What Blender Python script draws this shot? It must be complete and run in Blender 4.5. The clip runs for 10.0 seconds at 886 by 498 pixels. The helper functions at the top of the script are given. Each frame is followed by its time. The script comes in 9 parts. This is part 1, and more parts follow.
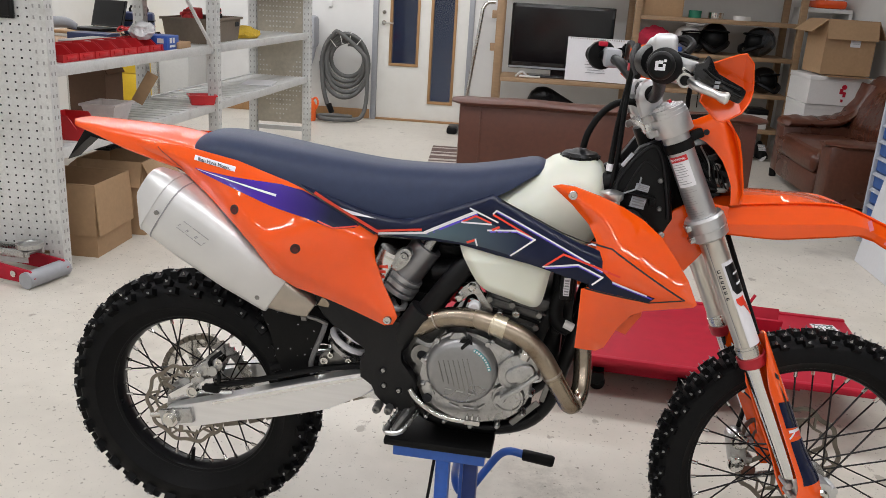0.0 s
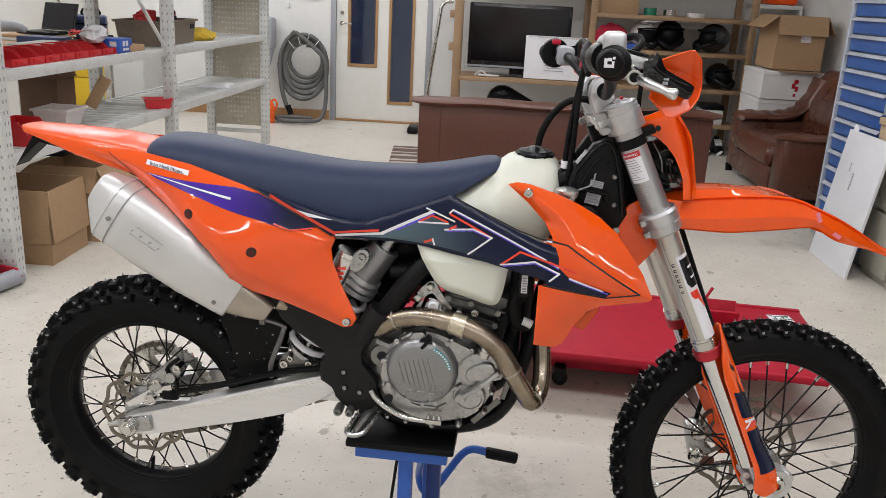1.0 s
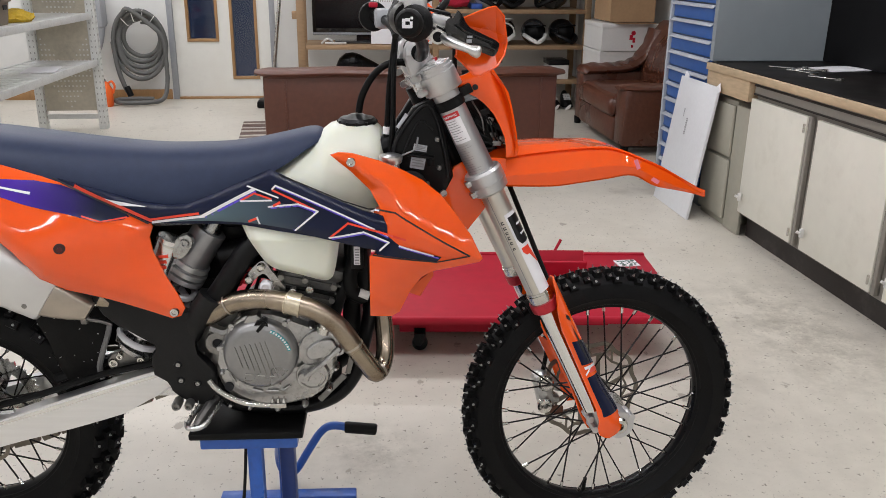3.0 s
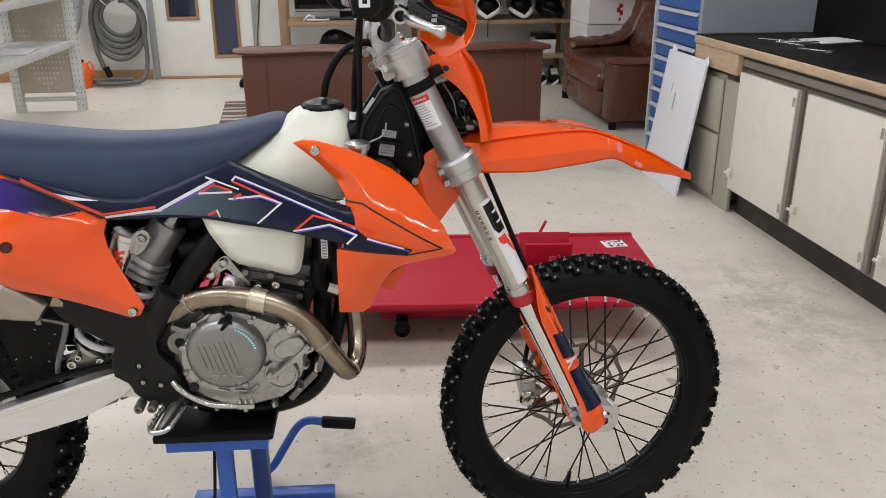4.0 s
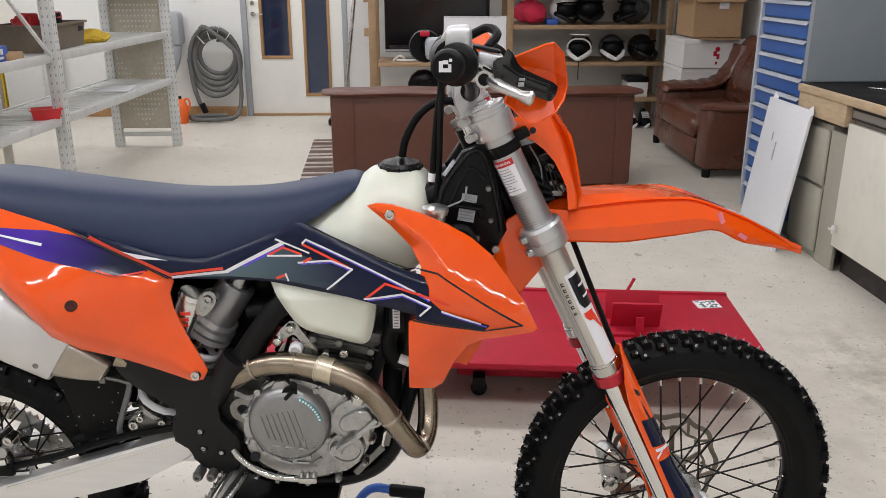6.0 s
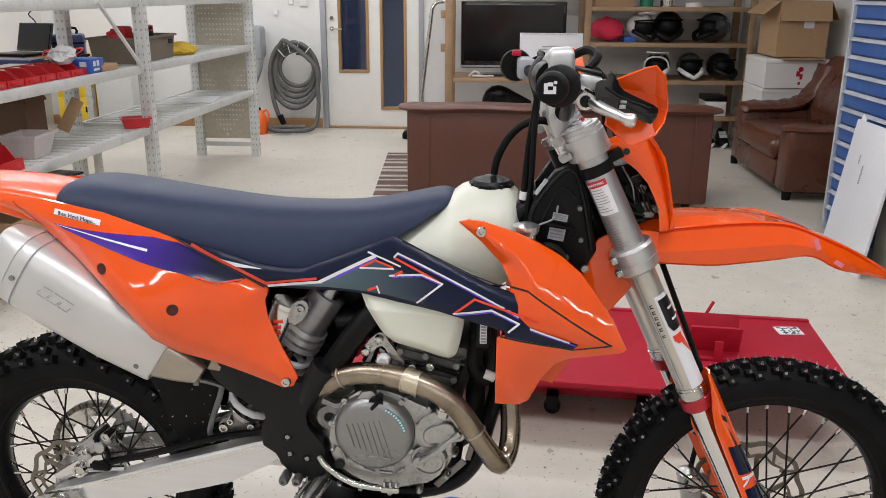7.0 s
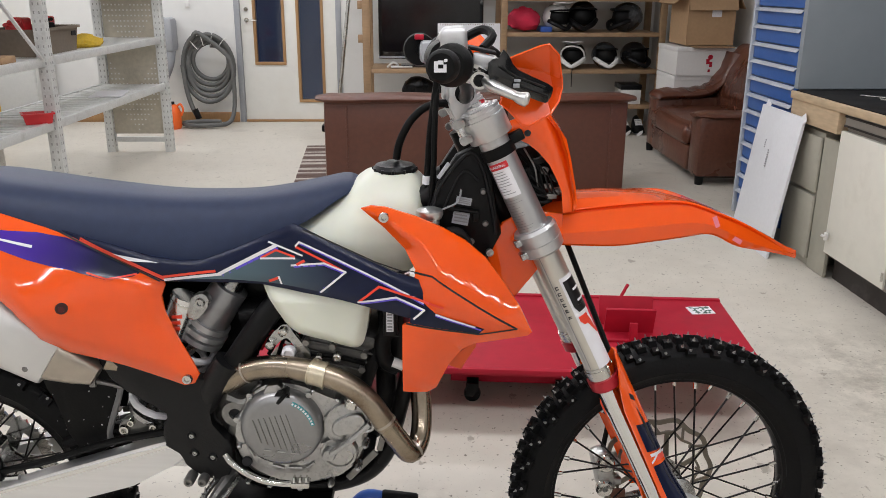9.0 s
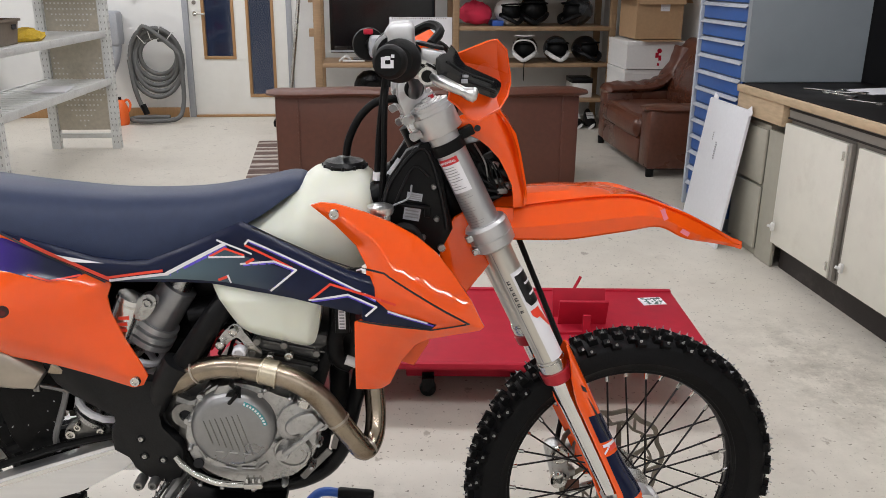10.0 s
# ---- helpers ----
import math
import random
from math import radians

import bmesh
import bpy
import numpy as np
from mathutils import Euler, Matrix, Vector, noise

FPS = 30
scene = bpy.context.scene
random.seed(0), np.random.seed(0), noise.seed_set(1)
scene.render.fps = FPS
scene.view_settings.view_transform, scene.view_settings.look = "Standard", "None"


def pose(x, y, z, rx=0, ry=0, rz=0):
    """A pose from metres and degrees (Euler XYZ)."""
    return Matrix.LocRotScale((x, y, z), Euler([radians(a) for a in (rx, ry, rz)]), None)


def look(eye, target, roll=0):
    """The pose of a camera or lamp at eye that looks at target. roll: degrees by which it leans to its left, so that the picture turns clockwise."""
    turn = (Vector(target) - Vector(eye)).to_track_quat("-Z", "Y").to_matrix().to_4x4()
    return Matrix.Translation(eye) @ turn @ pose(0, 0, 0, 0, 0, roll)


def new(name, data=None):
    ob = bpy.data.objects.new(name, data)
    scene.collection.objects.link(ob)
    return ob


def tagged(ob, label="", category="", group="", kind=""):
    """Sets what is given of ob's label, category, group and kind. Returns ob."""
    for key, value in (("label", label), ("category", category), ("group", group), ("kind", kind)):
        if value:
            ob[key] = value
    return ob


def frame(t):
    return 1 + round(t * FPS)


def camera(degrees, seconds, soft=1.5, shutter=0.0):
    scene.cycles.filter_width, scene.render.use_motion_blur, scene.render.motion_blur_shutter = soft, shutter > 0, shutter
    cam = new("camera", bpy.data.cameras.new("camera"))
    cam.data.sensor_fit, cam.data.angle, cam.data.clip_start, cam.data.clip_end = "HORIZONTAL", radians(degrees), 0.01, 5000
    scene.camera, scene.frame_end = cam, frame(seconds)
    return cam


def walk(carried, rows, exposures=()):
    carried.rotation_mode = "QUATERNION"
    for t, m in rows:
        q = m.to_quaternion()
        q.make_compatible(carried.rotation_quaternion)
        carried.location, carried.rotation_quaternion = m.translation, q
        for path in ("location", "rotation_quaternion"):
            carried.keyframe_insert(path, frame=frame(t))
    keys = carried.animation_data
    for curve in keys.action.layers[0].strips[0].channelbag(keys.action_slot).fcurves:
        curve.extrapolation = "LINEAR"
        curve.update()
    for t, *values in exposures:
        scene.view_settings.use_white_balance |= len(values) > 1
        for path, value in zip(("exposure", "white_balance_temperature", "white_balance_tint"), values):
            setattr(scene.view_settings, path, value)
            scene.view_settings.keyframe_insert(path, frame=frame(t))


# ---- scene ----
cam = camera(56.2, 10.0, soft=0.7)

PATH = [
    (0, (0.129, -0.056, 1.427), (-0.026, 1.848, 0.834), 3.5),
    (0.5, (0.13, -0.06, 1.425), (-0.009, 1.846, 0.835), 3.4),
    (1, (0.144, -0.055, 1.428), (0.074, 1.855, 0.839), 3.0),
    (1.5, (0.172, -0.046, 1.431), (0.207, 1.864, 0.839), 2.5),
    (2, (0.208, -0.042, 1.432), (0.345, 1.86, 0.829), 1.9),
    (2.5, (0.229, -0.033, 1.426), (0.435, 1.856, 0.8), 1.5),
    (4, (0.287, 0.067, 1.424), (0.537, 1.921, 0.717), 0.0),
    (4.5, (0.371, 0.16, 1.424), (0.605, 2.008, 0.698), -0.4),
    (5, (0.417, 0.212, 1.414), (0.626, 2.066, 0.693), -0.6),
    (5.5, (0.371, 0.213, 1.441), (0.524, 2.089, 0.764), -0.3),
    (6, (0.306, 0.198, 1.448), (0.36, 2.096, 0.821), 0.0),
    (6.2, (0.292, 0.194, 1.452), (0.299, 2.096, 0.835), 0.2),
    (7.3, (0.257, 0.176, 1.458), (0.139, 2.085, 0.873), 0.1),
    (7.5, (0.266, 0.174, 1.452), (0.144, 2.085, 0.873), -0.1),
    (8, (0.281, 0.183, 1.446), (0.21, 2.093, 0.856), -0.2),
    (8.5, (0.296, 0.19, 1.439), (0.306, 2.096, 0.834), 0.1),
    (9, (0.304, 0.203, 1.438), (0.375, 2.106, 0.828), 0.3),
    (9.5, (0.308, 0.205, 1.438), (0.427, 2.107, 0.83), 0.4),
    (10, (0.312, 0.207, 1.44), (0.489, 2.099, 0.817), 0.5),
]
walk(cam, [(t, look(eye, target, roll)) for t, eye, target, roll in PATH])

# ---- light ----
world = bpy.data.worlds.new("room_air")
scene.world = world
world.use_nodes = True
world.node_tree.nodes["Background"].inputs[0].default_value = (0.75, 0.83, 1.0, 1)
world.node_tree.nodes["Background"].inputs[1].default_value = 0.012
scene.view_settings.exposure = 0.0
# unseen tubes, layout assumed; the last three are added to brighten the back left
TUBES = [(x, y) for x in (-3.2, -1.4, 0.4, 2.2) for y in (-2.0, 1.0, 3.7, 6.3) if (x, y) != (2.2, 6.3)] + [(-3.6, 8.0), (-2.05, 8.0), (-0.5, 8.0)]
CEILING = 3.1
for tx, ty in TUBES:
    tube = bpy.data.lights.new("tube_light", "AREA")
    tube.shape, tube.size, tube.size_y, tube.energy, tube.color = "RECTANGLE", 1.45, 0.1, 17.2, (0.955, 0.965, 1.03)
    new("tube_light", tube).matrix_world = pose(tx, ty, CEILING - 0.115)

# ---- materials ----
def surf(name, base, rough=0.5, metal=0.0, var=0.12, scale=12.0, bump=0.0, bscale=120.0, coat=0.0, rvar=0.1, dirt=None, dscale=4.0, damount=0.5, sss=0.0, stretch=(1, 1, 1), spec=0.5):
    """A plain surface with colour drift at two scales, uneven gloss, fine relief and optional stains."""
    m = bpy.data.materials.new(name)
    m.use_nodes = True
    n, l = m.node_tree.nodes, m.node_tree.links
    b = n["Principled BSDF"]
    tc, mp = n.new("ShaderNodeTexCoord"), n.new("ShaderNodeMapping")
    mp.inputs["Scale"].default_value = stretch
    l.new(tc.outputs["Object"], mp.inputs[0])
    big, fine = n.new("ShaderNodeTexNoise"), n.new("ShaderNodeTexNoise")
    big.inputs["Scale"].default_value, fine.inputs["Scale"].default_value = scale * 0.25, scale * 4
    big.inputs["Detail"].default_value = fine.inputs["Detail"].default_value = 4
    for t in (big, fine):
        l.new(mp.outputs[0], t.inputs["Vector"])
    add = n.new("ShaderNodeMath")
    add.operation = "ADD"
    l.new(big.outputs["Fac"], add.inputs[0])
    l.new(fine.outputs["Fac"], add.inputs[1])
    ramp = n.new("ShaderNodeMapRange")
    ramp.inputs["From Min"].default_value, ramp.inputs["From Max"].default_value = 0.6, 1.4
    ramp.inputs["To Min"].default_value, ramp.inputs["To Max"].default_value = 1 - var, 1 + var
    l.new(add.outputs[0], ramp.inputs["Value"])
    mul = n.new("ShaderNodeVectorMath")
    mul.operation = "SCALE"
    mul.inputs[0].default_value = base
    l.new(ramp.outputs[0], mul.inputs["Scale"])
    colour = mul.outputs[0]
    if dirt:
        st, sr, mx = n.new("ShaderNodeTexNoise"), n.new("ShaderNodeMapRange"), n.new("ShaderNodeMix")
        st.inputs["Scale"].default_value, st.inputs["Detail"].default_value, st.inputs["Roughness"].default_value = dscale, 8, 0.7
        sr.inputs["From Min"].default_value, sr.inputs["From Max"].default_value, sr.inputs["To Max"].default_value = 0.52, 0.72, damount
        l.new(mp.outputs[0], st.inputs["Vector"])
        l.new(st.outputs["Fac"], sr.inputs["Value"])
        mx.data_type = "RGBA"
        l.new(sr.outputs[0], mx.inputs["Factor"])
        l.new(colour, mx.inputs["A"])
        mx.inputs["B"].default_value = (*dirt, 1)
        colour = mx.outputs["Result"]
    l.new(colour, b.inputs["Base Color"])
    rr = n.new("ShaderNodeMapRange")
    rr.inputs["From Min"].default_value, rr.inputs["From Max"].default_value = 0.3, 0.7
    rr.inputs["To Min"].default_value, rr.inputs["To Max"].default_value = max(0.02, rough - rvar), min(1, rough + rvar)
    l.new(big.outputs["Fac"], rr.inputs["Value"])
    l.new(rr.outputs[0], b.inputs["Roughness"])
    b.inputs["Metallic"].default_value = metal
    b.inputs["Specular IOR Level"].default_value = spec
    b.inputs["Coat Weight"].default_value = coat
    b.inputs["Coat Roughness"].default_value = 0.03
    if sss:
        b.inputs["Subsurface Weight"].default_value = sss
        b.inputs["Subsurface Radius"].default_value = (0.02, 0.016, 0.008)
    if bump:
        bt, bp = n.new("ShaderNodeTexNoise"), n.new("ShaderNodeBump")
        bt.inputs["Scale"].default_value, bt.inputs["Detail"].default_value = bscale, 3
        bp.inputs["Strength"].default_value, bp.inputs["Distance"].default_value = bump, 0.002
        l.new(mp.outputs[0], bt.inputs["Vector"])
        l.new(bt.outputs["Fac"], bp.inputs["Height"])
        l.new(bp.outputs[0], b.inputs["Normal"])
    return m


ORANGE = surf("orange_plastic", (0.9, 0.096, 0.005), 0.07, var=0.05, scale=6, coat=0.5, rvar=0.03, bump=0.2, bscale=17)
ORANGE_SATIN = surf("satin_orange_plastic", (0.9, 0.096, 0.005), 0.24, var=0.05, scale=6, coat=0.1, rvar=0.06, bump=0.08, bscale=17)
ORANGE_DULL = surf("orange_plastic_inside", (0.72, 0.09, 0.012), 0.45, var=0.06)


def fade(name, a, b, axis, lo, hi):
    """A printed graphic that runs from one colour to another along an axis."""
    m = surf(name, a, 0.17, coat=0.12, rvar=0.06, bump=0.06, bscale=17)
    n, l = m.node_tree.nodes, m.node_tree.links
    tc, sp, mr, mx = n.new("ShaderNodeTexCoord"), n.new("ShaderNodeSeparateXYZ"), n.new("ShaderNodeMapRange"), n.new("ShaderNodeMix")
    mx.data_type = "RGBA"
    l.new(tc.outputs["Object"], sp.inputs[0])
    l.new(sp.outputs[axis], mr.inputs["Value"])
    mr.inputs["From Min"].default_value, mr.inputs["From Max"].default_value = lo, hi
    l.new(mr.outputs[0], mx.inputs["Factor"])
    mx.inputs["A"].default_value, mx.inputs["B"].default_value = (*a, 1), (*b, 1)
    l.new(mx.outputs["Result"], n["Principled BSDF"].inputs["Base Color"])
    return m


WING = fade("purple_to_navy_graphic", (0.06, 0.018, 0.32), (0.006, 0.01, 0.034), "X", 0.24, 0.39)
FIELD = fade("teal_to_navy_graphic", (0.1, 0.17, 0.2), (0.008, 0.016, 0.045), "X", 0.56, 0.8)
NAVY = surf("navy_graphic", (0.006, 0.01, 0.034), 0.16, var=0.3, scale=5, coat=0.04, rvar=0.05, spec=0.28)
WHITE_GR = surf("white_graphic", (0.8, 0.79, 0.82), 0.3, var=0.03, coat=0.4)
LILAC_GR = surf("lilac_graphic", (0.1, 0.06, 0.62), 0.3, var=0.05, coat=0.4)
RED_GR = surf("red_graphic", (0.8, 0.05, 0.02), 0.3, var=0.05, coat=0.4)
BLACK_GR = surf("black_graphic", (0.006, 0.006, 0.007), 0.3, var=0.05)
INK = surf("print_ink", (0.03, 0.03, 0.035), 0.6, var=0.1)
INK_GREY = surf("grey_print", (0.3, 0.3, 0.31), 0.6, var=0.1)
SEAT = surf("seat_vinyl", (0.024, 0.035, 0.075), 0.48, var=0.12, scale=14, bump=0.1, bscale=520, rvar=0.06, spec=0.3)
TANK = surf("natural_plastic_tank", (0.72, 0.735, 0.635), 0.36, var=0.05, scale=5, sss=0.15)
BLACK_PL = surf("black_plastic", (0.004, 0.004, 0.0045), 0.34, var=0.15, bump=0.15, bscale=300, spec=0.2)
BLACK_RB = surf("black_rubber", (0.0045, 0.0045, 0.0045), 0.5, var=0.2, bump=0.2, bscale=200, spec=0.16)
TYRE = surf("tyre_rubber", (0.0035, 0.0035, 0.0038), 0.55, var=0.35, scale=30, bump=0.3, bscale=150, rvar=0.12, spec=0.16)
ALU = surf("brushed_aluminium", (0.78, 0.78, 0.78), 0.24, 0.95, var=0.07, scale=8, bump=0.1, bscale=60, stretch=(0.15, 1, 1))
SWING = surf("brushed_swingarm_alloy", (0.8, 0.8, 0.805), 0.36, 0.9, var=0.06, scale=26, bump=0.1, bscale=130, stretch=(0.05, 1, 1), rvar=0.08)
STUD = surf("dull_stud_steel", (0.4, 0.4, 0.39), 0.4, 0.85, var=0.3, scale=60)
CLAMP = surf("satin_cast_clamp", (0.62, 0.62, 0.625), 0.42, 0.9, var=0.06, scale=20, bump=0.12, bscale=260)
LEVER = surf("satin_forged_alloy", (0.72, 0.72, 0.715), 0.3, 0.95, var=0.08, scale=30, bump=0.06, bscale=120)
STAY_GREY = surf("dull_grey_alloy", (0.2, 0.2, 0.205), 0.5, 0.4, var=0.15)
COVER_PL = surf("satin_black_plastic", (0.006, 0.006, 0.0065), 0.45, var=0.25, scale=20, bump=0.2, bscale=260, spec=0.3)
CAST = surf("cast_aluminium", (0.47, 0.47, 0.465), 0.29, 1.0, var=0.12, scale=22, bump=0.3, bscale=220, dirt=(0.16, 0.155, 0.15), dscale=70, damount=0.6)
CAST_DARK = surf("dark_cast_aluminium", (0.24, 0.235, 0.225), 0.4, 0.85, var=0.25, scale=20, bump=0.3, bscale=240)
ENGINE_DARK = surf("blackened_cast_metal", (0.11, 0.108, 0.104), 0.38, 0.8, var=0.3, scale=26, bump=0.35, bscale=200)
COVER = surf("grey_cover_paint", (0.3, 0.3, 0.3), 0.34, 0.75, var=0.07, scale=18, bump=0.12, bscale=300)
CHROME = surf("polished_metal", (0.8, 0.8, 0.79), 0.12, 1.0, var=0.03, rvar=0.05)
STEEL = surf("bright_steel", (0.62, 0.61, 0.58), 0.2, 1.0, var=0.1, scale=20)
MUFFLER = surf("satin_muffler", (0.68, 0.675, 0.665), 0.46, 0.6, var=0.05, scale=5, rvar=0.06, bump=0.04)
TITAN = surf("heat_tinted_header", (0.36, 0.3, 0.23), 0.29, 1.0, var=0.25, scale=9, rvar=0.1, bump=0.1, bscale=80, dirt=(0.13, 0.085, 0.05), dscale=9, damount=0.9)
TITAN_PALE = surf("tinted_muffler_cone", (0.46, 0.41, 0.35), 0.36, 0.85, var=0.12, scale=9)
FORK_GREY = surf("grey_anodised_fork", (0.52, 0.52, 0.525), 0.38, 0.9, var=0.06, scale=8, stretch=(1, 1, 0.2))
FORK_SILVER = surf("clear_anodised_fork", (0.66, 0.635, 0.58), 0.36, 0.9, var=0.06, scale=8, stretch=(1, 1, 0.2))
RED_ANO = surf("red_anodised", (0.5, 0.03, 0.045), 0.3, 0.5, var=0.08)
DISC = surf("brake_disc_steel", (0.2, 0.18, 0.15), 0.36, 0.95, var=0.12, scale=30)
SPOKE = surf("black_spoke", (0.012, 0.011, 0.011), 0.35, 0.6, var=0.2)
RIM = surf("black_rim", (0.005, 0.005, 0.006), 0.3, 0.0, var=0.15, spec=0.3)
BLUE = surf("blue_stand_paint", (0.018, 0.1, 0.44), 0.35, var=0.1, scale=20, coat=0.2, dirt=(0.05, 0.06, 0.1), dscale=18, damount=0.4)
RED_LIFT = surf("red_lift_paint", (0.41, 0.011, 0.03), 0.55, var=0.14, scale=6, dirt=(0.3, 0.014, 0.026), dscale=6, damount=0.5, spec=0.22)
RED_BIN = surf("red_bin_plastic", (0.58, 0.022, 0.028), 0.4, var=0.06)
RED_CLOTH = surf("red_cloth", (0.55, 0.02, 0.06), 0.8, var=0.25, scale=30, bump=0.5, bscale=60)
LEATHER = surf("brown_leather", (0.1, 0.0325, 0.0185), 0.42, var=0.2, scale=7, bump=0.35, bscale=180, rvar=0.1)
LEATHER_CH = surf("worn_brown_leather", (0.105, 0.035, 0.019), 0.32, var=0.35, scale=9, bump=0.9, bscale=28, rvar=0.12)
WOOD = surf("pine_wood", (0.33, 0.21, 0.115), 0.55, var=0.22, scale=14, bump=0.15, bscale=90, stretch=(0.2, 1, 1))
WOOD_EDGE = surf("pale_pine_edge", (0.5, 0.375, 0.24), 0.6, var=0.25, scale=14, stretch=(1, 0.2, 1))
WOOD_TRIM = surf("oak_trim", (0.36, 0.2, 0.085), 0.5, var=0.2, scale=14, stretch=(1, 1, 0.2))
RACK = surf("galvanised_rack", (0.66, 0.665, 0.65), 0.42, 0.2, var=0.12, scale=22, dirt=(0.4, 0.39, 0.36), dscale=9, damount=0.5)
RACK_TAN = surf("aged_rack_panel", (0.52, 0.475, 0.385), 0.55, 0.1, var=0.15, scale=8, dirt=(0.25, 0.22, 0.17), dscale=5, damount=0.5)
# slot and hole sheets lie on the surface; their shade is painted in
SLOT = surf("slot_shade", (0.34, 0.34, 0.33), 0.8)
HOLE = surf("gap_shade", (0.02, 0.02, 0.022), 0.9)
CARD = surf("cardboard", (0.4, 0.255, 0.14), 0.8, var=0.1, scale=10, bump=0.1, bscale=80, dirt=(0.3, 0.18, 0.1), dscale=3, damount=0.5)
WHITE_BOX = surf("white_carton", (0.72, 0.71, 0.69), 0.6, var=0.04)
WHITE_DOOR = surf("white_paint", (0.74, 0.73, 0.68), 0.4, var=0.04, scale=5, dirt=(0.6, 0.58, 0.52), dscale=2.5, damount=0.4)
CREAM = surf("cream_laminate", (0.74, 0.72, 0.64), 0.42, var=0.04, scale=4, dirt=(0.55, 0.52, 0.44), dscale=5, damount=0.35)
GREYBEIGE = surf("beige_steel", (0.36, 0.345, 0.285), 0.5, var=0.07, scale=6)
GREY_EDGE = surf("grey_board", (0.25, 0.232, 0.205), 0.5, var=0.08)
BENCH_TOP = surf("black_film_ply", (0.006, 0.0045, 0.004), 0.55, spec=0.18, var=0.3, scale=5, rvar=0.15, dirt=(0.05, 0.045, 0.04), dscale=8, damount=0.4)
KICK = surf("dark_kickboard", (0.018, 0.013, 0.011), 0.6, var=0.25, dirt=(0.1, 0.09, 0.08), dscale=8)
GREYBLUE = surf("grey_blue_steel", (0.235, 0.265, 0.285), 0.5, var=0.04, scale=3)
DRAWER = surf("blue_drawer_front", (0.035, 0.11, 0.36), 0.42, var=0.08)
LABELS = surf("label_strip", (0.46, 0.48, 0.52), 0.4, var=0.3, scale=24)
BLACK_WALL = surf("black_board", (0.0055, 0.0055, 0.006), 0.6, var=0.3, scale=3, spec=0.15)
SCREEN = surf("tv_screen", (0.006, 0.006, 0.007), 0.12, var=0.05, rvar=0.03)
GLOSS_BLACK = surf("gloss_black", (0.008, 0.008, 0.009), 0.15, var=0.1, coat=0.5)
HELMET_GREY = surf("dark_helmet_shell", (0.04, 0.045, 0.05), 0.25, var=0.4, scale=14, coat=0.5)
HELMET_WHITE = surf("white_helmet_shell", (0.7, 0.69, 0.67), 0.25, var=0.08, coat=0.5)
PAPER = surf("paper", (0.78, 0.77, 0.79), 0.7, var=0.03)
YELLOW = surf("yellow_paint", (0.7, 0.46, 0.02), 0.45, var=0.08)
YELLOW_RAG = surf("yellow_rag", (0.6, 0.4, 0.03), 0.85, var=0.2, bump=0.4, bscale=60)
BLUE_BOX = surf("blue_carton", (0.03, 0.1, 0.42), 0.4, var=0.1)
TEAL_BOX = surf("green_tin", (0.02, 0.2, 0.12), 0.4, var=0.1)
BAG = surf("clear_plastic_bag", (0.7, 0.71, 0.72), 0.25, var=0.1, bump=0.8, bscale=40)
CRATE = surf("grey_brown_crate", (0.17, 0.135, 0.1), 0.6, var=0.15)
CLEAR_BOX = surf("cloudy_plastic_box", (0.62, 0.56, 0.54), 0.35, var=0.1)
JUG = surf("orange_jug", (0.85, 0.14, 0.02), 0.4, var=0.06)
HOSE = surf("grey_hose", (0.105, 0.105, 0.1), 0.55, var=0.15, scale=30)
GREY_PL = surf("grey_plastic", (0.33, 0.34, 0.36), 0.5, var=0.08)
RUG_A = surf("rug_brown", (0.13, 0.085, 0.07), 0.95, var=0.35, scale=60, bump=0.6, bscale=200)
RUG_B = surf("rug_pale", (0.42, 0.37, 0.33), 0.95, var=0.35, scale=60, bump=0.6, bscale=200)
CEIL = surf("ceiling_paint", (0.72, 0.72, 0.71), 0.8, var=0.03)
LAMP_WHITE = surf("lamp_housing", (0.8, 0.8, 0.8), 0.4)


def glass(name, tint):
    m = bpy.data.materials.new(name)
    m.use_nodes = True
    b = m.node_tree.nodes["Principled BSDF"]
    b.inputs["Base Color"].default_value = (*tint, 1)
    b.inputs["Roughness"].default_value = 0.03
    b.inputs["IOR"].default_value = 1.5
    b.inputs["Transmission Weight"].default_value = 1.0
    return m


PANE = glass("window_glass", (0.75, 0.85, 0.95))


def lamp_glow():
    m = bpy.data.materials.new("tube_glow")
    m.use_nodes = True
    b = m.node_tree.nodes["Principled BSDF"]
    b.inputs["Emission Color"].default_value = (1, 0.95, 0.88, 1)
    b.inputs["Emission Strength"].default_value = 4.0
    return m


GLOW = lamp_glow()


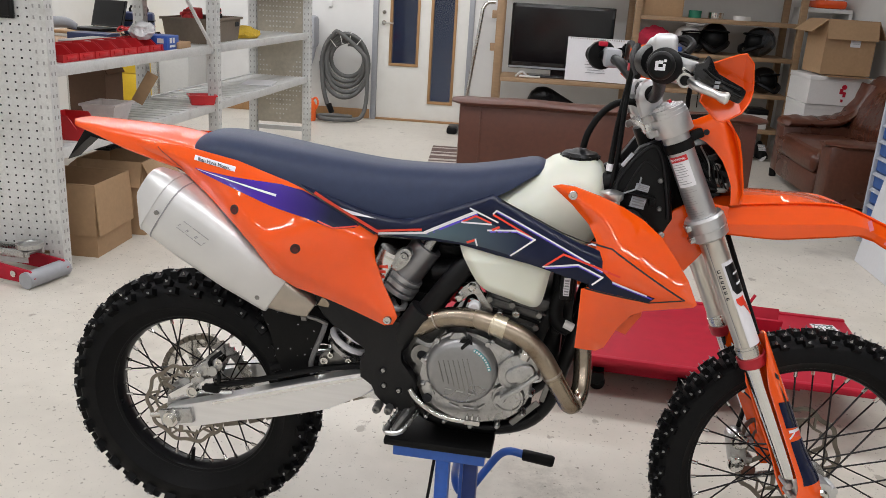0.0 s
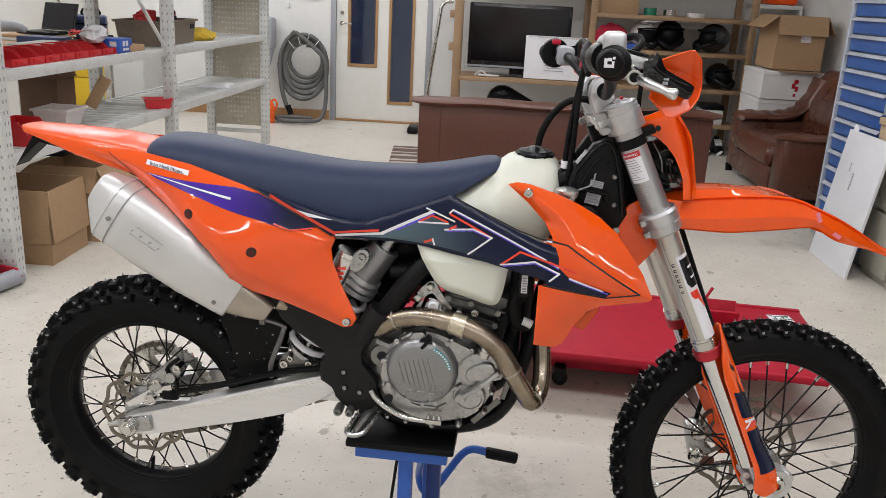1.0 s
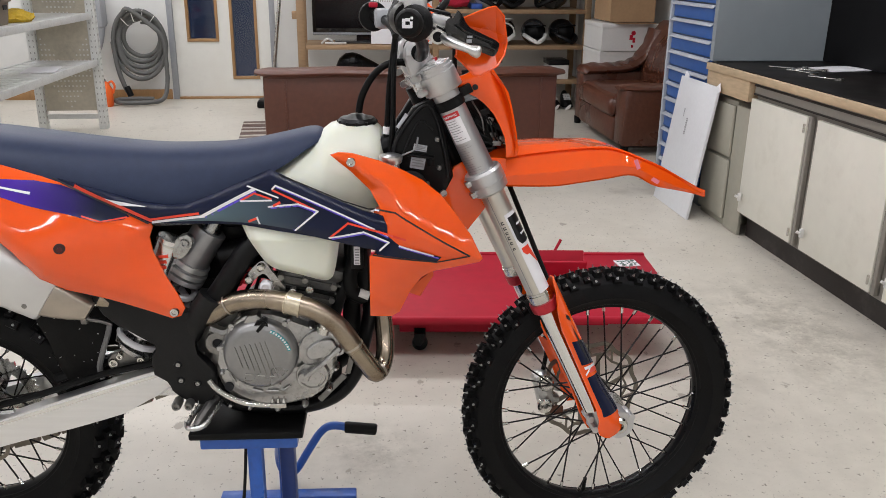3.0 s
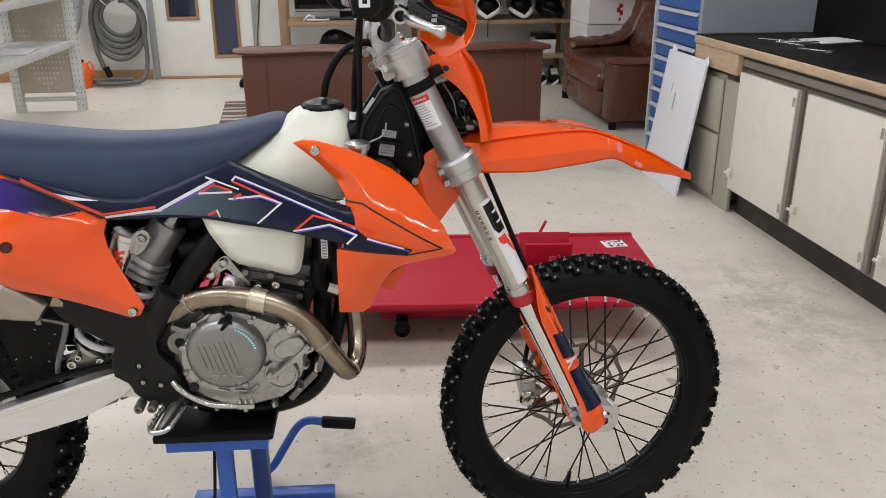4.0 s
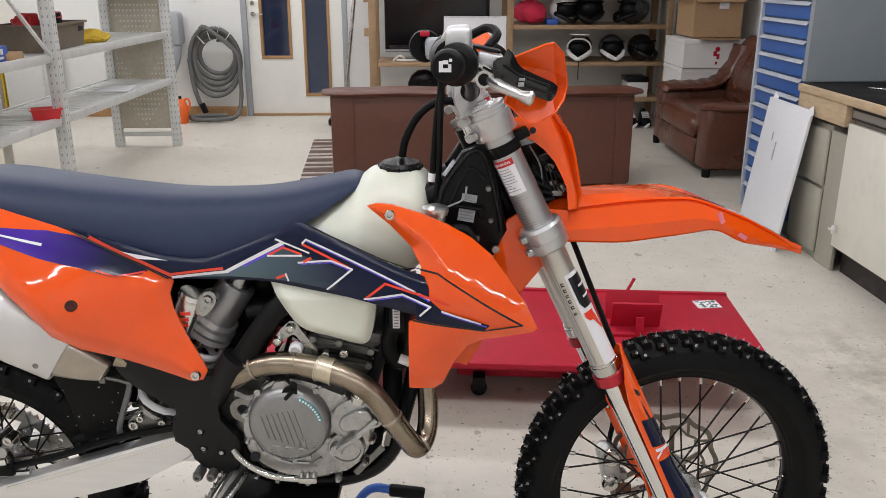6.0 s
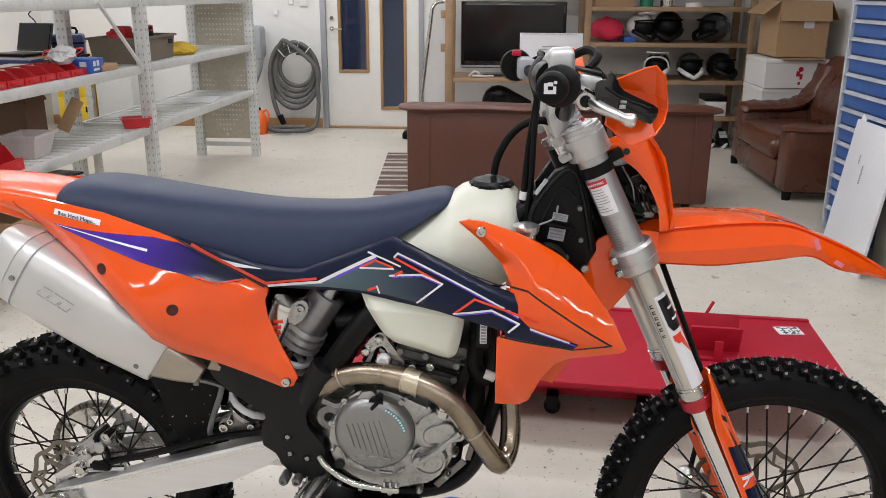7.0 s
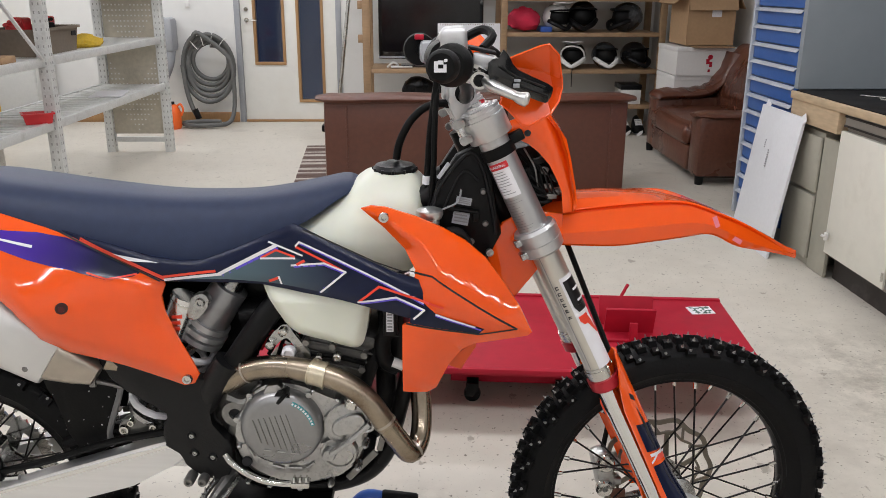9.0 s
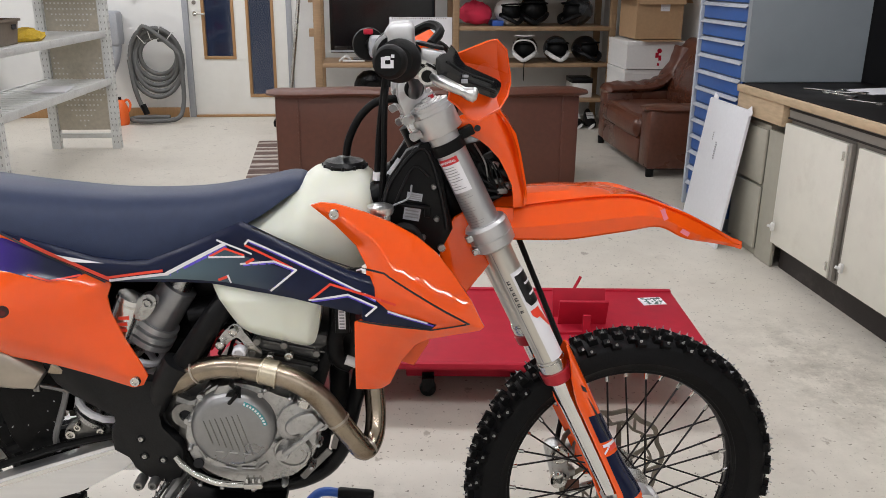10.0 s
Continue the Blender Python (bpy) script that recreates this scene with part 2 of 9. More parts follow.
def floor_paint():
    """Cream floor paint on concrete: broad grime, scuffs, dark specks and chips."""
    m = surf("painted_concrete_floor", (0.60, 0.562, 0.49), 0.42, var=0.06, scale=3, bump=0.12, bscale=60, rvar=0.14, dirt=(0.46, 0.42, 0.35), dscale=0.8, damount=0.5)
    n, l = m.node_tree.nodes, m.node_tree.links
    b = n["Principled BSDF"]
    under = b.inputs["Base Color"].links[0].from_socket
    tc = n.new("ShaderNodeTexCoord")
    for kind, scale, lo, hi, tone, amount in (("speck", 55, 0.63, 0.67, (0.1, 0.085, 0.06), 0.85), ("grit", 120, 0.66, 0.70, (0.12, 0.1, 0.075), 0.7), ("chip", 11, 0.655, 0.69, (0.25, 0.22, 0.175), 0.7), ("scuff", 1.7, 0.6, 0.78, (0.27, 0.24, 0.2), 0.55)):
        t, r, x = n.new("ShaderNodeTexNoise"), n.new("ShaderNodeMapRange"), n.new("ShaderNodeMix")
        t.inputs["Scale"].default_value, t.inputs["Detail"].default_value, t.inputs["Roughness"].default_value = scale, 5, 0.6
        r.inputs["From Min"].default_value, r.inputs["From Max"].default_value, r.inputs["To Max"].default_value = lo, hi, amount
        mp = n.new("ShaderNodeMapping")
        mp.inputs["Location"].default_value = (scale, scale * 0.3, 0)
        mp.inputs["Scale"].default_value = (1, 0.6, 1) if kind == "chip" else (1, 1, 1)
        l.new(tc.outputs["Object"], mp.inputs[0])
        l.new(mp.outputs[0], t.inputs["Vector"])
        l.new(t.outputs["Fac"], r.inputs["Value"])
        x.data_type = "RGBA"
        l.new(r.outputs[0], x.inputs["Factor"])
        l.new(under, x.inputs["A"])
        x.inputs["B"].default_value = (*tone, 1)
        under = x.outputs["Result"]
    # trodden grime on the lane beside the bench and round the stand; the first, broad patch also paints in shade by the
    # cabinets
    for centre, reach, amount in (((2.0, 2.0, 0), 1.8, 0.22), ((2.1, 3.25, 0), 0.42, 0.7), ((2.08, 2.93, 0), 0.34, 0.85), ((2.09, 2.66, 0), 0.4, 0.65), ((0.05, 1.2, 0), 0.9, 0.5), ((0.3, 2.2, 0), 0.22, 0.85)):
        off, ln, fall, t, r, mul, x = n.new("ShaderNodeVectorMath"), n.new("ShaderNodeVectorMath"), n.new("ShaderNodeMapRange"), n.new("ShaderNodeTexNoise"), n.new("ShaderNodeMapRange"), n.new("ShaderNodeMath"), n.new("ShaderNodeMix")
        off.operation, ln.operation, mul.operation, x.data_type = "SUBTRACT", "LENGTH", "MULTIPLY", "RGBA"
        off.inputs[1].default_value = centre
        l.new(tc.outputs["Object"], off.inputs[0])
        l.new(off.outputs[0], ln.inputs[0])
        l.new(ln.outputs["Value"], fall.inputs["Value"])
        fall.inputs["From Min"].default_value, fall.inputs["From Max"].default_value = reach * 0.2, reach
        fall.inputs["To Min"].default_value, fall.inputs["To Max"].default_value = amount, 0.0
        t.inputs["Scale"].default_value, t.inputs["Detail"].default_value, t.inputs["Roughness"].default_value = 7.5, 10, 0.8
        l.new(tc.outputs["Object"], t.inputs["Vector"])
        r.inputs["From Min"].default_value, r.inputs["From Max"].default_value = 0.42, 0.66
        l.new(t.outputs["Fac"], r.inputs["Value"])
        l.new(fall.outputs[0], mul.inputs[0])
        l.new(r.outputs[0], mul.inputs[1])
        l.new(mul.outputs[0], x.inputs["Factor"])
        l.new(under, x.inputs["A"])
        x.inputs["B"].default_value = (0.3, 0.275, 0.23, 1)
        under = x.outputs["Result"]
    l.new(under, b.inputs["Base Color"])
    return m


FLOOR = floor_paint()
WALL = surf("white_wall_paint", (0.72, 0.715, 0.69), 0.6, var=0.03, scale=2, bump=0.1, bscale=50, dirt=(0.6, 0.59, 0.56), dscale=1.2, damount=0.4)

# ---- builders ----
def finish(name, bm, material, parent=None, label="", angle=38):
    """One mesh object from a bmesh, smooth but for its sharp edges."""
    bmesh.ops.recalc_face_normals(bm, faces=bm.faces)
    me = bpy.data.meshes.new(name)
    bm.to_mesh(me)
    bm.free()
    me.materials.append(material)
    me.polygons.foreach_set("use_smooth", [True] * len(me.polygons))
    me.set_sharp_from_angle(angle=radians(angle))
    ob = new(name, me)
    if parent:
        ob.parent = parent
    if label:
        ob["label"] = label
    return ob


def part(name, bm, material, parent, label=""):
    return finish(name, bm, material, parent, label)


def thing(name, at, label, category, group="", kind="", turn=0):
    ob = new(name)
    ob.empty_display_size = 0.1
    ob.matrix_world = pose(*at, 0, 0, turn)
    return tagged(ob, label, category, group, kind)


def structure(name, bm, material, label, category="structure"):
    return tagged(finish(name, bm, material), label, category, "", "structure")


def single(name, bm, material, label, category, group="", kind=""):
    return tagged(finish(name, bm, material), label, category, group, kind)


def spline(pts, k=6):
    """Points of a smooth line through the given ones."""
    p = [Vector(q) for q in pts]
    p = [2 * p[0] - p[1], *p, 2 * p[-1] - p[-2]]
    out = []
    for i in range(1, len(p) - 2):
        a, b, c, d = p[i - 1 : i + 3]
        for j in range(k):
            t = j / k
            out.append(0.5 * (2 * b + (c - a) * t + (2 * a - 5 * b + 4 * c - d) * t * t + (3 * b - a - 3 * c + d) * t**3))
    return [*out, p[-2]]


def loft(bm, rings, caps=True, closed=False):
    vs = [[bm.verts.new(q) for q in ring] for ring in rings]
    n = len(vs[0])
    for a, b in zip(vs, vs[1:] + vs[:1] if closed else vs[1:]):
        for i in range(n):
            bm.faces.new((a[i], a[(i + 1) % n], b[(i + 1) % n], b[i]))
    if caps and not closed:
        bm.faces.new(vs[0][::-1])
        bm.faces.new(vs[-1])
    return bm


def tube(bm, pts, r, n=10, smooth=4, closed=False, flat=1.0):
    """A round bar along a line; r is one radius or one for each given point."""
    radii = r if isinstance(r, (list, tuple)) else [r] * len(pts)
    line = spline(pts, smooth) if smooth > 1 and len(pts) > 2 else [Vector(q) for q in pts]
    m = len(line)
    rr = np.interp(np.linspace(0, len(pts) - 1, m), range(len(pts)), radii)
    rings, side = [], None
    for i, p in enumerate(line):
        a, b = (line[(i - 1) % m], line[(i + 1) % m]) if closed else (line[max(i - 1, 0)], line[min(i + 1, m - 1)])
        d = (b - a).normalized()
        if side is None:
            side = d.orthogonal().normalized()
        side = (side - d * side.dot(d)).normalized()
        up = d.cross(side)
        rings.append([p + (side * math.cos(2 * math.pi * j / n) + up * (flat * math.sin(2 * math.pi * j / n))) * rr[i] for j in range(n)])
    return loft(bm, rings, True, closed)


def rod(bm, a, b, r, r2=None, n=14):
    return tube(bm, [a, b], [r, r if r2 is None else r2], n, 1)


def box(bm, c, s, bev=0.0, m=None, seg=2):
    mat = Matrix.Translation(c) @ (m or Matrix()) @ Matrix.Diagonal((*s, 1))
    r = bmesh.ops.create_cube(bm, size=1, matrix=mat)
    if bev:
        edges = list({e for v in r["verts"] for e in v.link_edges})
        bmesh.ops.bevel(bm, geom=edges, offset=bev, segments=seg, affect="EDGES", profile=0.5)
    return bm


def span(bm, lo, hi, bev=0.0):
    """A box from its low to its high corner."""
    return box(bm, [(a + b) / 2 for a, b in zip(lo, hi)], [b - a for a, b in zip(lo, hi)], bev)


def plate(bm, outline, y0, y1, bev=0.0, seg=2):
    """A flat piece with that outline in x and z, from y0 to y1, its rims rounded."""
    a = [bm.verts.new((x, y0, z)) for x, z in outline]
    b = [bm.verts.new((x, y1, z)) for x, z in outline]
    n = len(outline)
    faces = [bm.faces.new(a), bm.faces.new(b[::-1])]
    for i in range(n):
        bm.faces.new((a[i], b[i], b[(i + 1) % n], a[(i + 1) % n]))
    if bev:
        rims = [e for f in faces for e in f.edges]
        bmesh.ops.bevel(bm, geom=rims, offset=bev, segments=seg, affect="EDGES", profile=0.5)
    return bm


def lathe(bm, profile, c, n=40, axis="y"):
    """Turns a profile of (radius, way along the axis) round the axis through c. The profile is closed."""
    rings = []
    for i in range(n):
        a = 2 * math.pi * i / n
        ca, sa = math.cos(a), math.sin(a)
        ring = []
        for r, h in profile:
            v = {"y": (r * ca, h, r * sa), "z": (r * ca, r * sa, h), "x": (h, r * ca, r * sa)}[axis]
            ring.append(Vector(v) + Vector(c))
        rings.append(ring)
    return loft(bm, rings, False, True)


def knob(bm, c, r, h, n=8, axis="y"):
    """A small bolt head."""
    v = {"x": Vector((h, 0, 0)), "y": Vector((0, h, 0)), "z": Vector((0, 0, h))}[axis]
    return rod(bm, Vector(c) - v / 2, Vector(c) + v / 2, r, r * 0.9, n)


def smooth_outline(pts, k=4):
    """A closed smooth outline through the given points."""
    p = [Vector((x, z, 0)) for x, z in pts]
    n, out = len(p), []
    for i in range(n):
        a, b, c, d = p[i - 1], p[i], p[(i + 1) % n], p[(i + 2) % n]
        for j in range(k):
            t = j / k
            q = 0.5 * (2 * b + (c - a) * t + (2 * a - 5 * b + 4 * c - d) * t * t + (3 * b - a - 3 * c + d) * t**3)
            out.append((q.x, q.y))
    return out


def fill2d(outline, edge=0.03):
    """A bmesh in the xz plane that fills an outline with small triangles."""
    bm = bmesh.new()
    vs = [bm.verts.new((x, 0, z)) for x, z in outline]
    es = [bm.edges.new((vs[i], vs[(i + 1) % len(vs)])) for i in range(len(vs))]
    bmesh.ops.triangle_fill(bm, edges=es, use_beauty=True)
    for _ in range(5):
        long = [e for e in bm.edges if e.calc_length() > edge]
        if not long:
            break
        bmesh.ops.subdivide_edges(bm, edges=long, cuts=1)
        bmesh.ops.triangulate(bm, faces=bm.faces)
        bmesh.ops.beautify_fill(bm, faces=bm.faces, edges=[e for e in bm.edges if not e.is_boundary])
    return bm


def shell(outline, wide, thick=0.004, side=-1, edge=0.03, lift=0.0, roll=0.0):
    """A bent panel: the outline is filled, laid at the half-width wide(x, z) on one side, and given thickness inwards."""
    bm = fill2d(outline, edge)
    rims = np.array(outline)
    d = np.roll(rims, -1, 0) - rims
    for v in bm.verts:
        drop = 0.0
        if roll:
            p = np.array((v.co.x, v.co.z)) - rims
            t = np.clip((p * d).sum(1) / ((d * d).sum(1) + 1e-12), 0, 1)
            away = np.sqrt((((p - d * t[:, None]) ** 2).sum(1)).min())
            drop = roll * max(0.0, 1 - away / 0.022) ** 2
        v.co.y = side * (wide(v.co.x, v.co.z) + lift - drop)
    if thick:
        rim = [tuple(e.verts) for e in bm.edges if e.is_boundary]
        faces = [tuple(f.verts) for f in bm.faces]
        twin = {v: bm.verts.new((v.co.x, v.co.y - side * thick, v.co.z)) for v in bm.verts[:]}
        for f in faces:
            bm.faces.new([twin[v] for v in f[::-1]])
        for a, b in rim:
            bm.faces.new((a, b, twin[b], twin[a]))
    return bm


def ribbon(bm, pts, w, wide, lift, side=-1, taper=False):
    """A flat stripe along a line on a bent panel."""
    p = []
    for (x0, z0), (x1, z1) in zip(pts, pts[1:]):
        n = max(2, int(math.hypot(x1 - x0, z1 - z0) / 0.012))
        p.append([Vector((x0 + (x1 - x0) * i / n, 0, z0 + (z1 - z0) * i / n)) for i in range(n + 1)])
    done, total = 0, sum(len(q) for q in p)
    for q in p:
        d = (q[-1] - q[0]).normalized()
        s = Vector((-d.z, 0, d.x))
        row = []
        for i, c in enumerate(q):
            c = c + d * (w * 0.4 if i == len(q) - 1 else -w * 0.4 if i == 0 else 0)
            ww = w * (1 - 0.85 * (done + i) / total) if taper else w
            pair = []
            for k in (-1, 1):
                v = c + s * (k * ww / 2)
                pair.append(bm.verts.new((v.x, side * (wide(v.x, v.z) + lift), v.z)))
            row.append(pair)
        for a, b in zip(row, row[1:]):
            bm.faces.new((a[0], b[0], b[1], a[1]))
        done += len(q)
    return bm


def moved(bm, m):
    bmesh.ops.transform(bm, matrix=m, verts=bm.verts)
    return bm


def lettering(text, size, m, material, parent, name="lettering"):
    """Words as a thin mesh in the built-in font."""
    cu = bpy.data.curves.new(name, "FONT")
    cu.body, cu.size, cu.extrude, cu.align_x, cu.align_y = text, size, 0.0004, "CENTER", "CENTER"
    tmp = bpy.data.objects.new("tmp", cu)
    scene.collection.objects.link(tmp)
    me = bpy.data.meshes.new_from_object(tmp.evaluated_get(bpy.context.evaluated_depsgraph_get()))
    bpy.data.objects.remove(tmp)
    me.transform(m)
    me.materials.clear()
    me.materials.append(material)
    ob = new(name, me)
    ob.parent = parent
    return ob

# ---- the room ----
LEFT, RIGHT, BACK, FRONT = -4.6, 3.27, 9.25, -3.6
bm = bmesh.new()
span(bm, (LEFT - 0.2, FRONT - 0.2, -0.2), (RIGHT + 0.2, BACK + 0.2, 0))
structure("floor", bm, FLOOR, "cream painted concrete workshop floor with grime and chips", "floor")
bm = bmesh.new()
span(bm, (LEFT - 0.2, FRONT - 0.2, CEILING), (RIGHT + 0.2, BACK + 0.2, CEILING + 0.2))
structure("ceiling", bm, CEIL, "plain white painted workshop ceiling", "ceiling")
bm = bmesh.new()
span(bm, (LEFT - 0.2, FRONT, 0), (LEFT, BACK, CEILING))
structure("wall_west", bm, WALL, "white painted workshop wall behind the rack", "wall")
bm = bmesh.new()
span(bm, (RIGHT, FRONT, 0), (RIGHT + 0.2, BACK, CEILING))
structure("wall_east", bm, WALL, "white painted workshop wall behind the bench", "wall")
bm = bmesh.new()
span(bm, (LEFT - 0.2, FRONT - 0.2, 0), (RIGHT + 0.2, FRONT, CEILING))
structure("wall_south", bm, WALL, "white painted workshop wall", "wall")

DOOR_L, DOOR_R, DOOR_H = -1.49, -0.50, 2.08
bm = bmesh.new()
span(bm, (LEFT - 0.2, BACK, 0), (DOOR_L - 0.06, BACK + 0.2, CEILING))
span(bm, (DOOR_R + 0.06, BACK, 0), (RIGHT + 0.2, BACK + 0.2, CEILING))
span(bm, (DOOR_L - 0.06, BACK, DOOR_H + 0.06), (DOOR_R + 0.06, BACK + 0.2, CEILING))
structure("wall_north", bm, WALL, "white painted wall with a door in it", "wall")
bm = bmesh.new()
span(bm, (LEFT, BACK - 0.015, 0), (DOOR_L - 0.07, BACK - 0.002, 0.105), 0.004)
structure("baseboard", bm, WOOD_TRIM, "brown wooden baseboard along the back wall", "baseboard")
# door: leaf with two wood-framed lights, grey frame, handle
door = thing("door_1", (0, BACK, 0), "white workshop door with two narrow wood-framed glass lights", "door", "", "structure")
L1, L2 = (-1.365, -1.035, 0.60, 1.92), (-0.915, -0.63, 0.205, 1.92)
bm = bmesh.new()
y0, y1 = 0.03, 0.075
cuts = [DOOR_L, L1[0], L1[1], L2[0], L2[1], DOOR_R]
for x0, x1, hole in ((cuts[0], cuts[1], None), (cuts[1], cuts[2], L1), (cuts[2], cuts[3], None), (cuts[3], cuts[4], L2), (cuts[4], cuts[5], None)):
    if hole:
        span(bm, (x0, y0, 0.01), (x1, y1, hole[2]))
        span(bm, (x0, y0, hole[3]), (x1, y1, DOOR_H))
    else:
        span(bm, (x0, y0, 0.01), (x1, y1, DOOR_H))
leaf = part("door_leaf", bm, WHITE_DOOR, door)
for x0, x1, z0, z1 in (L1, L2):
    bm = bmesh.new()
    for a, b in (((x0, z0), (x1, z0 + 0.03)), ((x0, z1 - 0.03), (x1, z1)), ((x0, z0 + 0.03), (x0 + 0.03, z1 - 0.03)), ((x1 - 0.03, z0 + 0.03), (x1, z1 - 0.03))):
        span(bm, (a[0], 0.018, a[1]), (b[0], 0.082, b[1]), 0.003)
    trim = part("window_frame", bm, WOOD_TRIM, door, "brown wooden light frame")
    bm = bmesh.new()
    span(bm, (x0 + 0.03, 0.045, z0 + 0.03), (x1 - 0.03, 0.055, z1 - 0.03))
    part("pane", bm, PANE, door, "dark night-time glass pane").visible_shadow = False
bm = bmesh.new()
span(bm, (DOOR_L - 0.06, -0.012, 0), (DOOR_L - 0.002, 0.12, DOOR_H + 0.06), 0.004)
span(bm, (DOOR_R + 0.002, -0.012, 0), (DOOR_R + 0.06, 0.12, DOOR_H + 0.06), 0.004)
span(bm, (DOOR_L, -0.012, DOOR_H + 0.003), (DOOR_R, 0.12, DOOR_H + 0.06), 0.004)
part("door_frame", bm, GREY_PL, door, "grey steel door frame")
bm = bmesh.new()
span(bm, (DOOR_L, -0.01, 0.0), (DOOR_R, 0.12, 0.022), 0.004)
part("threshold", bm, WOOD_TRIM, door, "wooden threshold")
bm = bmesh.new()
lathe(bm, [(0, 0.03), (0.024, 0.03), (0.024, 0.02), (0, 0.02)], (DOOR_L + 0.06, 0, 1.06), 18)
tube(bm, [(DOOR_L + 0.06, 0.025, 1.06), (DOOR_L + 0.06, -0.03, 1.06), (DOOR_L + 0.09, -0.04, 1.06), (DOOR_L + 0.18, -0.04, 1.06)], 0.009, 8)
part("door_handle", bm, STEEL, door, "steel lever handle")
bm = bmesh.new()
lathe(bm, [(0, 0.03), (0.022, 0.03), (0.02, 0.015), (0, 0.015)], (DOOR_L + 0.06, 0, 1.17), 18)
part("lock", bm, STEEL, door)
# the dark yard seen through the lights; its faint blue glow is added for reflections in the glass
night = surf("night_outside_glow", (0.01, 0.016, 0.035), 0.8)
night.node_tree.nodes["Principled BSDF"].inputs["Emission Color"].default_value = (0.03, 0.055, 0.14, 1)
night.node_tree.nodes["Principled BSDF"].inputs["Emission Strength"].default_value = 0.25
bm = bmesh.new()
span(bm, (DOOR_L - 1.5, BACK + 3.0, -0.2), (DOOR_R + 2, BACK + 3.05, 3.2))
structure("backdrop", bm, night, "dark night backdrop outside the door, glowing faintly blue", "backdrop")

# coiled suction hose on the wall
hose = thing("hose", (-1.80, BACK - 0.09, 0), "coiled grey ribbed suction hose hung on the wall", "hose")
rng = random.Random(4)
pts = []
for i in range(0, 5 * 24):
    a, lap = 2 * math.pi * i / 24, i / 24
    rx, rz = 0.175 + 0.018 * lap, 0.16 + 0.042 * lap
    pts.append((rx * math.sin(a) + 0.012 * math.sin(lap * 2.3), -0.02 - 0.018 * lap + 0.02 * math.sin(a * 2 + lap), 0.652 - 0.0135 * lap + rz * math.cos(a)))
pts += [(0.14, -0.16, 0.78), (0.24, -0.17, 0.66), (0.255, -0.18, 0.45), (0.25, -0.2, 0.2), (0.2, -0.28, 0.05), (0.0, -0.38, 0.035), (-0.2, -0.36, 0.035), (-0.26, -0.26, 0.045), (-0.1, -0.2, 0.05), (0.1, -0.19, 0.045)]
line = spline(pts, 4)
bm = bmesh.new()
tube(bm, line, [0.022 + 0.0022 * (i % 2) for i in range(len(line))], 10, 1)
part("hose_coil", bm, HOSE, hose)
bm = bmesh.new()
tube(bm, [(-0.27, -0.12, 0.62), (-0.24, -0.14, 0.35), (-0.19, -0.16, 0.18), (-0.15, -0.17, 0.10)], 0.024, 10)
part("hose_end", bm, HOSE, hose)
bm = bmesh.new()
tube(bm, [(-0.17, -0.165, 0.17), (-0.13, -0.175, 0.07)], 0.031, 12, 1)
part("nozzle", bm, BLACK_RB, hose, "black rubber nozzle")
for k in (-0.7, -0.25, 0.2, 0.65):
    bm = bmesh.new()
    c = Vector((0.235 * math.sin(k), -0.06, 0.63 + 0.27 * math.cos(k)))
    d = Vector((math.sin(k), 0, math.cos(k)))
    tube(bm, [c - d * 0.075 + Vector((0, 0.05, 0)), c - d * 0.075 - Vector((0, 0.07, 0)), c + d * 0.05 - Vector((0, 0.07, 0)), c + d * 0.05 + Vector((0, 0.05, 0))], 0.0045, 6, 1, True)
    part("cable_tie", bm, WHITE_BOX, hose, "white cable tie")

# grey fixture on the wall by the rack
box_w = thing("wall_vacuum", (-2.25, BACK - 0.12, 0), "grey plastic wall-mounted vacuum unit beside the hose", "vacuum")
bm = bmesh.new()
box(bm, (0, 0, 0.92), (0.22, 0.22, 0.34), 0.04)
part("body", bm, GREY_PL, box_w)
bm = bmesh.new()
tube(bm, [(0.03, -0.02, 0.76), (0.02, -0.05, 0.62), (-0.02, -0.06, 0.50), (-0.05, -0.05, 0.42)], [0.075, 0.06, 0.05, 0.045], 14)
part("hopper", bm, GREY_PL, box_w)
jug = thing("jug", (-2.15, 8.80, 0), "orange plastic jug standing on the floor", "jug")
bm = bmesh.new()
prof = [(0, 0), (0.075, 0), (0.085, 0.02), (0.085, 0.17), (0.05, 0.24), (0.03, 0.25), (0, 0.25)]
lathe(bm, prof, (0, 0, 0), 22, "z")
part("body", bm, JUG, jug)
bm = bmesh.new()
rod(bm, (0, 0, 0.25), (0, 0, 0.275), 0.028)
part("cap", bm, BLACK_PL, jug)
bm = bmesh.new()
tube(bm, [(0.05, 0, 0.23), (0.085, 0, 0.25), (0.11, 0, 0.2), (0.088, 0, 0.13)], 0.011, 8)
part("handle", bm, JUG, jug)
# bent pole by the door
bm = bmesh.new()
tube(bm, [(-0.50, 9.05, 0.0), (-0.36, 9.1, 1.15), (-0.345, 9.11, 1.27), (-0.30, 9.12, 1.335), (-0.22, 9.13, 1.345)], 0.02, 10)
single("pole", bm, STEEL, "bent grey metal pole leaning against the wall", "pole")
bm = bmesh.new()
box(bm, (-0.56, 8.72, 0.035), (0.11, 0.30, 0.07), 0.02)
single("shoe_brush", bm, BLACK_PL, "black floor brush lying by the door", "brush")
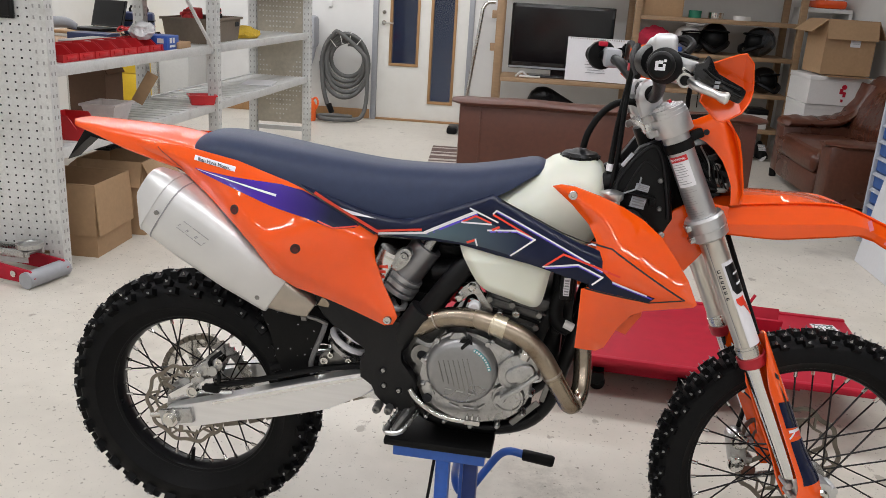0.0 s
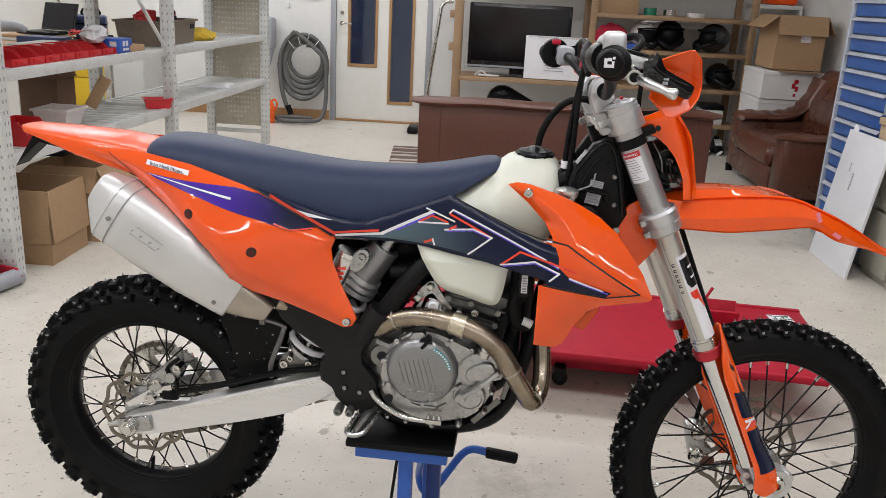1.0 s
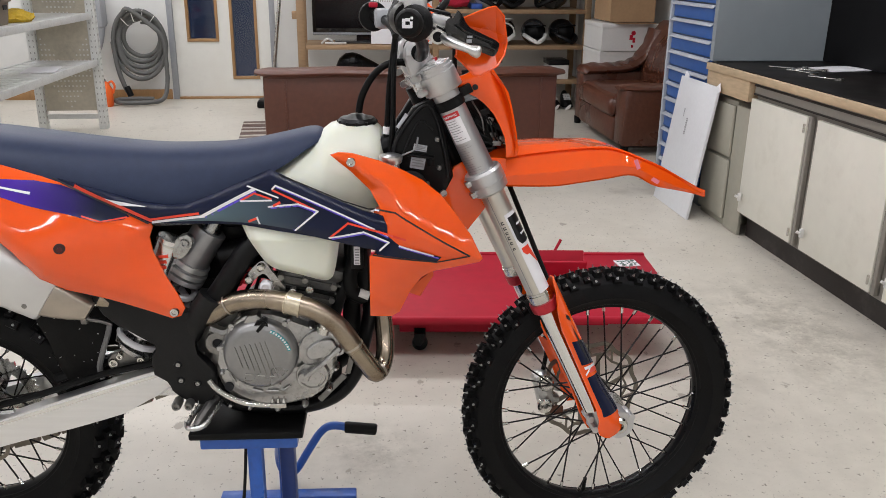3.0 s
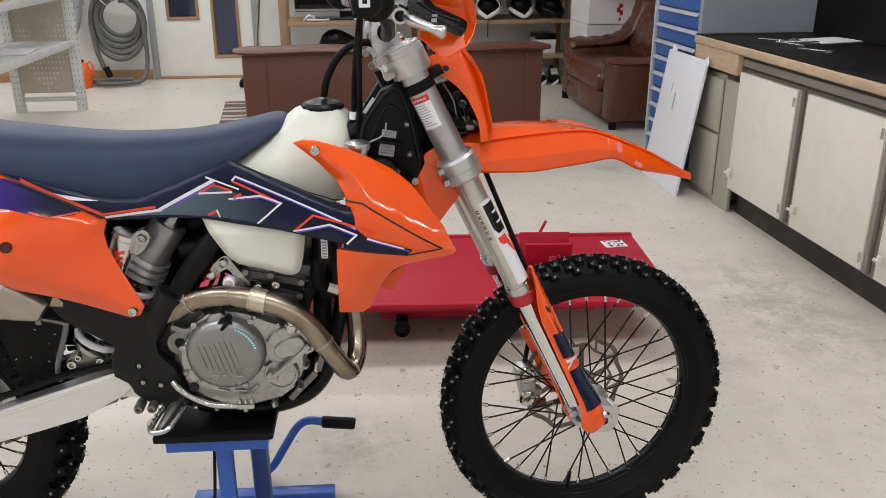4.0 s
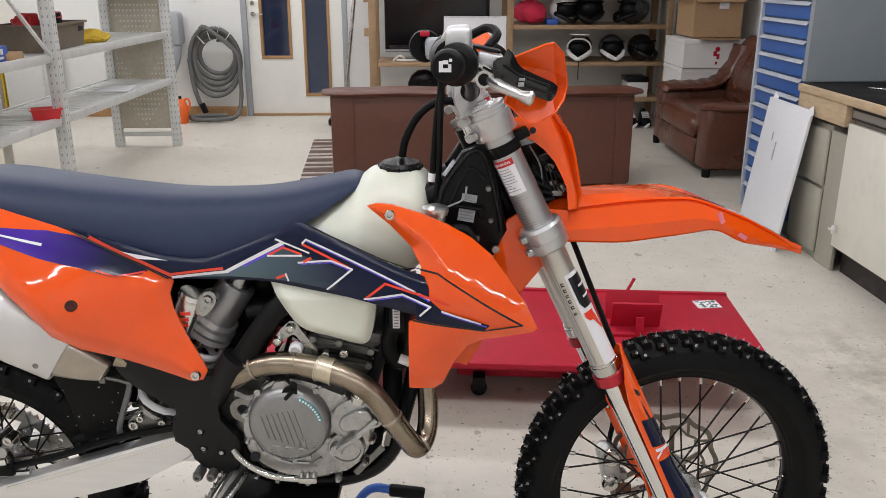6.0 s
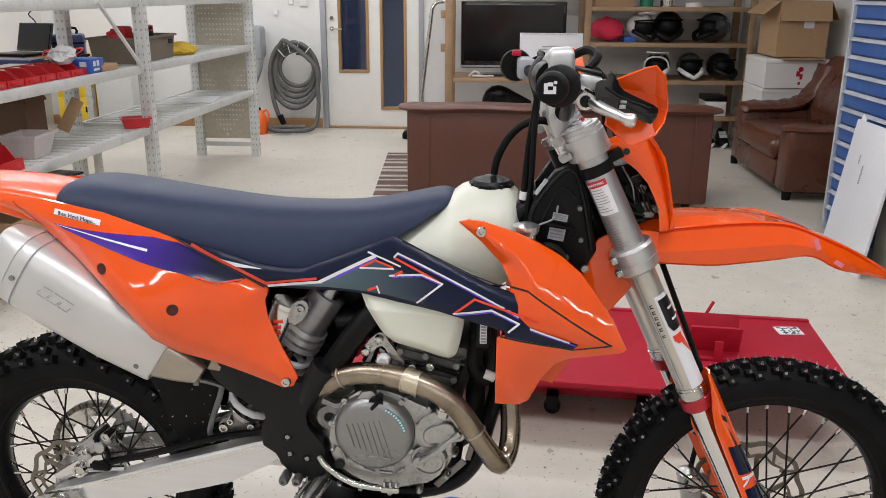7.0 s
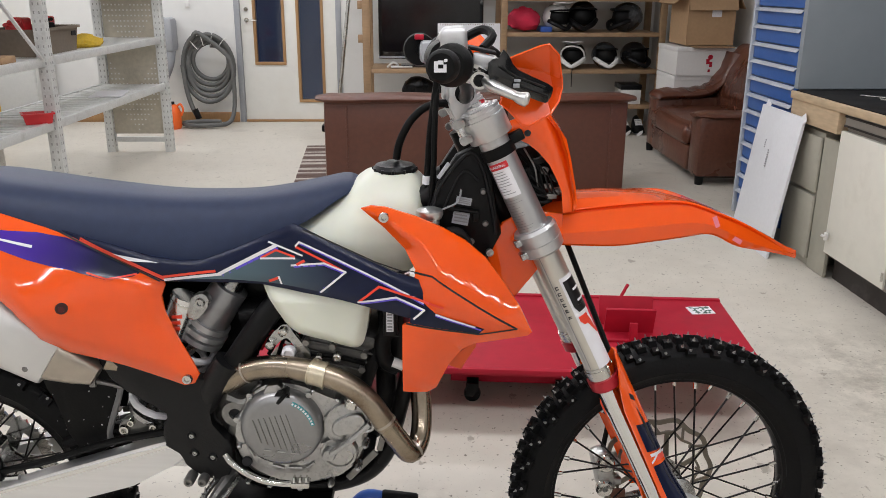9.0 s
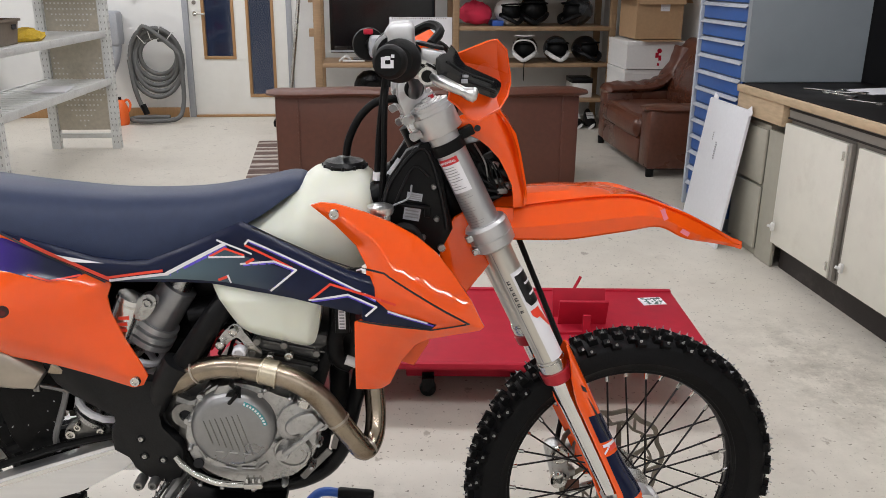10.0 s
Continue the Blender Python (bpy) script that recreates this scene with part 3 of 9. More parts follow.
for name, x, z, sx, sz in (("light_switch", -1.72, 1.33, 0.08, 0.08), ("wall_socket", -1.85, 1.33, 0.05, 0.05), ("wall_hook", -2.02, 1.22, 0.04, 0.06)):
    bm = bmesh.new()
    box(bm, (x, BACK - 0.012, z), (sx, 0.024, sz), 0.006)
    single(name, bm, WHITE_BOX, "small white plastic fitting on the wall", "fitting")

# ---- wooden shelf unit, TV and helmets ----
SY, SD = 8.42, 0.62
unit = thing("shelf_unit", (0, SY, 0), "open pine shelf unit against the back wall, half full", "shelf")
for x, w in ((-0.135, 0.075), (1.19, 0.06), (2.735, 0.06)):
    for y in (0.03, SD - 0.03):
        bm = bmesh.new()
        span(bm, (x - w / 2, y - 0.03, 0), (x + w / 2, y + 0.03, 2.2), 0.003)
        part("post", bm, WOOD, unit)
for x0, x1, z in ((-0.095, 1.16, 0.64), (1.22, 2.704, 0.64), (1.22, 2.704, 0.99), (1.22, 2.704, 1.32), (2.25, 2.704, 0.295), (-0.095, 1.16, 1.75), (1.22, 2.704, 1.75)):
    bm = bmesh.new()
    span(bm, (x0, 0.0, z - 0.04), (x1, SD, z), 0.003)
    part("shelf_board", bm, WOOD, unit)
for z in (0.93, 1.245):
    bm = bmesh.new()
    span(bm, (-0.22, 0.06, z - 0.045), (-0.1, 0.12, z + 0.03), 0.004)
    part("cleat", bm, WOOD, unit)

tv = thing("television", (0.49, SY + 0.28, 0.64), "large black flat television on a wooden shelf, switched off", "television")
bm = bmesh.new()
span(bm, (-0.52, 0, 0.075), (0.52, 0.07, 0.72), 0.012)
part("housing", bm, GLOSS_BLACK, tv)
bm = bmesh.new()
span(bm, (-0.485, -0.004, 0.145), (0.485, -0.0005, 0.685))
part("screen", bm, SCREEN, tv)
bm = bmesh.new()
span(bm, (-0.52, -0.006, 0.083), (0.52, -0.0005, 0.103))
part("speaker_strip", bm, GREY_PL, tv)
bm = bmesh.new()
span(bm, (-0.30, -0.10, 0), (0.30, 0.16, 0.02), 0.006)
span(bm, (-0.08, 0.01, 0.02), (0.08, 0.06, 0.08))
part("foot", bm, GLOSS_BLACK, tv)
pad = thing("flip_pad", (0.86, SY + 0.10, 0.64), "white spiral paper pad with handwriting propped before the television", "paper pad", turn=-3)
bm = bmesh.new()
box(bm, (-0.005, 0.02, 0.217), (0.61, 0.008, 0.424), 0, Matrix.Rotation(radians(-8), 4, "X"))
part("sheet", bm, PAPER, pad)
rng = random.Random(2)
for i in range(9):
    bm = bmesh.new()
    w = rng.uniform(0.08, 0.2)
    z = 0.30 - 0.026 * i
    box(bm, (-0.06 + w / 2 - 0.05 + rng.uniform(-0.02, 0.02), 0.0095 + (0.205 - z) * -0.14, z), (w, 0.003, 0.006), 0, Matrix.Rotation(radians(-8), 4, "X"))
    part("writing", bm, INK_GREY, pad)
bm = bmesh.new()
for i in range(24):
    rod(bm, (-0.28 + 0.0225 * i, 0.037, 0.413), (-0.28 + 0.0225 * i, 0.048, 0.421), 0.0045, n=6)
tagged(part("spiral", bm, STEEL, pad), kind="stuff")
bm = bmesh.new()
tube(bm, [(0.06, SY + 0.1, 0.652), (0.12, SY + 0.06, 0.70), (0.17, SY + 0.09, 0.66), (0.10, SY + 0.05, 0.66), (0.2, SY + 0.07, 0.655), (0.3, SY + 0.12, 0.652)], 0.011, 8)
single("cable_bundle", bm, WHITE_BOX, "white cable lying on the shelf", "cable")
bm = bmesh.new()
tube(bm, [(0.25, SY + 0.2, 0.0), (0.3, SY + 0.18, 0.40), (0.38, SY + 0.15, 0.46), (0.5, SY + 0.16, 0.44), (0.68, SY + 0.2, 0.38)], [0.05, 0.11, 0.10, 0.06, 0.025], 12)
single("bag", bm, BLACK_PL, "black bag standing on the floor behind the sofa", "bag")


def helmet(at, turn, shell_mat, label, size=1.0, peak=False, trim=BLACK_PL, peak_mat=None):
    h = thing("helmet", at, label, "helmet", "helmets on the shelf", turn=turn)
    bm = bmesh.new()
    bmesh.ops.create_uvsphere(bm, u_segments=24, v_segments=14, radius=1)
    for v in bm.verts:
        x, y, z = v.co
        f = 1.0 if z > -0.2 else 1.0 - 0.25 * (-0.2 - z)
        v.co = Vector((x * 0.125 * f, y * 0.155 * f + (0.03 if z < -0.2 and y < 0 else 0) * y, z * 0.13 + 0.125)) * size
    gone = [v for v in bm.verts if v.co.y < -0.09 * size and 0.07 * size < v.co.z < 0.17 * size and abs(v.co.x) < 0.10 * size]
    bmesh.ops.delete(bm, geom=gone, context="VERTS")
    part("shell", bm, shell_mat, h)
    bm = bmesh.new()
    bmesh.ops.create_uvsphere(bm, u_segments=20, v_segments=12, radius=1)
    for v in bm.verts:
        v.co = Vector((v.co.x * 0.112, v.co.y * 0.138, v.co.z * 0.115 + 0.125)) * size
    part("lining", bm, BLACK_RB, h)
    bm = bmesh.new()
    tube(bm, [(-0.112 * size, -0.06 * size, 0.10 * size), (-0.085 * size, -0.135 * size, 0.075 * size), (-0.035 * size, -0.178 * size, 0.045 * size), (0, -0.19 * size, 0.03 * size), (0.035 * size, -0.178 * size, 0.045 * size), (0.085 * size, -0.135 * size, 0.075 * size), (0.112 * size, -0.06 * size, 0.10 * size)], [0.02 * size, 0.022 * size, 0.021 * size, 0.018 * size, 0.021 * size, 0.022 * size, 0.02 * size], 8)
    part("chin_bar", bm, trim, h)
    bm = bmesh.new()
    tube(bm, [(-0.11 * size, -0.075 * size, 0.185 * size), (-0.06 * size, -0.135 * size, 0.195 * size), (0.06 * size, -0.135 * size, 0.195 * size), (0.11 * size, -0.075 * size, 0.185 * size)], 0.008 * size, 8)
    part("brow_trim", bm, BLACK_RB, h)
    if peak and peak_mat:
        bm = bmesh.new()
        tube(bm, [(-0.118 * size, -0.05 * size, 0.09 * size), (-0.105 * size, -0.115 * size, 0.17 * size), (-0.05 * size, -0.145 * size, 0.215 * size), (0.05 * size, -0.145 * size, 0.215 * size), (0.105 * size, -0.115 * size, 0.17 * size), (0.118 * size, -0.05 * size, 0.09 * size)], 0.009 * size, 8)
        part("face_rim", bm, peak_mat, h)
        bm = bmesh.new()
        tube(bm, [(0.01, -0.17 * size, 0.03 * size), (0.012, -0.225 * size, 0.0), (0.01, -0.235 * size, -0.06), (0.012, -0.235 * size, -0.16)], 0.007, 6, 4, False, 0.4)
        part("chin_strap", bm, BLACK_RB, h, "hanging black chin strap")
    if peak:
        bm = bmesh.new()
        plate(bm, smooth_outline([(-0.09, 0), (0.09, 0), (0.085, 0.08), (0.05, 0.13), (-0.05, 0.13), (-0.085, 0.08)], 3), -0.004, 0.004, 0.002)
        for v in bm.verts:
            v.co.y += 2.2 * v.co.x ** 2
        moved(bm, Matrix.Translation((0, -0.09 * size, 0.228 * size)) @ Matrix.Rotation(radians(75), 4, "X"))
        part("peak", bm, peak_mat or shell_mat, h)
    return h


Z1, Z2, Z3 = 0.99, 0.64, 0.295
helmet((1.72, SY + 0.2, Z1), 20, HELMET_WHITE, "white and black motocross helmet on a pine shelf", 1.05, True, BLACK_PL)
helmet((1.98, SY + 0.22, Z1), -5, GLOSS_BLACK, "plain gloss black full-face helmet on a pine shelf", 1.15)
helmet((2.42, SY + 0.2, Z1), -62, HELMET_GREY, "dark grey patterned full-face helmet on a pine shelf", 1.1)
helmet((1.90, SY + 0.16, Z2), -15, GLOSS_BLACK, "black and white motocross helmet with a raised white peak", 1.0, True, HELMET_WHITE, HELMET_WHITE)
helmet((2.21, SY + 0.17, Z2), 4, HELMET_GREY, "dark helmet with a white chin bar on a pine shelf", 1.0, False, HELMET_WHITE)
helmet((2.51, SY + 0.18, Z2), 25, GLOSS_BLACK, "dark blue-black helmet on a pine shelf", 1.0)
bm = bmesh.new()
bmesh.ops.create_icosphere(bm, subdivisions=3, radius=1)
for v in bm.verts:
    v.co = Vector((v.co.x * 0.16, v.co.y * 0.14, max(v.co.z, -0.7) * 0.12 + 0.084)) + Vector(noise.noise_vector(v.co * 2.2)) * 0.035
moved(bm, Matrix.Translation((1.40, SY + 0.17, Z1 + 0.02)))
single("cloth_bag", bm, RED_CLOTH, "crumpled bright red cloth bag on a pine shelf", "bag")
for x0, x1, z, h, m, lab in ((1.25, 1.62, 1.32, 0.2, CARD, "brown carton on the upper shelf"), (2.38, 2.58, Z3, 0.14, WHITE_BOX, "small white carton on a low shelf"), (2.375, 2.585, Z3 + 0.142, 0.05, BLACK_PL, "flat black case on a white carton"), (1.55, 1.66, Z1, 0.05, BLUE_BOX, "small blue carton on a shelf")):
    bm = bmesh.new()
    span(bm, (x0, SY + 0.06, z), (x1, SY + 0.34, z + h), 0.004)
    single("carton", bm, m, lab, "box")
for x, r, h, m, lab in ((1.75, 0.06, 0.07, TEAL_BOX, "green tin on the upper shelf"), (1.95, 0.07, 0.06, STEEL, "shiny metal bowl on the upper shelf"), (2.2, 0.08, 0.04, WHITE_BOX, "white plastic tub on the upper shelf")):
    bm = bmesh.new()
    lathe(bm, [(0, 0), (r, 0), (r * 1.05, h), (r * 0.98, h), (r * 0.9, 0.01), (0, 0.01)], (x, SY + 0.14, 1.32), 18, "z")
    single("tin", bm, m, lab, "tin")
for x, turn in ((2.43, 4), (2.58, -5)):
    shoe = thing("shoe", (x, SY + 0.1, 0), "black and white trainer on the floor under the shelf", "shoe", "pair of trainers", turn=turn)
    bm = bmesh.new()
    rings = [[(w * math.cos(a) * 0.06, y * 1.2, 0.02 + 1.3 * h * max(0, math.sin(a)) ** 0.7) for a in np.linspace(0, 2 * math.pi, 14, endpoint=False)] for y, w, h in ((-0.14, 0.5, 0.03), (-0.11, 0.9, 0.05), (-0.04, 1, 0.06), (0.03, 0.85, 0.09), (0.1, 0.75, 0.11), (0.14, 0.6, 0.1))]
    loft(bm, rings)
    part("upper", bm, BLACK_RB, shoe)
    bm = bmesh.new()
    tube(bm, [(0, -0.175, 0.022), (0, 0, 0.022), (0, 0.17, 0.022)], [0.04, 0.064, 0.05], 12, 1, False, 0.35)
    part("sole", bm, WHITE_BOX, shoe)
    bm = bmesh.new()
    for k in range(4):
        rod(bm, (-0.035, -0.085 + 0.03 * k, 0.095 + 0.012 * k), (0.035, -0.075 + 0.03 * k, 0.095 + 0.012 * k), 0.008, n=6)
    part("laces", bm, WHITE_BOX, shoe, "white laces")

# ---- sofas and cartons ----
sofa = thing("sofa", (0.72, 5.8, 0), "brown leather sofa seen from its back, with a padded top rail", "sofa")
bm = bmesh.new()
span(bm, (-1.012, 0.0, 0.06), (1.045, 0.13, 0.69), 0.02)
part("back_panel", bm, LEATHER, sofa)
bm = bmesh.new()
rings = []
for x in np.linspace(-1.067, 1.1, 25):
    k = 1 - 0.5 * max(0, abs(x - 0.017) - 1.01) / 0.075
    rings.append([(x, 0.06 + 0.12 * k * math.cos(a), 0.7 + 0.032 * k * math.sin(a) + 0.004 * math.sin(9 * x)) for a in np.linspace(0, 2 * math.pi, 12, endpoint=False)])
loft(bm, rings)
part("top_rail", bm, LEATHER, sofa)
for x in (-0.86, 0.93):
    bm = bmesh.new()
    span(bm, (x - 0.006, -0.006, 0.07), (x + 0.006, 0.004, 0.67), 0.002)
    part("seam", bm, LEATHER, sofa)
bm = bmesh.new()
span(bm, (-0.8, 0.14, 0.12), (0.8, 0.85, 0.42), 0.05)
part("seat", bm, LEATHER, sofa)
for x in (-0.9, 0.9):
    bm = bmesh.new()
    span(bm, (x - 0.1, 0.135, 0.06), (x + 0.1, 0.85, 0.58), 0.04)
    part("armrest", bm, LEATHER, sofa)
for x in (-0.92, 0.92):
    for y in (0.06, 0.78):
        bm = bmesh.new()
        rod(bm, (x, y, 0), (x, y, 0.062), 0.025, 0.03)
        part("leg", bm, BLACK_PL, sofa)

chair = thing("loveseat", (2.41, 6.2, 0), "worn brown leather armchair with creased puffy arms", "armchair")
bm = bmesh.new()
span(bm, (0.0, 0.0, 0.06), (0.82, 0.22, 0.515), 0.035)
part("side_panel", bm, LEATHER_CH, chair)
bm = bmesh.new()
span(bm, (0.02, 1.24, 0.06), (0.8, 1.46, 0.5), 0.03)
part("side_panel", bm, LEATHER_CH, chair)
# padded arm that sweeps up into the back, its leather creased
arm_line = spline([(0.035, 0.0, 0.46), (0.055, 0.0, 0.505), (0.1, 0.0, 0.513), (0.25, 0.0, 0.517), (0.40, 0.0, 0.527), (0.52, 0.0, 0.565), (0.61, 0.0, 0.65), (0.665, 0.0, 0.76), (0.70, 0.0, 0.87)], 7)
bm = bmesh.new()
rings = []
for i, p in enumerate(arm_line):
    a, b = arm_line[max(i - 1, 0)], arm_line[min(i + 1, len(arm_line) - 1)]
    d = (b - a).normalized()
    up_d = Vector((-d.z, 0, d.x))
    k = min(1.0, 0.35 + i / 6)
    ring = []
    for t in np.linspace(0, 2 * math.pi, 20, endpoint=False):
        crease = 0.016 * noise.noise((p.x * 16, math.cos(t) * 1.4, p.z * 12)) + 0.0025 * math.sin(52 * (p.x + p.z) + 5 * math.cos(t))
        ring.append(p + Vector((0, 1.34 + 0.15 * k * math.cos(t), 0)) + up_d * ((0.05 * k + crease) * math.sin(t)))
    rings.append(ring)
loft(bm, rings)
part("armrest", bm, LEATHER_CH, chair, "creased padded armrest")
bm = bmesh.new()
rings = []
for i, x in enumerate(np.linspace(-0.025, 0.80, 14)):
    k = min(1.0, 0.5 + i * 0.3)
    rings.append([(x, 0.11 + 0.135 * k * math.cos(t), 0.515 + (0.03 * k + 0.004 * noise.noise((x * 12, math.cos(t), 5))) * math.sin(t)) for t in np.linspace(0, 2 * math.pi, 16, endpoint=False)])
loft(bm, rings)
part("armrest", bm, LEATHER_CH, chair, "flat padded armrest")
bm = bmesh.new()
span(bm, (0.0, 0.25, 0.06), (0.7, 1.23, 0.26), 0.03)
part("base", bm, LEATHER_CH, chair)
bm = bmesh.new()
box(bm, (0.33, 0.74, 0.35), (0.72, 0.96, 0.17), 0.07, seg=4)
bmesh.ops.subdivide_edges(bm, edges=bm.edges[:], cuts=3, use_grid_fill=True)
for v in bm.verts:
    v.co.z += 0.012 * noise.noise((v.co.x * 7, v.co.y * 7, 1)) - (0.02 if v.co.x < 0.02 else 0)
part("seat_cushion", bm, LEATHER_CH, chair)
bm = bmesh.new()
rings = []
for y in np.linspace(0.02, 1.46, 24):
    k = min(1, (y + 0.02) / 0.1, (1.5 - y) / 0.1) ** 0.5
    w = 0.02 * noise.noise((0, y * 6, 3))
    rings.append([(0.72 + (0.12 * k + w) * math.cos(a) + 0.1 * math.sin(a), y, 0.66 + (0.29 * k + w) * math.sin(a)) for a in np.linspace(0, 2 * math.pi, 18, endpoint=False)])
loft(bm, rings)
part("back_cushion", bm, LEATHER_CH, chair)
for x, y in ((0.05, 0.06), (0.05, 1.42), (0.76, 0.06), (0.76, 1.42)):
    bm = bmesh.new()
    rod(bm, (x, y, 0), (x, y, 0.07), 0.03, 0.035)
    part("leg", bm, BLACK_PL, chair)

rug = thing("rug", (-0.28, 6.9, 0), "worn striped woven rag rug on the floor", "rug", turn=3)
for i in range(26):
    bm = bmesh.new()
    span(bm, (-0.34, -0.9 + i * 0.07, 0.001), (0.34, -0.9 + i * 0.07 + 0.068, 0.009 + 0.002 * (i % 3)), 0.003)
    part("stripe", bm, (RUG_A, RUG_B, RUG_A, RUG_A, RUG_B)[i % 5], rug)


def carton(name, lo, hi, m, label, flaps=0.0, tab=True, lay=(72, -50, 40, -62)):
    c = thing(name, ((lo[0] + hi[0]) / 2, (lo[1] + hi[1]) / 2, lo[2]), label, "box", "cartons")
    sx, sy, h, t = (hi[0] - lo[0]) / 2, (hi[1] - lo[1]) / 2, hi[2] - lo[2], 0.006
    bm = bmesh.new()
    span(bm, (-sx, -sy, 0), (sx, sy, t))
    span(bm, (-sx, -sy, t), (sx, -sy + t, h))
    span(bm, (-sx, sy - t, t), (sx, sy, h))
    span(bm, (-sx, -sy + t, t), (-sx + t, sy - t, h))
    span(bm, (sx - t, -sy + t, t), (sx, sy - t, h))
    part("body", bm, m, c)
    if flaps:
        for a, ax, px, py, lx, ly in ((lay[0], "X", 0, -sy, 2 * sx, flaps), (lay[1], "X", 0, sy, 2 * sx, -flaps), (lay[2], "Y", -sx, 0, flaps, 2 * sy), (lay[3], "Y", sx, 0, -flaps, 2 * sy)):
            bm = bmesh.new()
            if ax == "X":
                box(bm, (0, -ly / 2, 0), (lx, abs(ly), 0.005))
                moved(bm, Matrix.Translation((px, py, h)) @ Matrix.Rotation(radians(a), 4, "X"))
            else:
                box(bm, (-lx / 2, 0, 0), (abs(lx), ly, 0.005))
                moved(bm, Matrix.Translation((px, py, h)) @ Matrix.Rotation(radians(-a), 4, "Y"))
            part("flap", bm, m, c)
    else:
        bm = bmesh.new()
        span(bm, (-sx - 0.004, -sy - 0.004, h - 0.035), (sx + 0.004, sy + 0.004, h + 0.004), 0.002)
        part("lid", bm, m, c)
    if tab:
        bm = bmesh.new()
        span(bm, (0.0, -sy - 0.002, h * 0.52), (0.085, -sy - 0.0005, h * 0.97))
        st = part("sticker", bm, PAPER, c, "white printed sticker")
        for k in range(5):
            bm = bmesh.new()
            span(bm, (0.008, -sy - 0.0035, h * (0.58 + 0.07 * k)), (0.077 - 0.02 * (k % 2), -sy - 0.0025, h * (0.575 + 0.07 * k) + 0.008 * (k % 2)))
            part("print_line", bm, INK_GREY, st)
    return c


YB = 7.60
carton("carton", (2.64, YB, 0), (3.2, YB + 0.55, 0.40), WHITE_BOX, "white carton at the bottom of a stack", 0, False)
carton("carton", (2.63, YB, 0.405), (3.18, YB + 0.56, 0.66), WHITE_BOX, "white carton in a stack of boxes", 0, False)
wb = carton("carton", (2.63, YB - 0.02, 0.67), (3.15, YB + 0.56, 0.91), WHITE_BOX, "white carton with a red mark in a stack of boxes", 0, False)
bm = bmesh.new()
rod(bm, (0.035, -0.2935, 0.16), (0.035, -0.2915, 0.16), 0.022, n=10)
span(bm, (0.0, -0.2935, 0.10), (0.03, -0.2915, 0.145))
span(bm, (0.03, -0.2935, 0.075), (0.055, -0.2915, 0.12))
span(bm, (0.02, -0.2935, 0.03), (0.04, -0.2915, 0.055))
part("mark", bm, RED_LIFT, wb, "plain red printed mark")
bm = bmesh.new()
span(bm, (-0.14, -0.36, 0.246), (0.22, -0.1, 0.252))
part("flap", bm, CARD, wb, "brown cardboard flap")
carton("carton", (2.70, YB + 0.0, 0.93), (3.12, YB + 0.5, 1.39), CARD, "open brown cardboard carton on top of the stack", 0.17)
bm = bmesh.new()
span(bm, (2.80, YB + 1.0, 1.44), (3.24, YB + 1.4, 1.48), 0.006)
span(bm, (2.80, YB + 1.0, 0), (2.83, YB + 1.4, 1.44))
span(bm, (3.21, YB + 1.0, 0), (3.24, YB + 1.4, 1.44))
single("stand_table", bm, WHITE_BOX, "narrow white table behind the boxes", "table")
bm = bmesh.new()
span(bm, (2.9, YB + 1.05, 1.48), (3.2, YB + 1.35, 1.56), 0.03)
single("fairing", bm, ORANGE, "bright orange plastic part lying on the table", "plastic part")

# ---- bench side ----
BX, BZ, B0, B1 = 2.36, 0.896, 0.2, 4.69
bench = thing("workbench", (0, 0, 0), "long workbench with a black top, pine edge and cream doors", "workbench")
bm = bmesh.new()
span(bm, (BX + 0.03, B0, BZ - 0.02), (RIGHT - 0.002, B1, BZ), 0.002)
part("worktop", bm, BENCH_TOP, bench, "black film-faced plywood top")
bm = bmesh.new()
span(bm, (BX, B0, BZ - 0.042), (BX + 0.028, B1, BZ - 0.003), 0.004)
part("front_edge", bm, WOOD_EDGE, bench, "raw pine front edge")
bm = bmesh.new()
span(bm, (BX + 0.035, B0, BZ - 0.105), (BX + 0.10, 4.14, BZ - 0.044), 0.003)
part("rail", bm, GREY_EDGE, bench)
for za, zb in ((0.787, 0.796), (0.832, 0.842)):
    bm = bmesh.new()
    span(bm, (BX + 0.031, B0, za), (BX + 0.0345, 4.14, zb))
    part("rail_groove", bm, KICK, bench)
bm = bmesh.new()
span(bm, (BX + 0.1, B0, 0), (BX + 0.12, 4.16, 0.125))
part("kickboard", bm, KICK, bench)
bm = bmesh.new()
span(bm, (BX + 0.06, B0, 0.125), (RIGHT - 0.01, 4.15, 0.80))
part("carcass", bm, GREY_EDGE, bench)
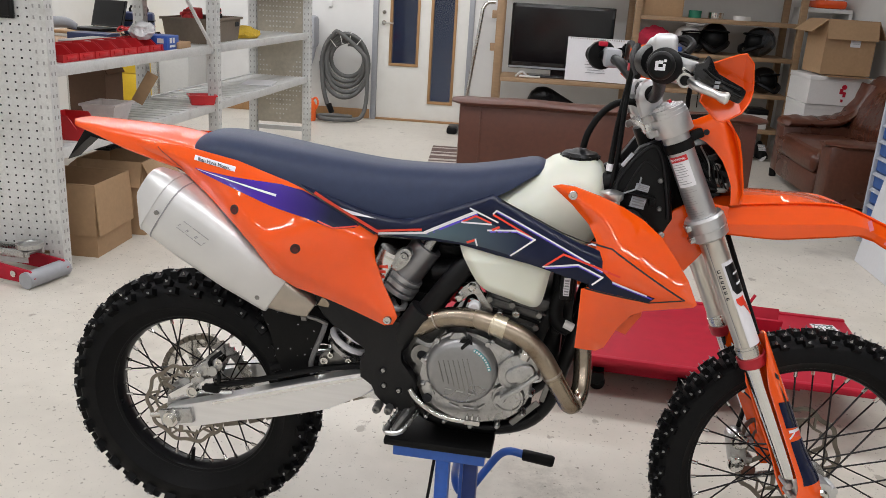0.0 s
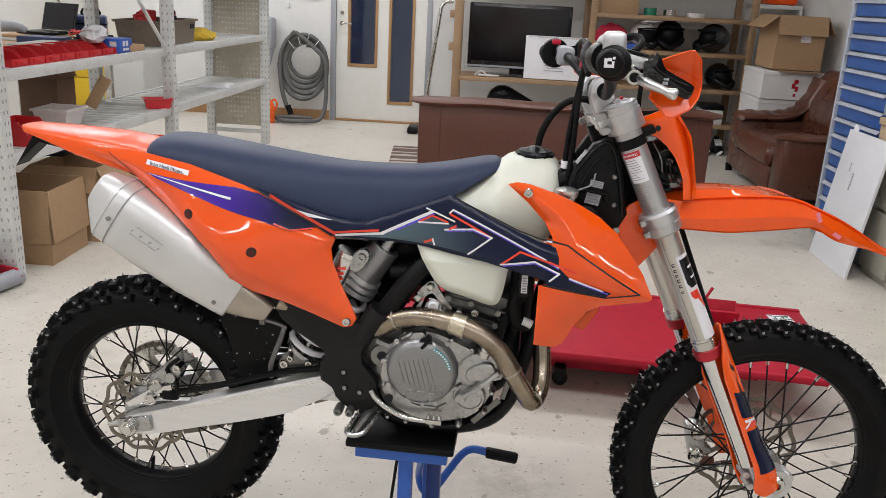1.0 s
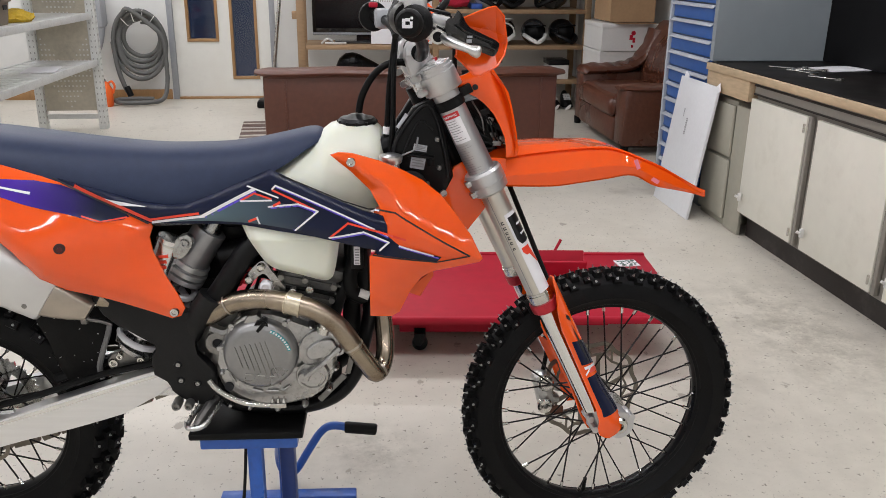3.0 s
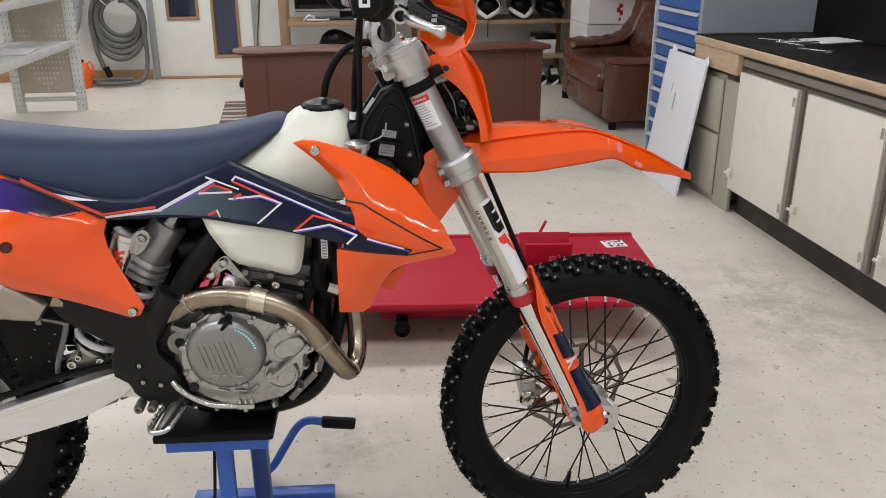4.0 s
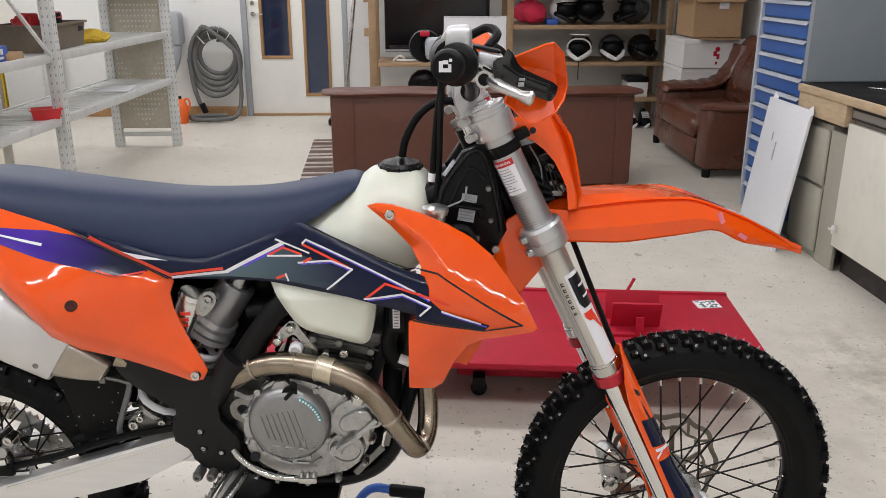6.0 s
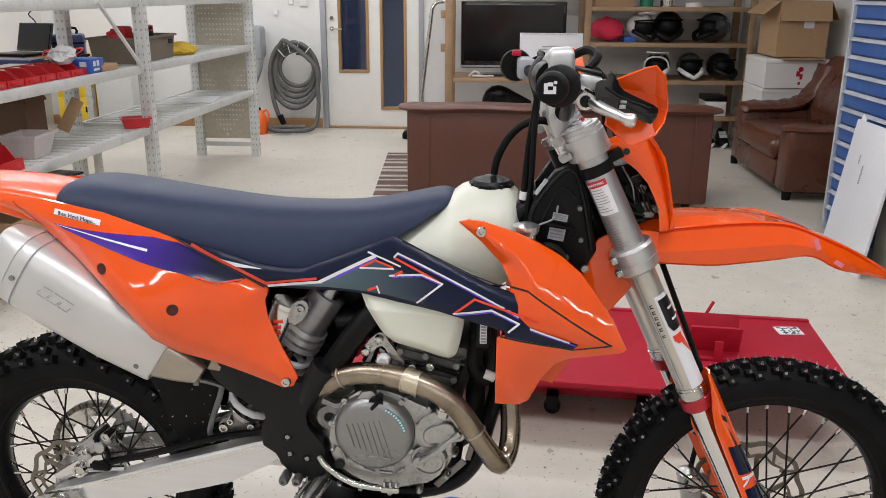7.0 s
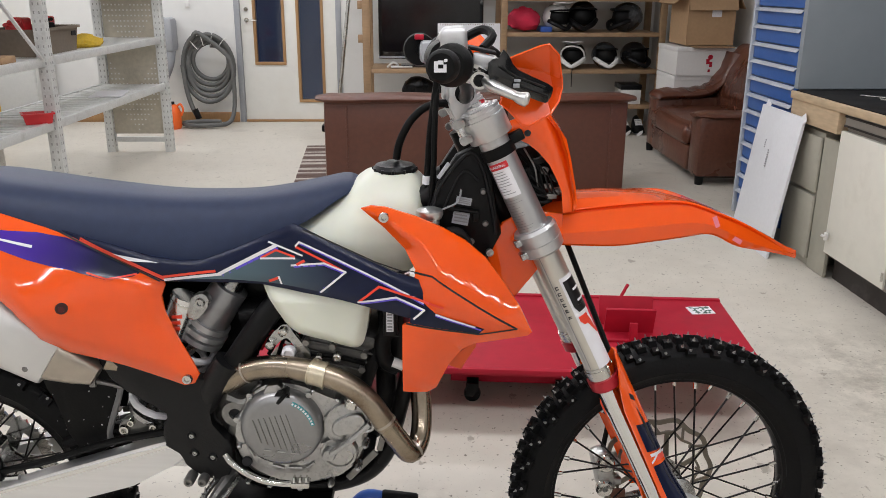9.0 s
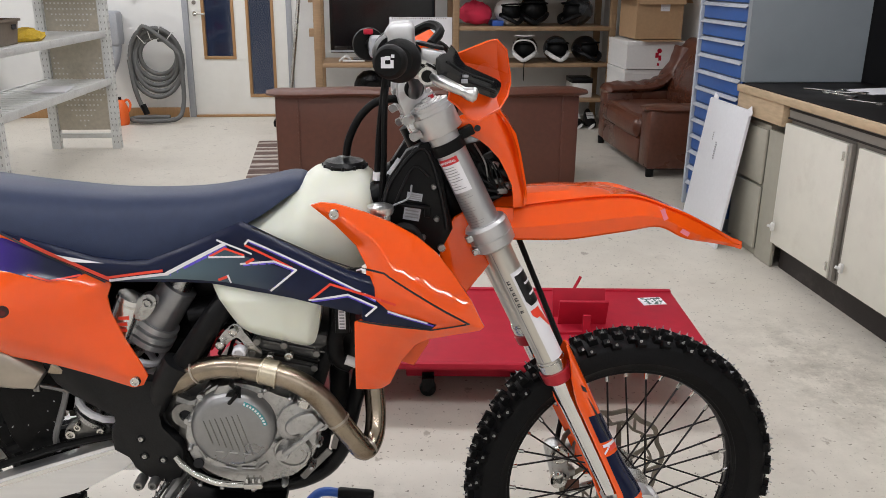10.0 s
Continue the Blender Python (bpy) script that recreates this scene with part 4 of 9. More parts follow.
for k, (ya, yb) in enumerate(((3.60, 4.155), (2.95, 3.51), (2.30, 2.86), (1.65, 2.21), (1.00, 1.56))):
    bm = bmesh.new()
    span(bm, (BX + 0.03, ya, 0.145), (BX + 0.055, yb, 0.765), 0.003)
    leaf = part("cabinet_door", bm, CREAM, bench, "cream laminate cabinet door")
    bm = bmesh.new()
    span(bm, (BX + 0.036, ya - 0.03, 0.14), (BX + 0.058, ya - 0.004, 0.77), 0.002)
    part("edge_strip", bm, GREY_EDGE, leaf)
    bm = bmesh.new()
    box(bm, (BX + 0.012, yb - 0.04, 0.238), (0.02, 0.018, 0.045), 0.006)
    rod(bm, (BX + 0.002, yb - 0.04, 0.238), (BX - 0.012, yb - 0.035, 0.245), 0.007, n=10)
    part("catch", bm, WHITE_BOX, leaf, "white plastic catch")
    for z in (0.2, 0.71):
        bm = bmesh.new()
        rod(bm, (BX + 0.026, ya + 0.01, z - 0.02), (BX + 0.026, ya + 0.01, z + 0.02), 0.006, n=8)
        part("hinge", bm, STEEL, leaf)

fc = thing("drawer_cabinet", (2.40, 4.44, 0), "grey-beige steel drawer cabinet under the bench end", "cabinet")
bm = bmesh.new()
span(bm, (0.02, -0.085, 0.0), (0.8, 0.24, 0.715), 0.004)
part("body", bm, GREYBEIGE, fc)
for z0, z1 in ((0.04, 0.387), (0.402, 0.695)):
    bm = bmesh.new()
    span(bm, (-0.006, -0.09, z0), (0.018, 0.235, z1), 0.012)
    part("drawer_front", bm, GREYBEIGE, fc, "rounded steel drawer front")
    bm = bmesh.new()
    span(bm, (-0.0015, -0.07, z1 - 0.036), (0.001, 0.22, z1 - 0.03))
    part("pull_groove", bm, KICK, fc)
# added strip that stands for the rounded side of the drawer cabinet
bm = bmesh.new()
span(bm, (2.408, 4.165, 0.0), (2.43, 4.345, 0.70), 0.006)
single("cabinet_side_strip", bm, GREYBEIGE, "grey-beige strip continuing the side of the drawer cabinet", "board")
bm = bmesh.new()
span(bm, (2.372, 4.165, 0.742), (2.46, 4.69, 0.853), 0.006)
single("bench_bracket", bm, WOOD_EDGE, "raw pine block carrying the bench end", "bracket")

tower = thing("drawer_tower", (2.42, 4.75, 0), "tall grey-blue steel tower of blue shallow drawers with label strips", "cabinet")
bm = bmesh.new()
span(bm, (0.02, 0.0, 0.0), (0.78, 0.68, 1.95), 0.004)
part("body", bm, GREYBLUE, tower)
bm = bmesh.new()
span(bm, (-0.02, 0.655, 0.02), (0.018, 0.68, 1.94), 0.003)
part("frame_post", bm, surf("pale_blue_steel", (0.45, 0.49, 0.55), 0.45, var=0.05), tower, "pale steel edge post")
for i in range(18):
    z = 0.088 + i * 0.1026
    bm = bmesh.new()
    span(bm, (-0.002, 0.015, z), (0.018, 0.65, z + 0.094), 0.003)
    d = part("drawer", bm, DRAWER, tower, "blue drawer front")
    bm = bmesh.new()
    box(bm, (-0.012, 0.335, z + 0.084), (0.028, 0.62, 0.005), 0.0015, Matrix.Rotation(radians(-40), 4, "Y"))
    st = part("handle_strip", bm, LABELS, d, "pale label handle strip")
bm = bmesh.new()
span(bm, (2.4, 4.70, BZ + 0.003), (3.085, 4.745, 2.2))
single("side_board", bm, GREYBLUE, "tall grey-blue board standing at the end of the bench", "board")
bm = bmesh.new()
span(bm, (3.09, B0, BZ + 0.002), (RIGHT - 0.002, 4.745, 2.3))
single("tool_board", bm, BLACK_WALL, "black board on the wall above the workbench", "board")
panel_ob = thing("leaning_panel", (2.250, 4.744, 0), "white laminate panel leaning against the drawers", "panel")
bm = bmesh.new()
plate(bm, [(-0.267, 0), (0.267, 0), (0.267, 0.783), (-0.267, 0.783)], -0.008, 0.008, 0.002)
moved(bm, Matrix.Rotation(radians(-90), 4, "Z"))
moved(bm, Matrix.Rotation(radians(8.06), 4, "Y"))
board = part("board", bm, surf("white_laminate", (0.7, 0.71, 0.735), 0.45, var=0.04), panel_ob)
for y, z, a in ((0.2, 0.785, 25), (-0.255, 0.77, -35)):
    bm = bmesh.new()
    box(bm, (-0.004, y, z), (0.004, 0.06, 0.05), 0.0015, Matrix.Rotation(radians(a), 4, "X"))
    moved(bm, Matrix.Rotation(radians(8.06), 4, "Y"))
    part("torn_corner", bm, PAPER, board, "torn white foil corner")
bm = bmesh.new()
for k in range(8):
    box(bm, (-0.0105, 0.035 + 0.003 * (k % 2), 0.46 + 0.013 * k), (0.002, 0.014, 0.008))
for k in range(4):
    box(bm, (-0.0105, 0.10, 0.56 + 0.013 * k), (0.002, 0.008, 0.008))
moved(bm, Matrix.Rotation(radians(8.06), 4, "Y"))
tagged(part("print", bm, INK_GREY, panel_ob, "small grey print"), kind="stuff")
tools = ((2.66, 4.36, -50, 0.17), (2.70, 4.30, 30, 0.16), (2.66, 4.20, -75, 0.18), (2.74, 4.25, -20, 0.14), (2.64, 3.94, -60, 0.15))
for x, y, a, s in tools:
    bm = bmesh.new()
    box(bm, (0, 0, 0.004), (s, 0.022, 0.008), 0.002)
    lathe(bm, [(0.009, 0), (0.022, 0), (0.022, 0.009), (0.009, 0.009)], (s / 2 + 0.012, 0, 0), 12, "z")
    moved(bm, pose(x, y, BZ, 0, 0, a))
    single("spanner", bm, STEEL, "steel spanner lying on the black bench top", "tool", "spanners on the bench")
bm = bmesh.new()
box(bm, (2.95, 4.30, BZ + 0.003), (0.28, 0.2, 0.004), 0, Matrix.Rotation(radians(12), 4, "Z"))
single("paper_sheet", bm, PAPER, "sheet of white paper lying on the bench", "paper")

# ---- red lift table ----
lift = thing("lift_table", (0.95, 3.05, 0), "red steel motorcycle lift table, lowered, on casters", "lift table", turn=-5.5)
bm = bmesh.new()
span(bm, (-1.2, -0.35, 0.175), (0.58, 0.35, 0.2), 0.004)
part("deck", bm, RED_LIFT, lift)
for y in (-0.355, 0.355):
    bm = bmesh.new()
    span(bm, (-1.2, y - 0.012, 0.188), (0.58, y + 0.012, 0.207), 0.004)
    part("deck_rim", bm, RED_LIFT, lift)
bm = bmesh.new()
span(bm, (-0.5, -0.17, 0.06), (0.06, -0.12, 0.11), 0.005)
span(bm, (-0.5, 0.18, 0.06), (0.06, 0.24, 0.11), 0.005)
span(bm, (-0.5, -0.12, 0.06), (-0.44, 0.18, 0.11), 0.005)
span(bm, (0.0, -0.12, 0.06), (0.06, 0.18, 0.11), 0.005)
span(bm, (-0.3, -0.1, 0.11), (0.0, 0.16, 0.172), 0.005)
span(bm, (-0.9, -0.24, 0.12), (0.30, -0.21, 0.172), 0.004)
span(bm, (-0.9, 0.21, 0.12), (0.30, 0.24, 0.172), 0.004)
part("base_frame", bm, RED_LIFT, lift)
bm = bmesh.new()
rod(bm, (-0.4, -0.2, 0.13), (0.3, -0.2, 0.18), 0.018)
rod(bm, (-0.4, 0.2, 0.13), (0.3, 0.2, 0.18), 0.018)
part("scissor_arm", bm, RED_LIFT, lift)
for x, y in ((-0.42, -0.2), (-0.42, 0.2), (-0.1, -0.2), (-0.1, 0.2)):
    bm = bmesh.new()
    lathe(bm, [(0.01, -0.014), (0.028, -0.014), (0.031, 0), (0.028, 0.014), (0.01, 0.014)], (x, y, 0.0315), 20)
    c = part("caster", bm, BLACK_RB, lift, "black rubber caster")
    for dy in (-0.024, 0.024):
        bm = bmesh.new()
        span(bm, (x - 0.022, y + dy - 0.004, 0.03), (x + 0.022, y + dy + 0.004, 0.08))
        part("fork_plate", bm, BLACK_PL, c)
bm = bmesh.new()
for s, w in ((0.06, 0.2), (-0.04, 0.18)):
    box(bm, (0.15, s, 0.26), (w, 0.012, 0.115), 0.003, Matrix.Rotation(radians(-18 if s > 0 else 18), 4, "X"))
box(bm, (0.155, -0.1, 0.235), (0.028, 0.012, 0.085), 0.002)
box(bm, (0.15, 0.0, 0.206), (0.2, 0.2, 0.012), 0.003)
part("wheel_clamp", bm, RED_LIFT, lift)
bm = bmesh.new()
rod(bm, (0.13, 0.09, 0.30), (0.16, 0.11, 0.35), 0.006)
part("clamp_handle", bm, RED_LIFT, lift)
bm = bmesh.new()
box(bm, (0.475, 0.235, 0.2015), (0.095, 0.075, 0.003), 0, Matrix.Rotation(radians(8), 4, "Z"))
st = part("sticker", bm, PAPER, lift, "white and green sticker")
bm = bmesh.new()
rs = random.Random(3)
for k in range(26):
    box(bm, (0.475 + rs.uniform(-0.04, 0.04), 0.235 + rs.uniform(-0.03, 0.03), 0.2035), (rs.uniform(0.008, 0.022), 0.006, 0.001), 0, Matrix.Rotation(rs.uniform(0, 3), 4, "Z"))
tagged(part("print", bm, surf("grey_green_print", (0.1, 0.17, 0.14), 0.5, var=0.5, scale=60), st), kind="stuff")

# ---- metal rack and what lies on it ----
# brown cardboard with the shade inside the open carton put into its colour
CARD_SHADED = surf("shaded_brown_cardboard", (0.15, 0.085, 0.052), 0.85, var=0.12)
RY = (3.63, 5.51, 7.59)
RX0 = lambda y: -2.55 + (y - 3.72) * 0.05
RX1 = lambda y: -2.045 + (y - 3.72) * 0.05
rack = thing("metal_rack", (0, 0, 0), "grey perforated metal rack with slatted shelves, partly filled", "rack")


def perforated_post(x, y):
    bm = bmesh.new()
    s = 0.035
    t = 0.004
    fold = [(-s, -s), (s, -s), (s, s), (s - t, s), (s - t, -s + t), (-s + t, -s + t), (-s + t, s), (-s, s)]
    loft(bm, [[(x + u, y + v, z) for u, v in fold] for z in (0, 2.1)])
    p = part("post", bm, RACK, rack)
    bm = bmesh.new()
    for i in range(34):
        z = 0.05 + i * 0.05
        for dx in (-0.016, 0.016):
            span(bm, (x + dx - 0.004, y - s - 0.0015, z), (x + dx + 0.004, y - s - 0.0005, z + 0.016))
        for dy in (-0.012, 0.016):
            span(bm, (x + s + 0.0005, y + dy - 0.004, z), (x + s + 0.0015, y + dy + 0.004, z + 0.016))
    tagged(part("slot", bm, SLOT, p, "thin grey sheets for punched slots"), kind="stuff")


for y in RY:
    perforated_post(RX0(y), y)
    perforated_post(RX1(y), y)
for y in (RY[0], RY[2]):
    bm = bmesh.new()
    x0, x1 = RX0(y) + 0.04, RX1(y) - 0.04
    z0 = 0.10 if y < 5 else 0.16
    span(bm, (x0, y - 0.004, z0), (x1, y + 0.004, 2.05))
    pn = part("end_panel", bm, RACK if y < 5 else RACK_TAN, rack, "perforated grey end panel")
    bm = bmesh.new()
    # thin squares on the panel: near ones coloured as shade, far ones as wall
    pitch, n, h = (0.037, 9, 0.004) if y < 5 else (0.044, 12, 0.0065)
    for i in range(int((1.7 - z0) / pitch)):
        for j in range(n + 1):
            c = (x0 + 0.025 + j * (x1 - x0 - 0.05) / n, y - 0.0055, z0 + 0.03 + i * pitch)
            # squares left out in diamonds stand for the shading of embossed crosses
            if y > 5 and (i // 8 + (abs(j - 6) > (i % 8))) % 2:
                continue
            span(bm, (c[0] - h, c[1], c[2]), (c[0] + h, c[1] + 0.001, c[2] + 2 * h))
    tagged(part("hole", bm, HOLE if y < 5 else WALL, pn, "thin square sheets for punched holes"), kind="stuff")
    bm = bmesh.new()
    span(bm, (x0, y - 0.02, z0 - 0.07), (x1, y + 0.02, z0 - 0.03))
    part("foot_rail", bm, RACK, rack)
bm = bmesh.new()
span(bm, (-2.36, RY[0] - 0.028, 1.196), (-2.168, RY[0] - 0.0065, 1.34), 0.006)
span(bm, (-2.345, RY[0] - 0.031, 1.208), (-2.182, RY[0] - 0.0275, 1.33), 0.002)
single("magnet_board", bm, COVER_PL, "small black board hung on the perforated rack end", "board")
for a, b in zip(RY, RY[1:]):
    for z in (0.60, 0.99, 1.40):
        for fx in (RX0, RX1):
            bm = bmesh.new()
            pts = [(fx(a), a + 0.036, z), (fx(b), b - 0.036, z)]
            d = (Vector(pts[1]) - Vector(pts[0]))
            m = Matrix.Rotation(math.atan2(-d.x, d.y), 4, "Z")
            box(bm, (Vector(pts[0]) + Vector(pts[1])) / 2 + Vector((0, 0, -0.025)), (0.03, d.length, 0.055), 0.004, m)
            part("beam", bm, RACK, rack)
        n = 20 if z < 0.7 else 14
        for i in range(n):
            y = a + 0.05 + (b - a - 0.1) * (i + 0.5) / n
            w = (b - a - 0.1) / n * (0.72 if z < 0.7 else 0.97)
            bm = bmesh.new()
            span(bm, (RX0(y) + 0.017, y - w / 2, z - (0.034 if z < 0.7 else 0.012)), (RX1(y) - 0.017, y + w / 2, z - 0.002), 0.004)
            part("shelf_slat", bm, RACK, rack)
bm = bmesh.new()
rod(bm, (RX1(4.96) + 0.021, 4.96, 1.385), (RX1(5.42) + 0.021, 5.43, 0.985), 0.012, n=4)
part("brace", bm, RACK, rack)


for y, m, lab in ((4.45, BAG, "crumpled silver bag on the top shelf"), (4.9, BLUE_BOX, "crumpled blue bag on the top shelf"), (5.2, BLACK_RB, "crumpled black bag on the top shelf"), (6.1, BAG, "crumpled pale bag on the top shelf")):
    bm = bmesh.new()
    bmesh.ops.create_icosphere(bm, subdivisions=4, radius=1)
    for v in bm.verts:
        q = v.co * (0.85 + 0.22 * noise.noise(v.co * 2.2 + Vector((y, 0, 0))))
        v.co = Vector((q.x * 0.14 - 2.16, q.y * 0.18 + y, max(q.z, -0.5) * 0.06 + 1.43))
    single("plastic_bag", bm, m, lab, "bag")


def bin_red(at, size, turn=0):
    w, d, h = size
    b = thing("storage_bin", at, "red open-fronted plastic storage bin on a metal shelf", "storage bin", "red bins", turn=turn)
    bm = bmesh.new()
    plate(bm, [(-d / 2, 0), (d / 2, 0), (d / 2, h), (-d * 0.1, h), (-d * 0.32, h * 0.45), (-d / 2, h * 0.5)], -w / 2, -w / 2 + 0.005)
    plate(bm, [(-d / 2, 0), (d / 2, 0), (d / 2, h), (-d * 0.1, h), (-d * 0.32, h * 0.45), (-d / 2, h * 0.5)], w / 2 - 0.005, w / 2)
    span(bm, (-d / 2, -w / 2 + 0.005, 0), (d / 2, w / 2 - 0.005, 0.005))
    span(bm, (d / 2 - 0.005, -w / 2 + 0.005, 0.005), (d / 2, w / 2 - 0.005, h))
    span(bm, (-d / 2, -w / 2 + 0.005, 0.005), (-d / 2 + 0.005, w / 2 - 0.005, h * 0.5))
    part("body", bm, RED_BIN, b)
    bm = bmesh.new()
    box(bm, (-d / 2 - 0.004, 0, h * 0.27), (0.006, w * 0.6, h * 0.25), 0.002)
    part("label_holder", bm, RED_BIN, b)
    return b


for i in range(8):
    y = 3.90 + i * 0.145
    bin_red((RX1(y) - 0.14, y, 0.99), (0.135, 0.21, 0.072), 178)
tray = thing("storage_bin", (RX1(5.4) - 0.05, 5.42, 0.60), "low red plastic tray with a folded rim on a slatted shelf", "storage bin", "red bins", turn=28)
bm = bmesh.new()
loft(bm, [[(sx * (0.085 + k), sy * (0.06 + k), z) for sx, sy in ((-1, -1), (1, -1), (1, 1), (-1, 1))] for k, z in ((-0.012, 0.0), (0.0, 0.058), (0.009, 0.058), (0.009, 0.066), (-0.004, 0.066), (-0.016, 0.006))])
part("body", bm, RED_BIN, tray)
bin_red((RX1(3.9) - 0.10, 4.0, 0.60), (0.2, 0.22, 0.12), 178)


def shelf_box(name, lo, hi, m, label, cat="box", bev=0.006):
    bm = bmesh.new()
    span(bm, lo, hi, bev)
    return single(name, bm, m, label, cat)


shelf_box("carton", (-2.4, 4.36, 1.042), (-2.23, 4.74, 1.056), WHITE_BOX, "flat white binder on the shelf")
bb = shelf_box("carton", (-2.15, 4.86, 0.99), (-2.0, 5.04, 1.073), BLUE_BOX, "blue carton with white print on a metal shelf")
bm = bmesh.new()
for x0, x1, z0, z1 in ((-2.135, -2.12, 1.01, 1.055), (-2.115, -2.10, 1.01, 1.055), (-2.06, -2.02, 1.03, 1.058), (-2.055, -2.03, 1.004, 1.018)):
    span(bm, (x0, 4.8585, z0), (x1, 4.8595, z1))
for y0, y1, z0, z1 in ((4.90, 4.93, 1.03, 1.06), (4.945, 4.975, 1.03, 1.06), (4.90, 4.98, 1.005, 1.018)):
    span(bm, (-1.9995, y0, z0), (-1.9985, y1, z1))
tagged(part("print", bm, WHITE_BOX, bb, "plain white print"), kind="stuff")
shelf_box("carton", (-2.42, 4.35, 0.99), (-2.22, 4.75, 1.04), BLUE_BOX, "blue carton on a metal shelf")
shelf_box("carton", (-2.1, 5.0, 0.99), (-1.98, 5.18, 1.03), CARD, "small brown carton on a metal shelf")
bm = bmesh.new()
bmesh.ops.create_icosphere(bm, subdivisions=5, radius=1)
for v in bm.verts:
    fold = 0.16 * abs(noise.noise(v.co * 3.1)) + 0.08 * abs(noise.noise(v.co * 8 + Vector((3, 1, 2))))
    q = v.co * (0.85 + fold) + Vector(noise.noise_vector(v.co * 1.6)) * 0.3
    v.co = Vector((q.x * 0.065, q.y * 0.11, max(q.z, -0.7) * 0.06 + 0.045))
moved(bm, Matrix.Translation((-2.12, 4.79, 1.05)))
single("plastic_bag", bm, BAG, "crumpled clear plastic bag lying on red bins", "bag")
crate = thing("crate", (-2.15, 5.84, 0.99), "grey-brown plastic crate full of red tools", "crate")
bm = bmesh.new()
loft(bm, [[(sx * (0.15 + k), sy * (0.33 + k), z) for sx, sy in ((-1, -1), (1, -1), (1, 1), (-1, 1))] for k, z in ((-0.01, 0.0), (0.006, 0.15), (0.02, 0.15), (0.02, 0.166), (0.0, 0.166), (-0.018, 0.008))])
part("body", bm, CRATE, crate)
# dark plate on the crate stands for the shaded hand hole
bm = bmesh.new()
span(bm, (0.1555, 0.22, 0.10), (0.160, 0.29, 0.13))
part("hand_hole", bm, HOLE, crate)
rng = random.Random(8)
for i in range(6):
    u, v, a = rng.uniform(-0.06, 0.06), -0.22 + 0.09 * i, rng.uniform(-20, 20)
    bm = bmesh.new()
    box(bm, (0, 0, 0.10), (0.06, 0.14, 0.15 + 0.03 * (i % 3)), 0.014, Matrix.Rotation(radians(a), 4, "Z") @ Matrix.Rotation(radians(6 - 3 * i), 4, "X"))
    rod(bm, (0.0, -0.09, 0.17 + 0.015 * (i % 3)), (0.01, 0.09, 0.19), 0.012, n=8)
    t = single("power_tool", bm, BLACK_RB if i == 3 else RED_BIN, "red and black tool sticking out of a crate", "tool", "tools in the crate")
    t.location = (-2.15 + u, 5.84 + v, 1.01)
bm = bmesh.new()
bmesh.ops.create_icosphere(bm, subdivisions=3, radius=1)
for v in bm.verts:
    v.co = Vector((v.co.x * 0.13, v.co.y * 0.2, max(v.co.z, -0.4) * 0.06 + 0.024)) + Vector(noise.noise_vector(v.co * 3)) * 0.03
    v.co.z = max(v.co.z, 0.001)
moved(bm, Matrix.Translation((-2.08, 6.45, 0.99)))
single("rag", bm, YELLOW_RAG, "yellow crumpled rag on a metal shelf", "rag")
bm = bmesh.new()
box(bm, (-2.05, 6.8, 0.606), (0.24, 0.36, 0.008), 0, Matrix.Rotation(radians(8), 4, "Z"))
single("magazine", bm, PAPER, "thin white papers lying on a slatted shelf", "paper")
clear = thing("plastic_tub", (-2.17, 4.42, 0.60), "cloudy plastic tub on the lower shelf", "tub")
bm = bmesh.new()
rings = [[(sx * (0.085 + k), sy * (0.10 + k), z * 0.75) for sx, sy in ((-1, -1), (1, -1), (1, 1), (-1, 1))] for k, z in ((-0.02, 0), (0.01, 0.15), (0.02, 0.15), (0.02, 0.165), (0.0, 0.165), (-0.03, 0.01))]
loft(bm, rings)
part("body", bm, CLEAR_BOX, clear)
carton("carton", (-2.46, 4.55, 0.605), (-2.24, 4.76, 0.885), CARD_SHADED, "open brown carton on the lower shelf", 0.03, False)
bm = bmesh.new()
box(bm, (-2.14, 4.84, 0.76), (0.07, 0.012, 0.2), 0.003, Matrix.Rotation(radians(25), 4, "Z") @ Matrix.Rotation(radians(30), 4, "Y"))
single("carton_flap", bm, CARD, "loose piece of brown cardboard", "cardboard")
carton("carton", (-2.42, 3.86, 0), (-1.98, 4.24, 0.385), CARD, "open brown cardboard carton on the floor under the rack", 0.27, False, (88, -80, 60, -87))
carton("carton", (-2.3, 4.30, 0), (-1.93, 4.66, 0.42), CARD, "brown cardboard carton on the floor under the rack", 0.14, False)
bm = bmesh.new()
for k in range(4):
    box(bm, (-2.12 + 0.06 * k, 4.28 + 0.02 * (k % 2), 0.50 + 0.012 * k), (0.12, 0.16, 0.012), 0.003, Matrix.Rotation(radians(25 * k), 4, "Z"))
single("part_pile", bm, BLACK_PL, "pile of black plastic parts on a carton", "parts")
# laptop and table behind the rack
NAVY_BOX = surf("navy_box", (0.02, 0.032, 0.1), 0.45, var=0.1)
table = thing("side_table", (-3.2, 5.6, 0), "plain table with a laptop behind the rack", "table")
bm = bmesh.new()
span(bm, (-0.4, -1.0, 0.93), (0.4, 1.0, 0.96), 0.004)
part("tabletop", bm, WOOD, table)
for x in (-0.36, 0.36):
    for y in (-0.95, 0.95):
        bm = bmesh.new()
        span(bm, (x - 0.025, y - 0.025, 0), (x + 0.025, y + 0.025, 0.929))
        part("leg", bm, STEEL, table)
lap = thing("laptop", (-3.0, 5.92, 1.009), "open black laptop standing on the table", "laptop", turn=-14)
bm = bmesh.new()
span(bm, (-0.145, -0.12, 0), (0.145, 0.12, 0.018), 0.005)
part("base", bm, BLACK_PL, lap)
bm = bmesh.new()
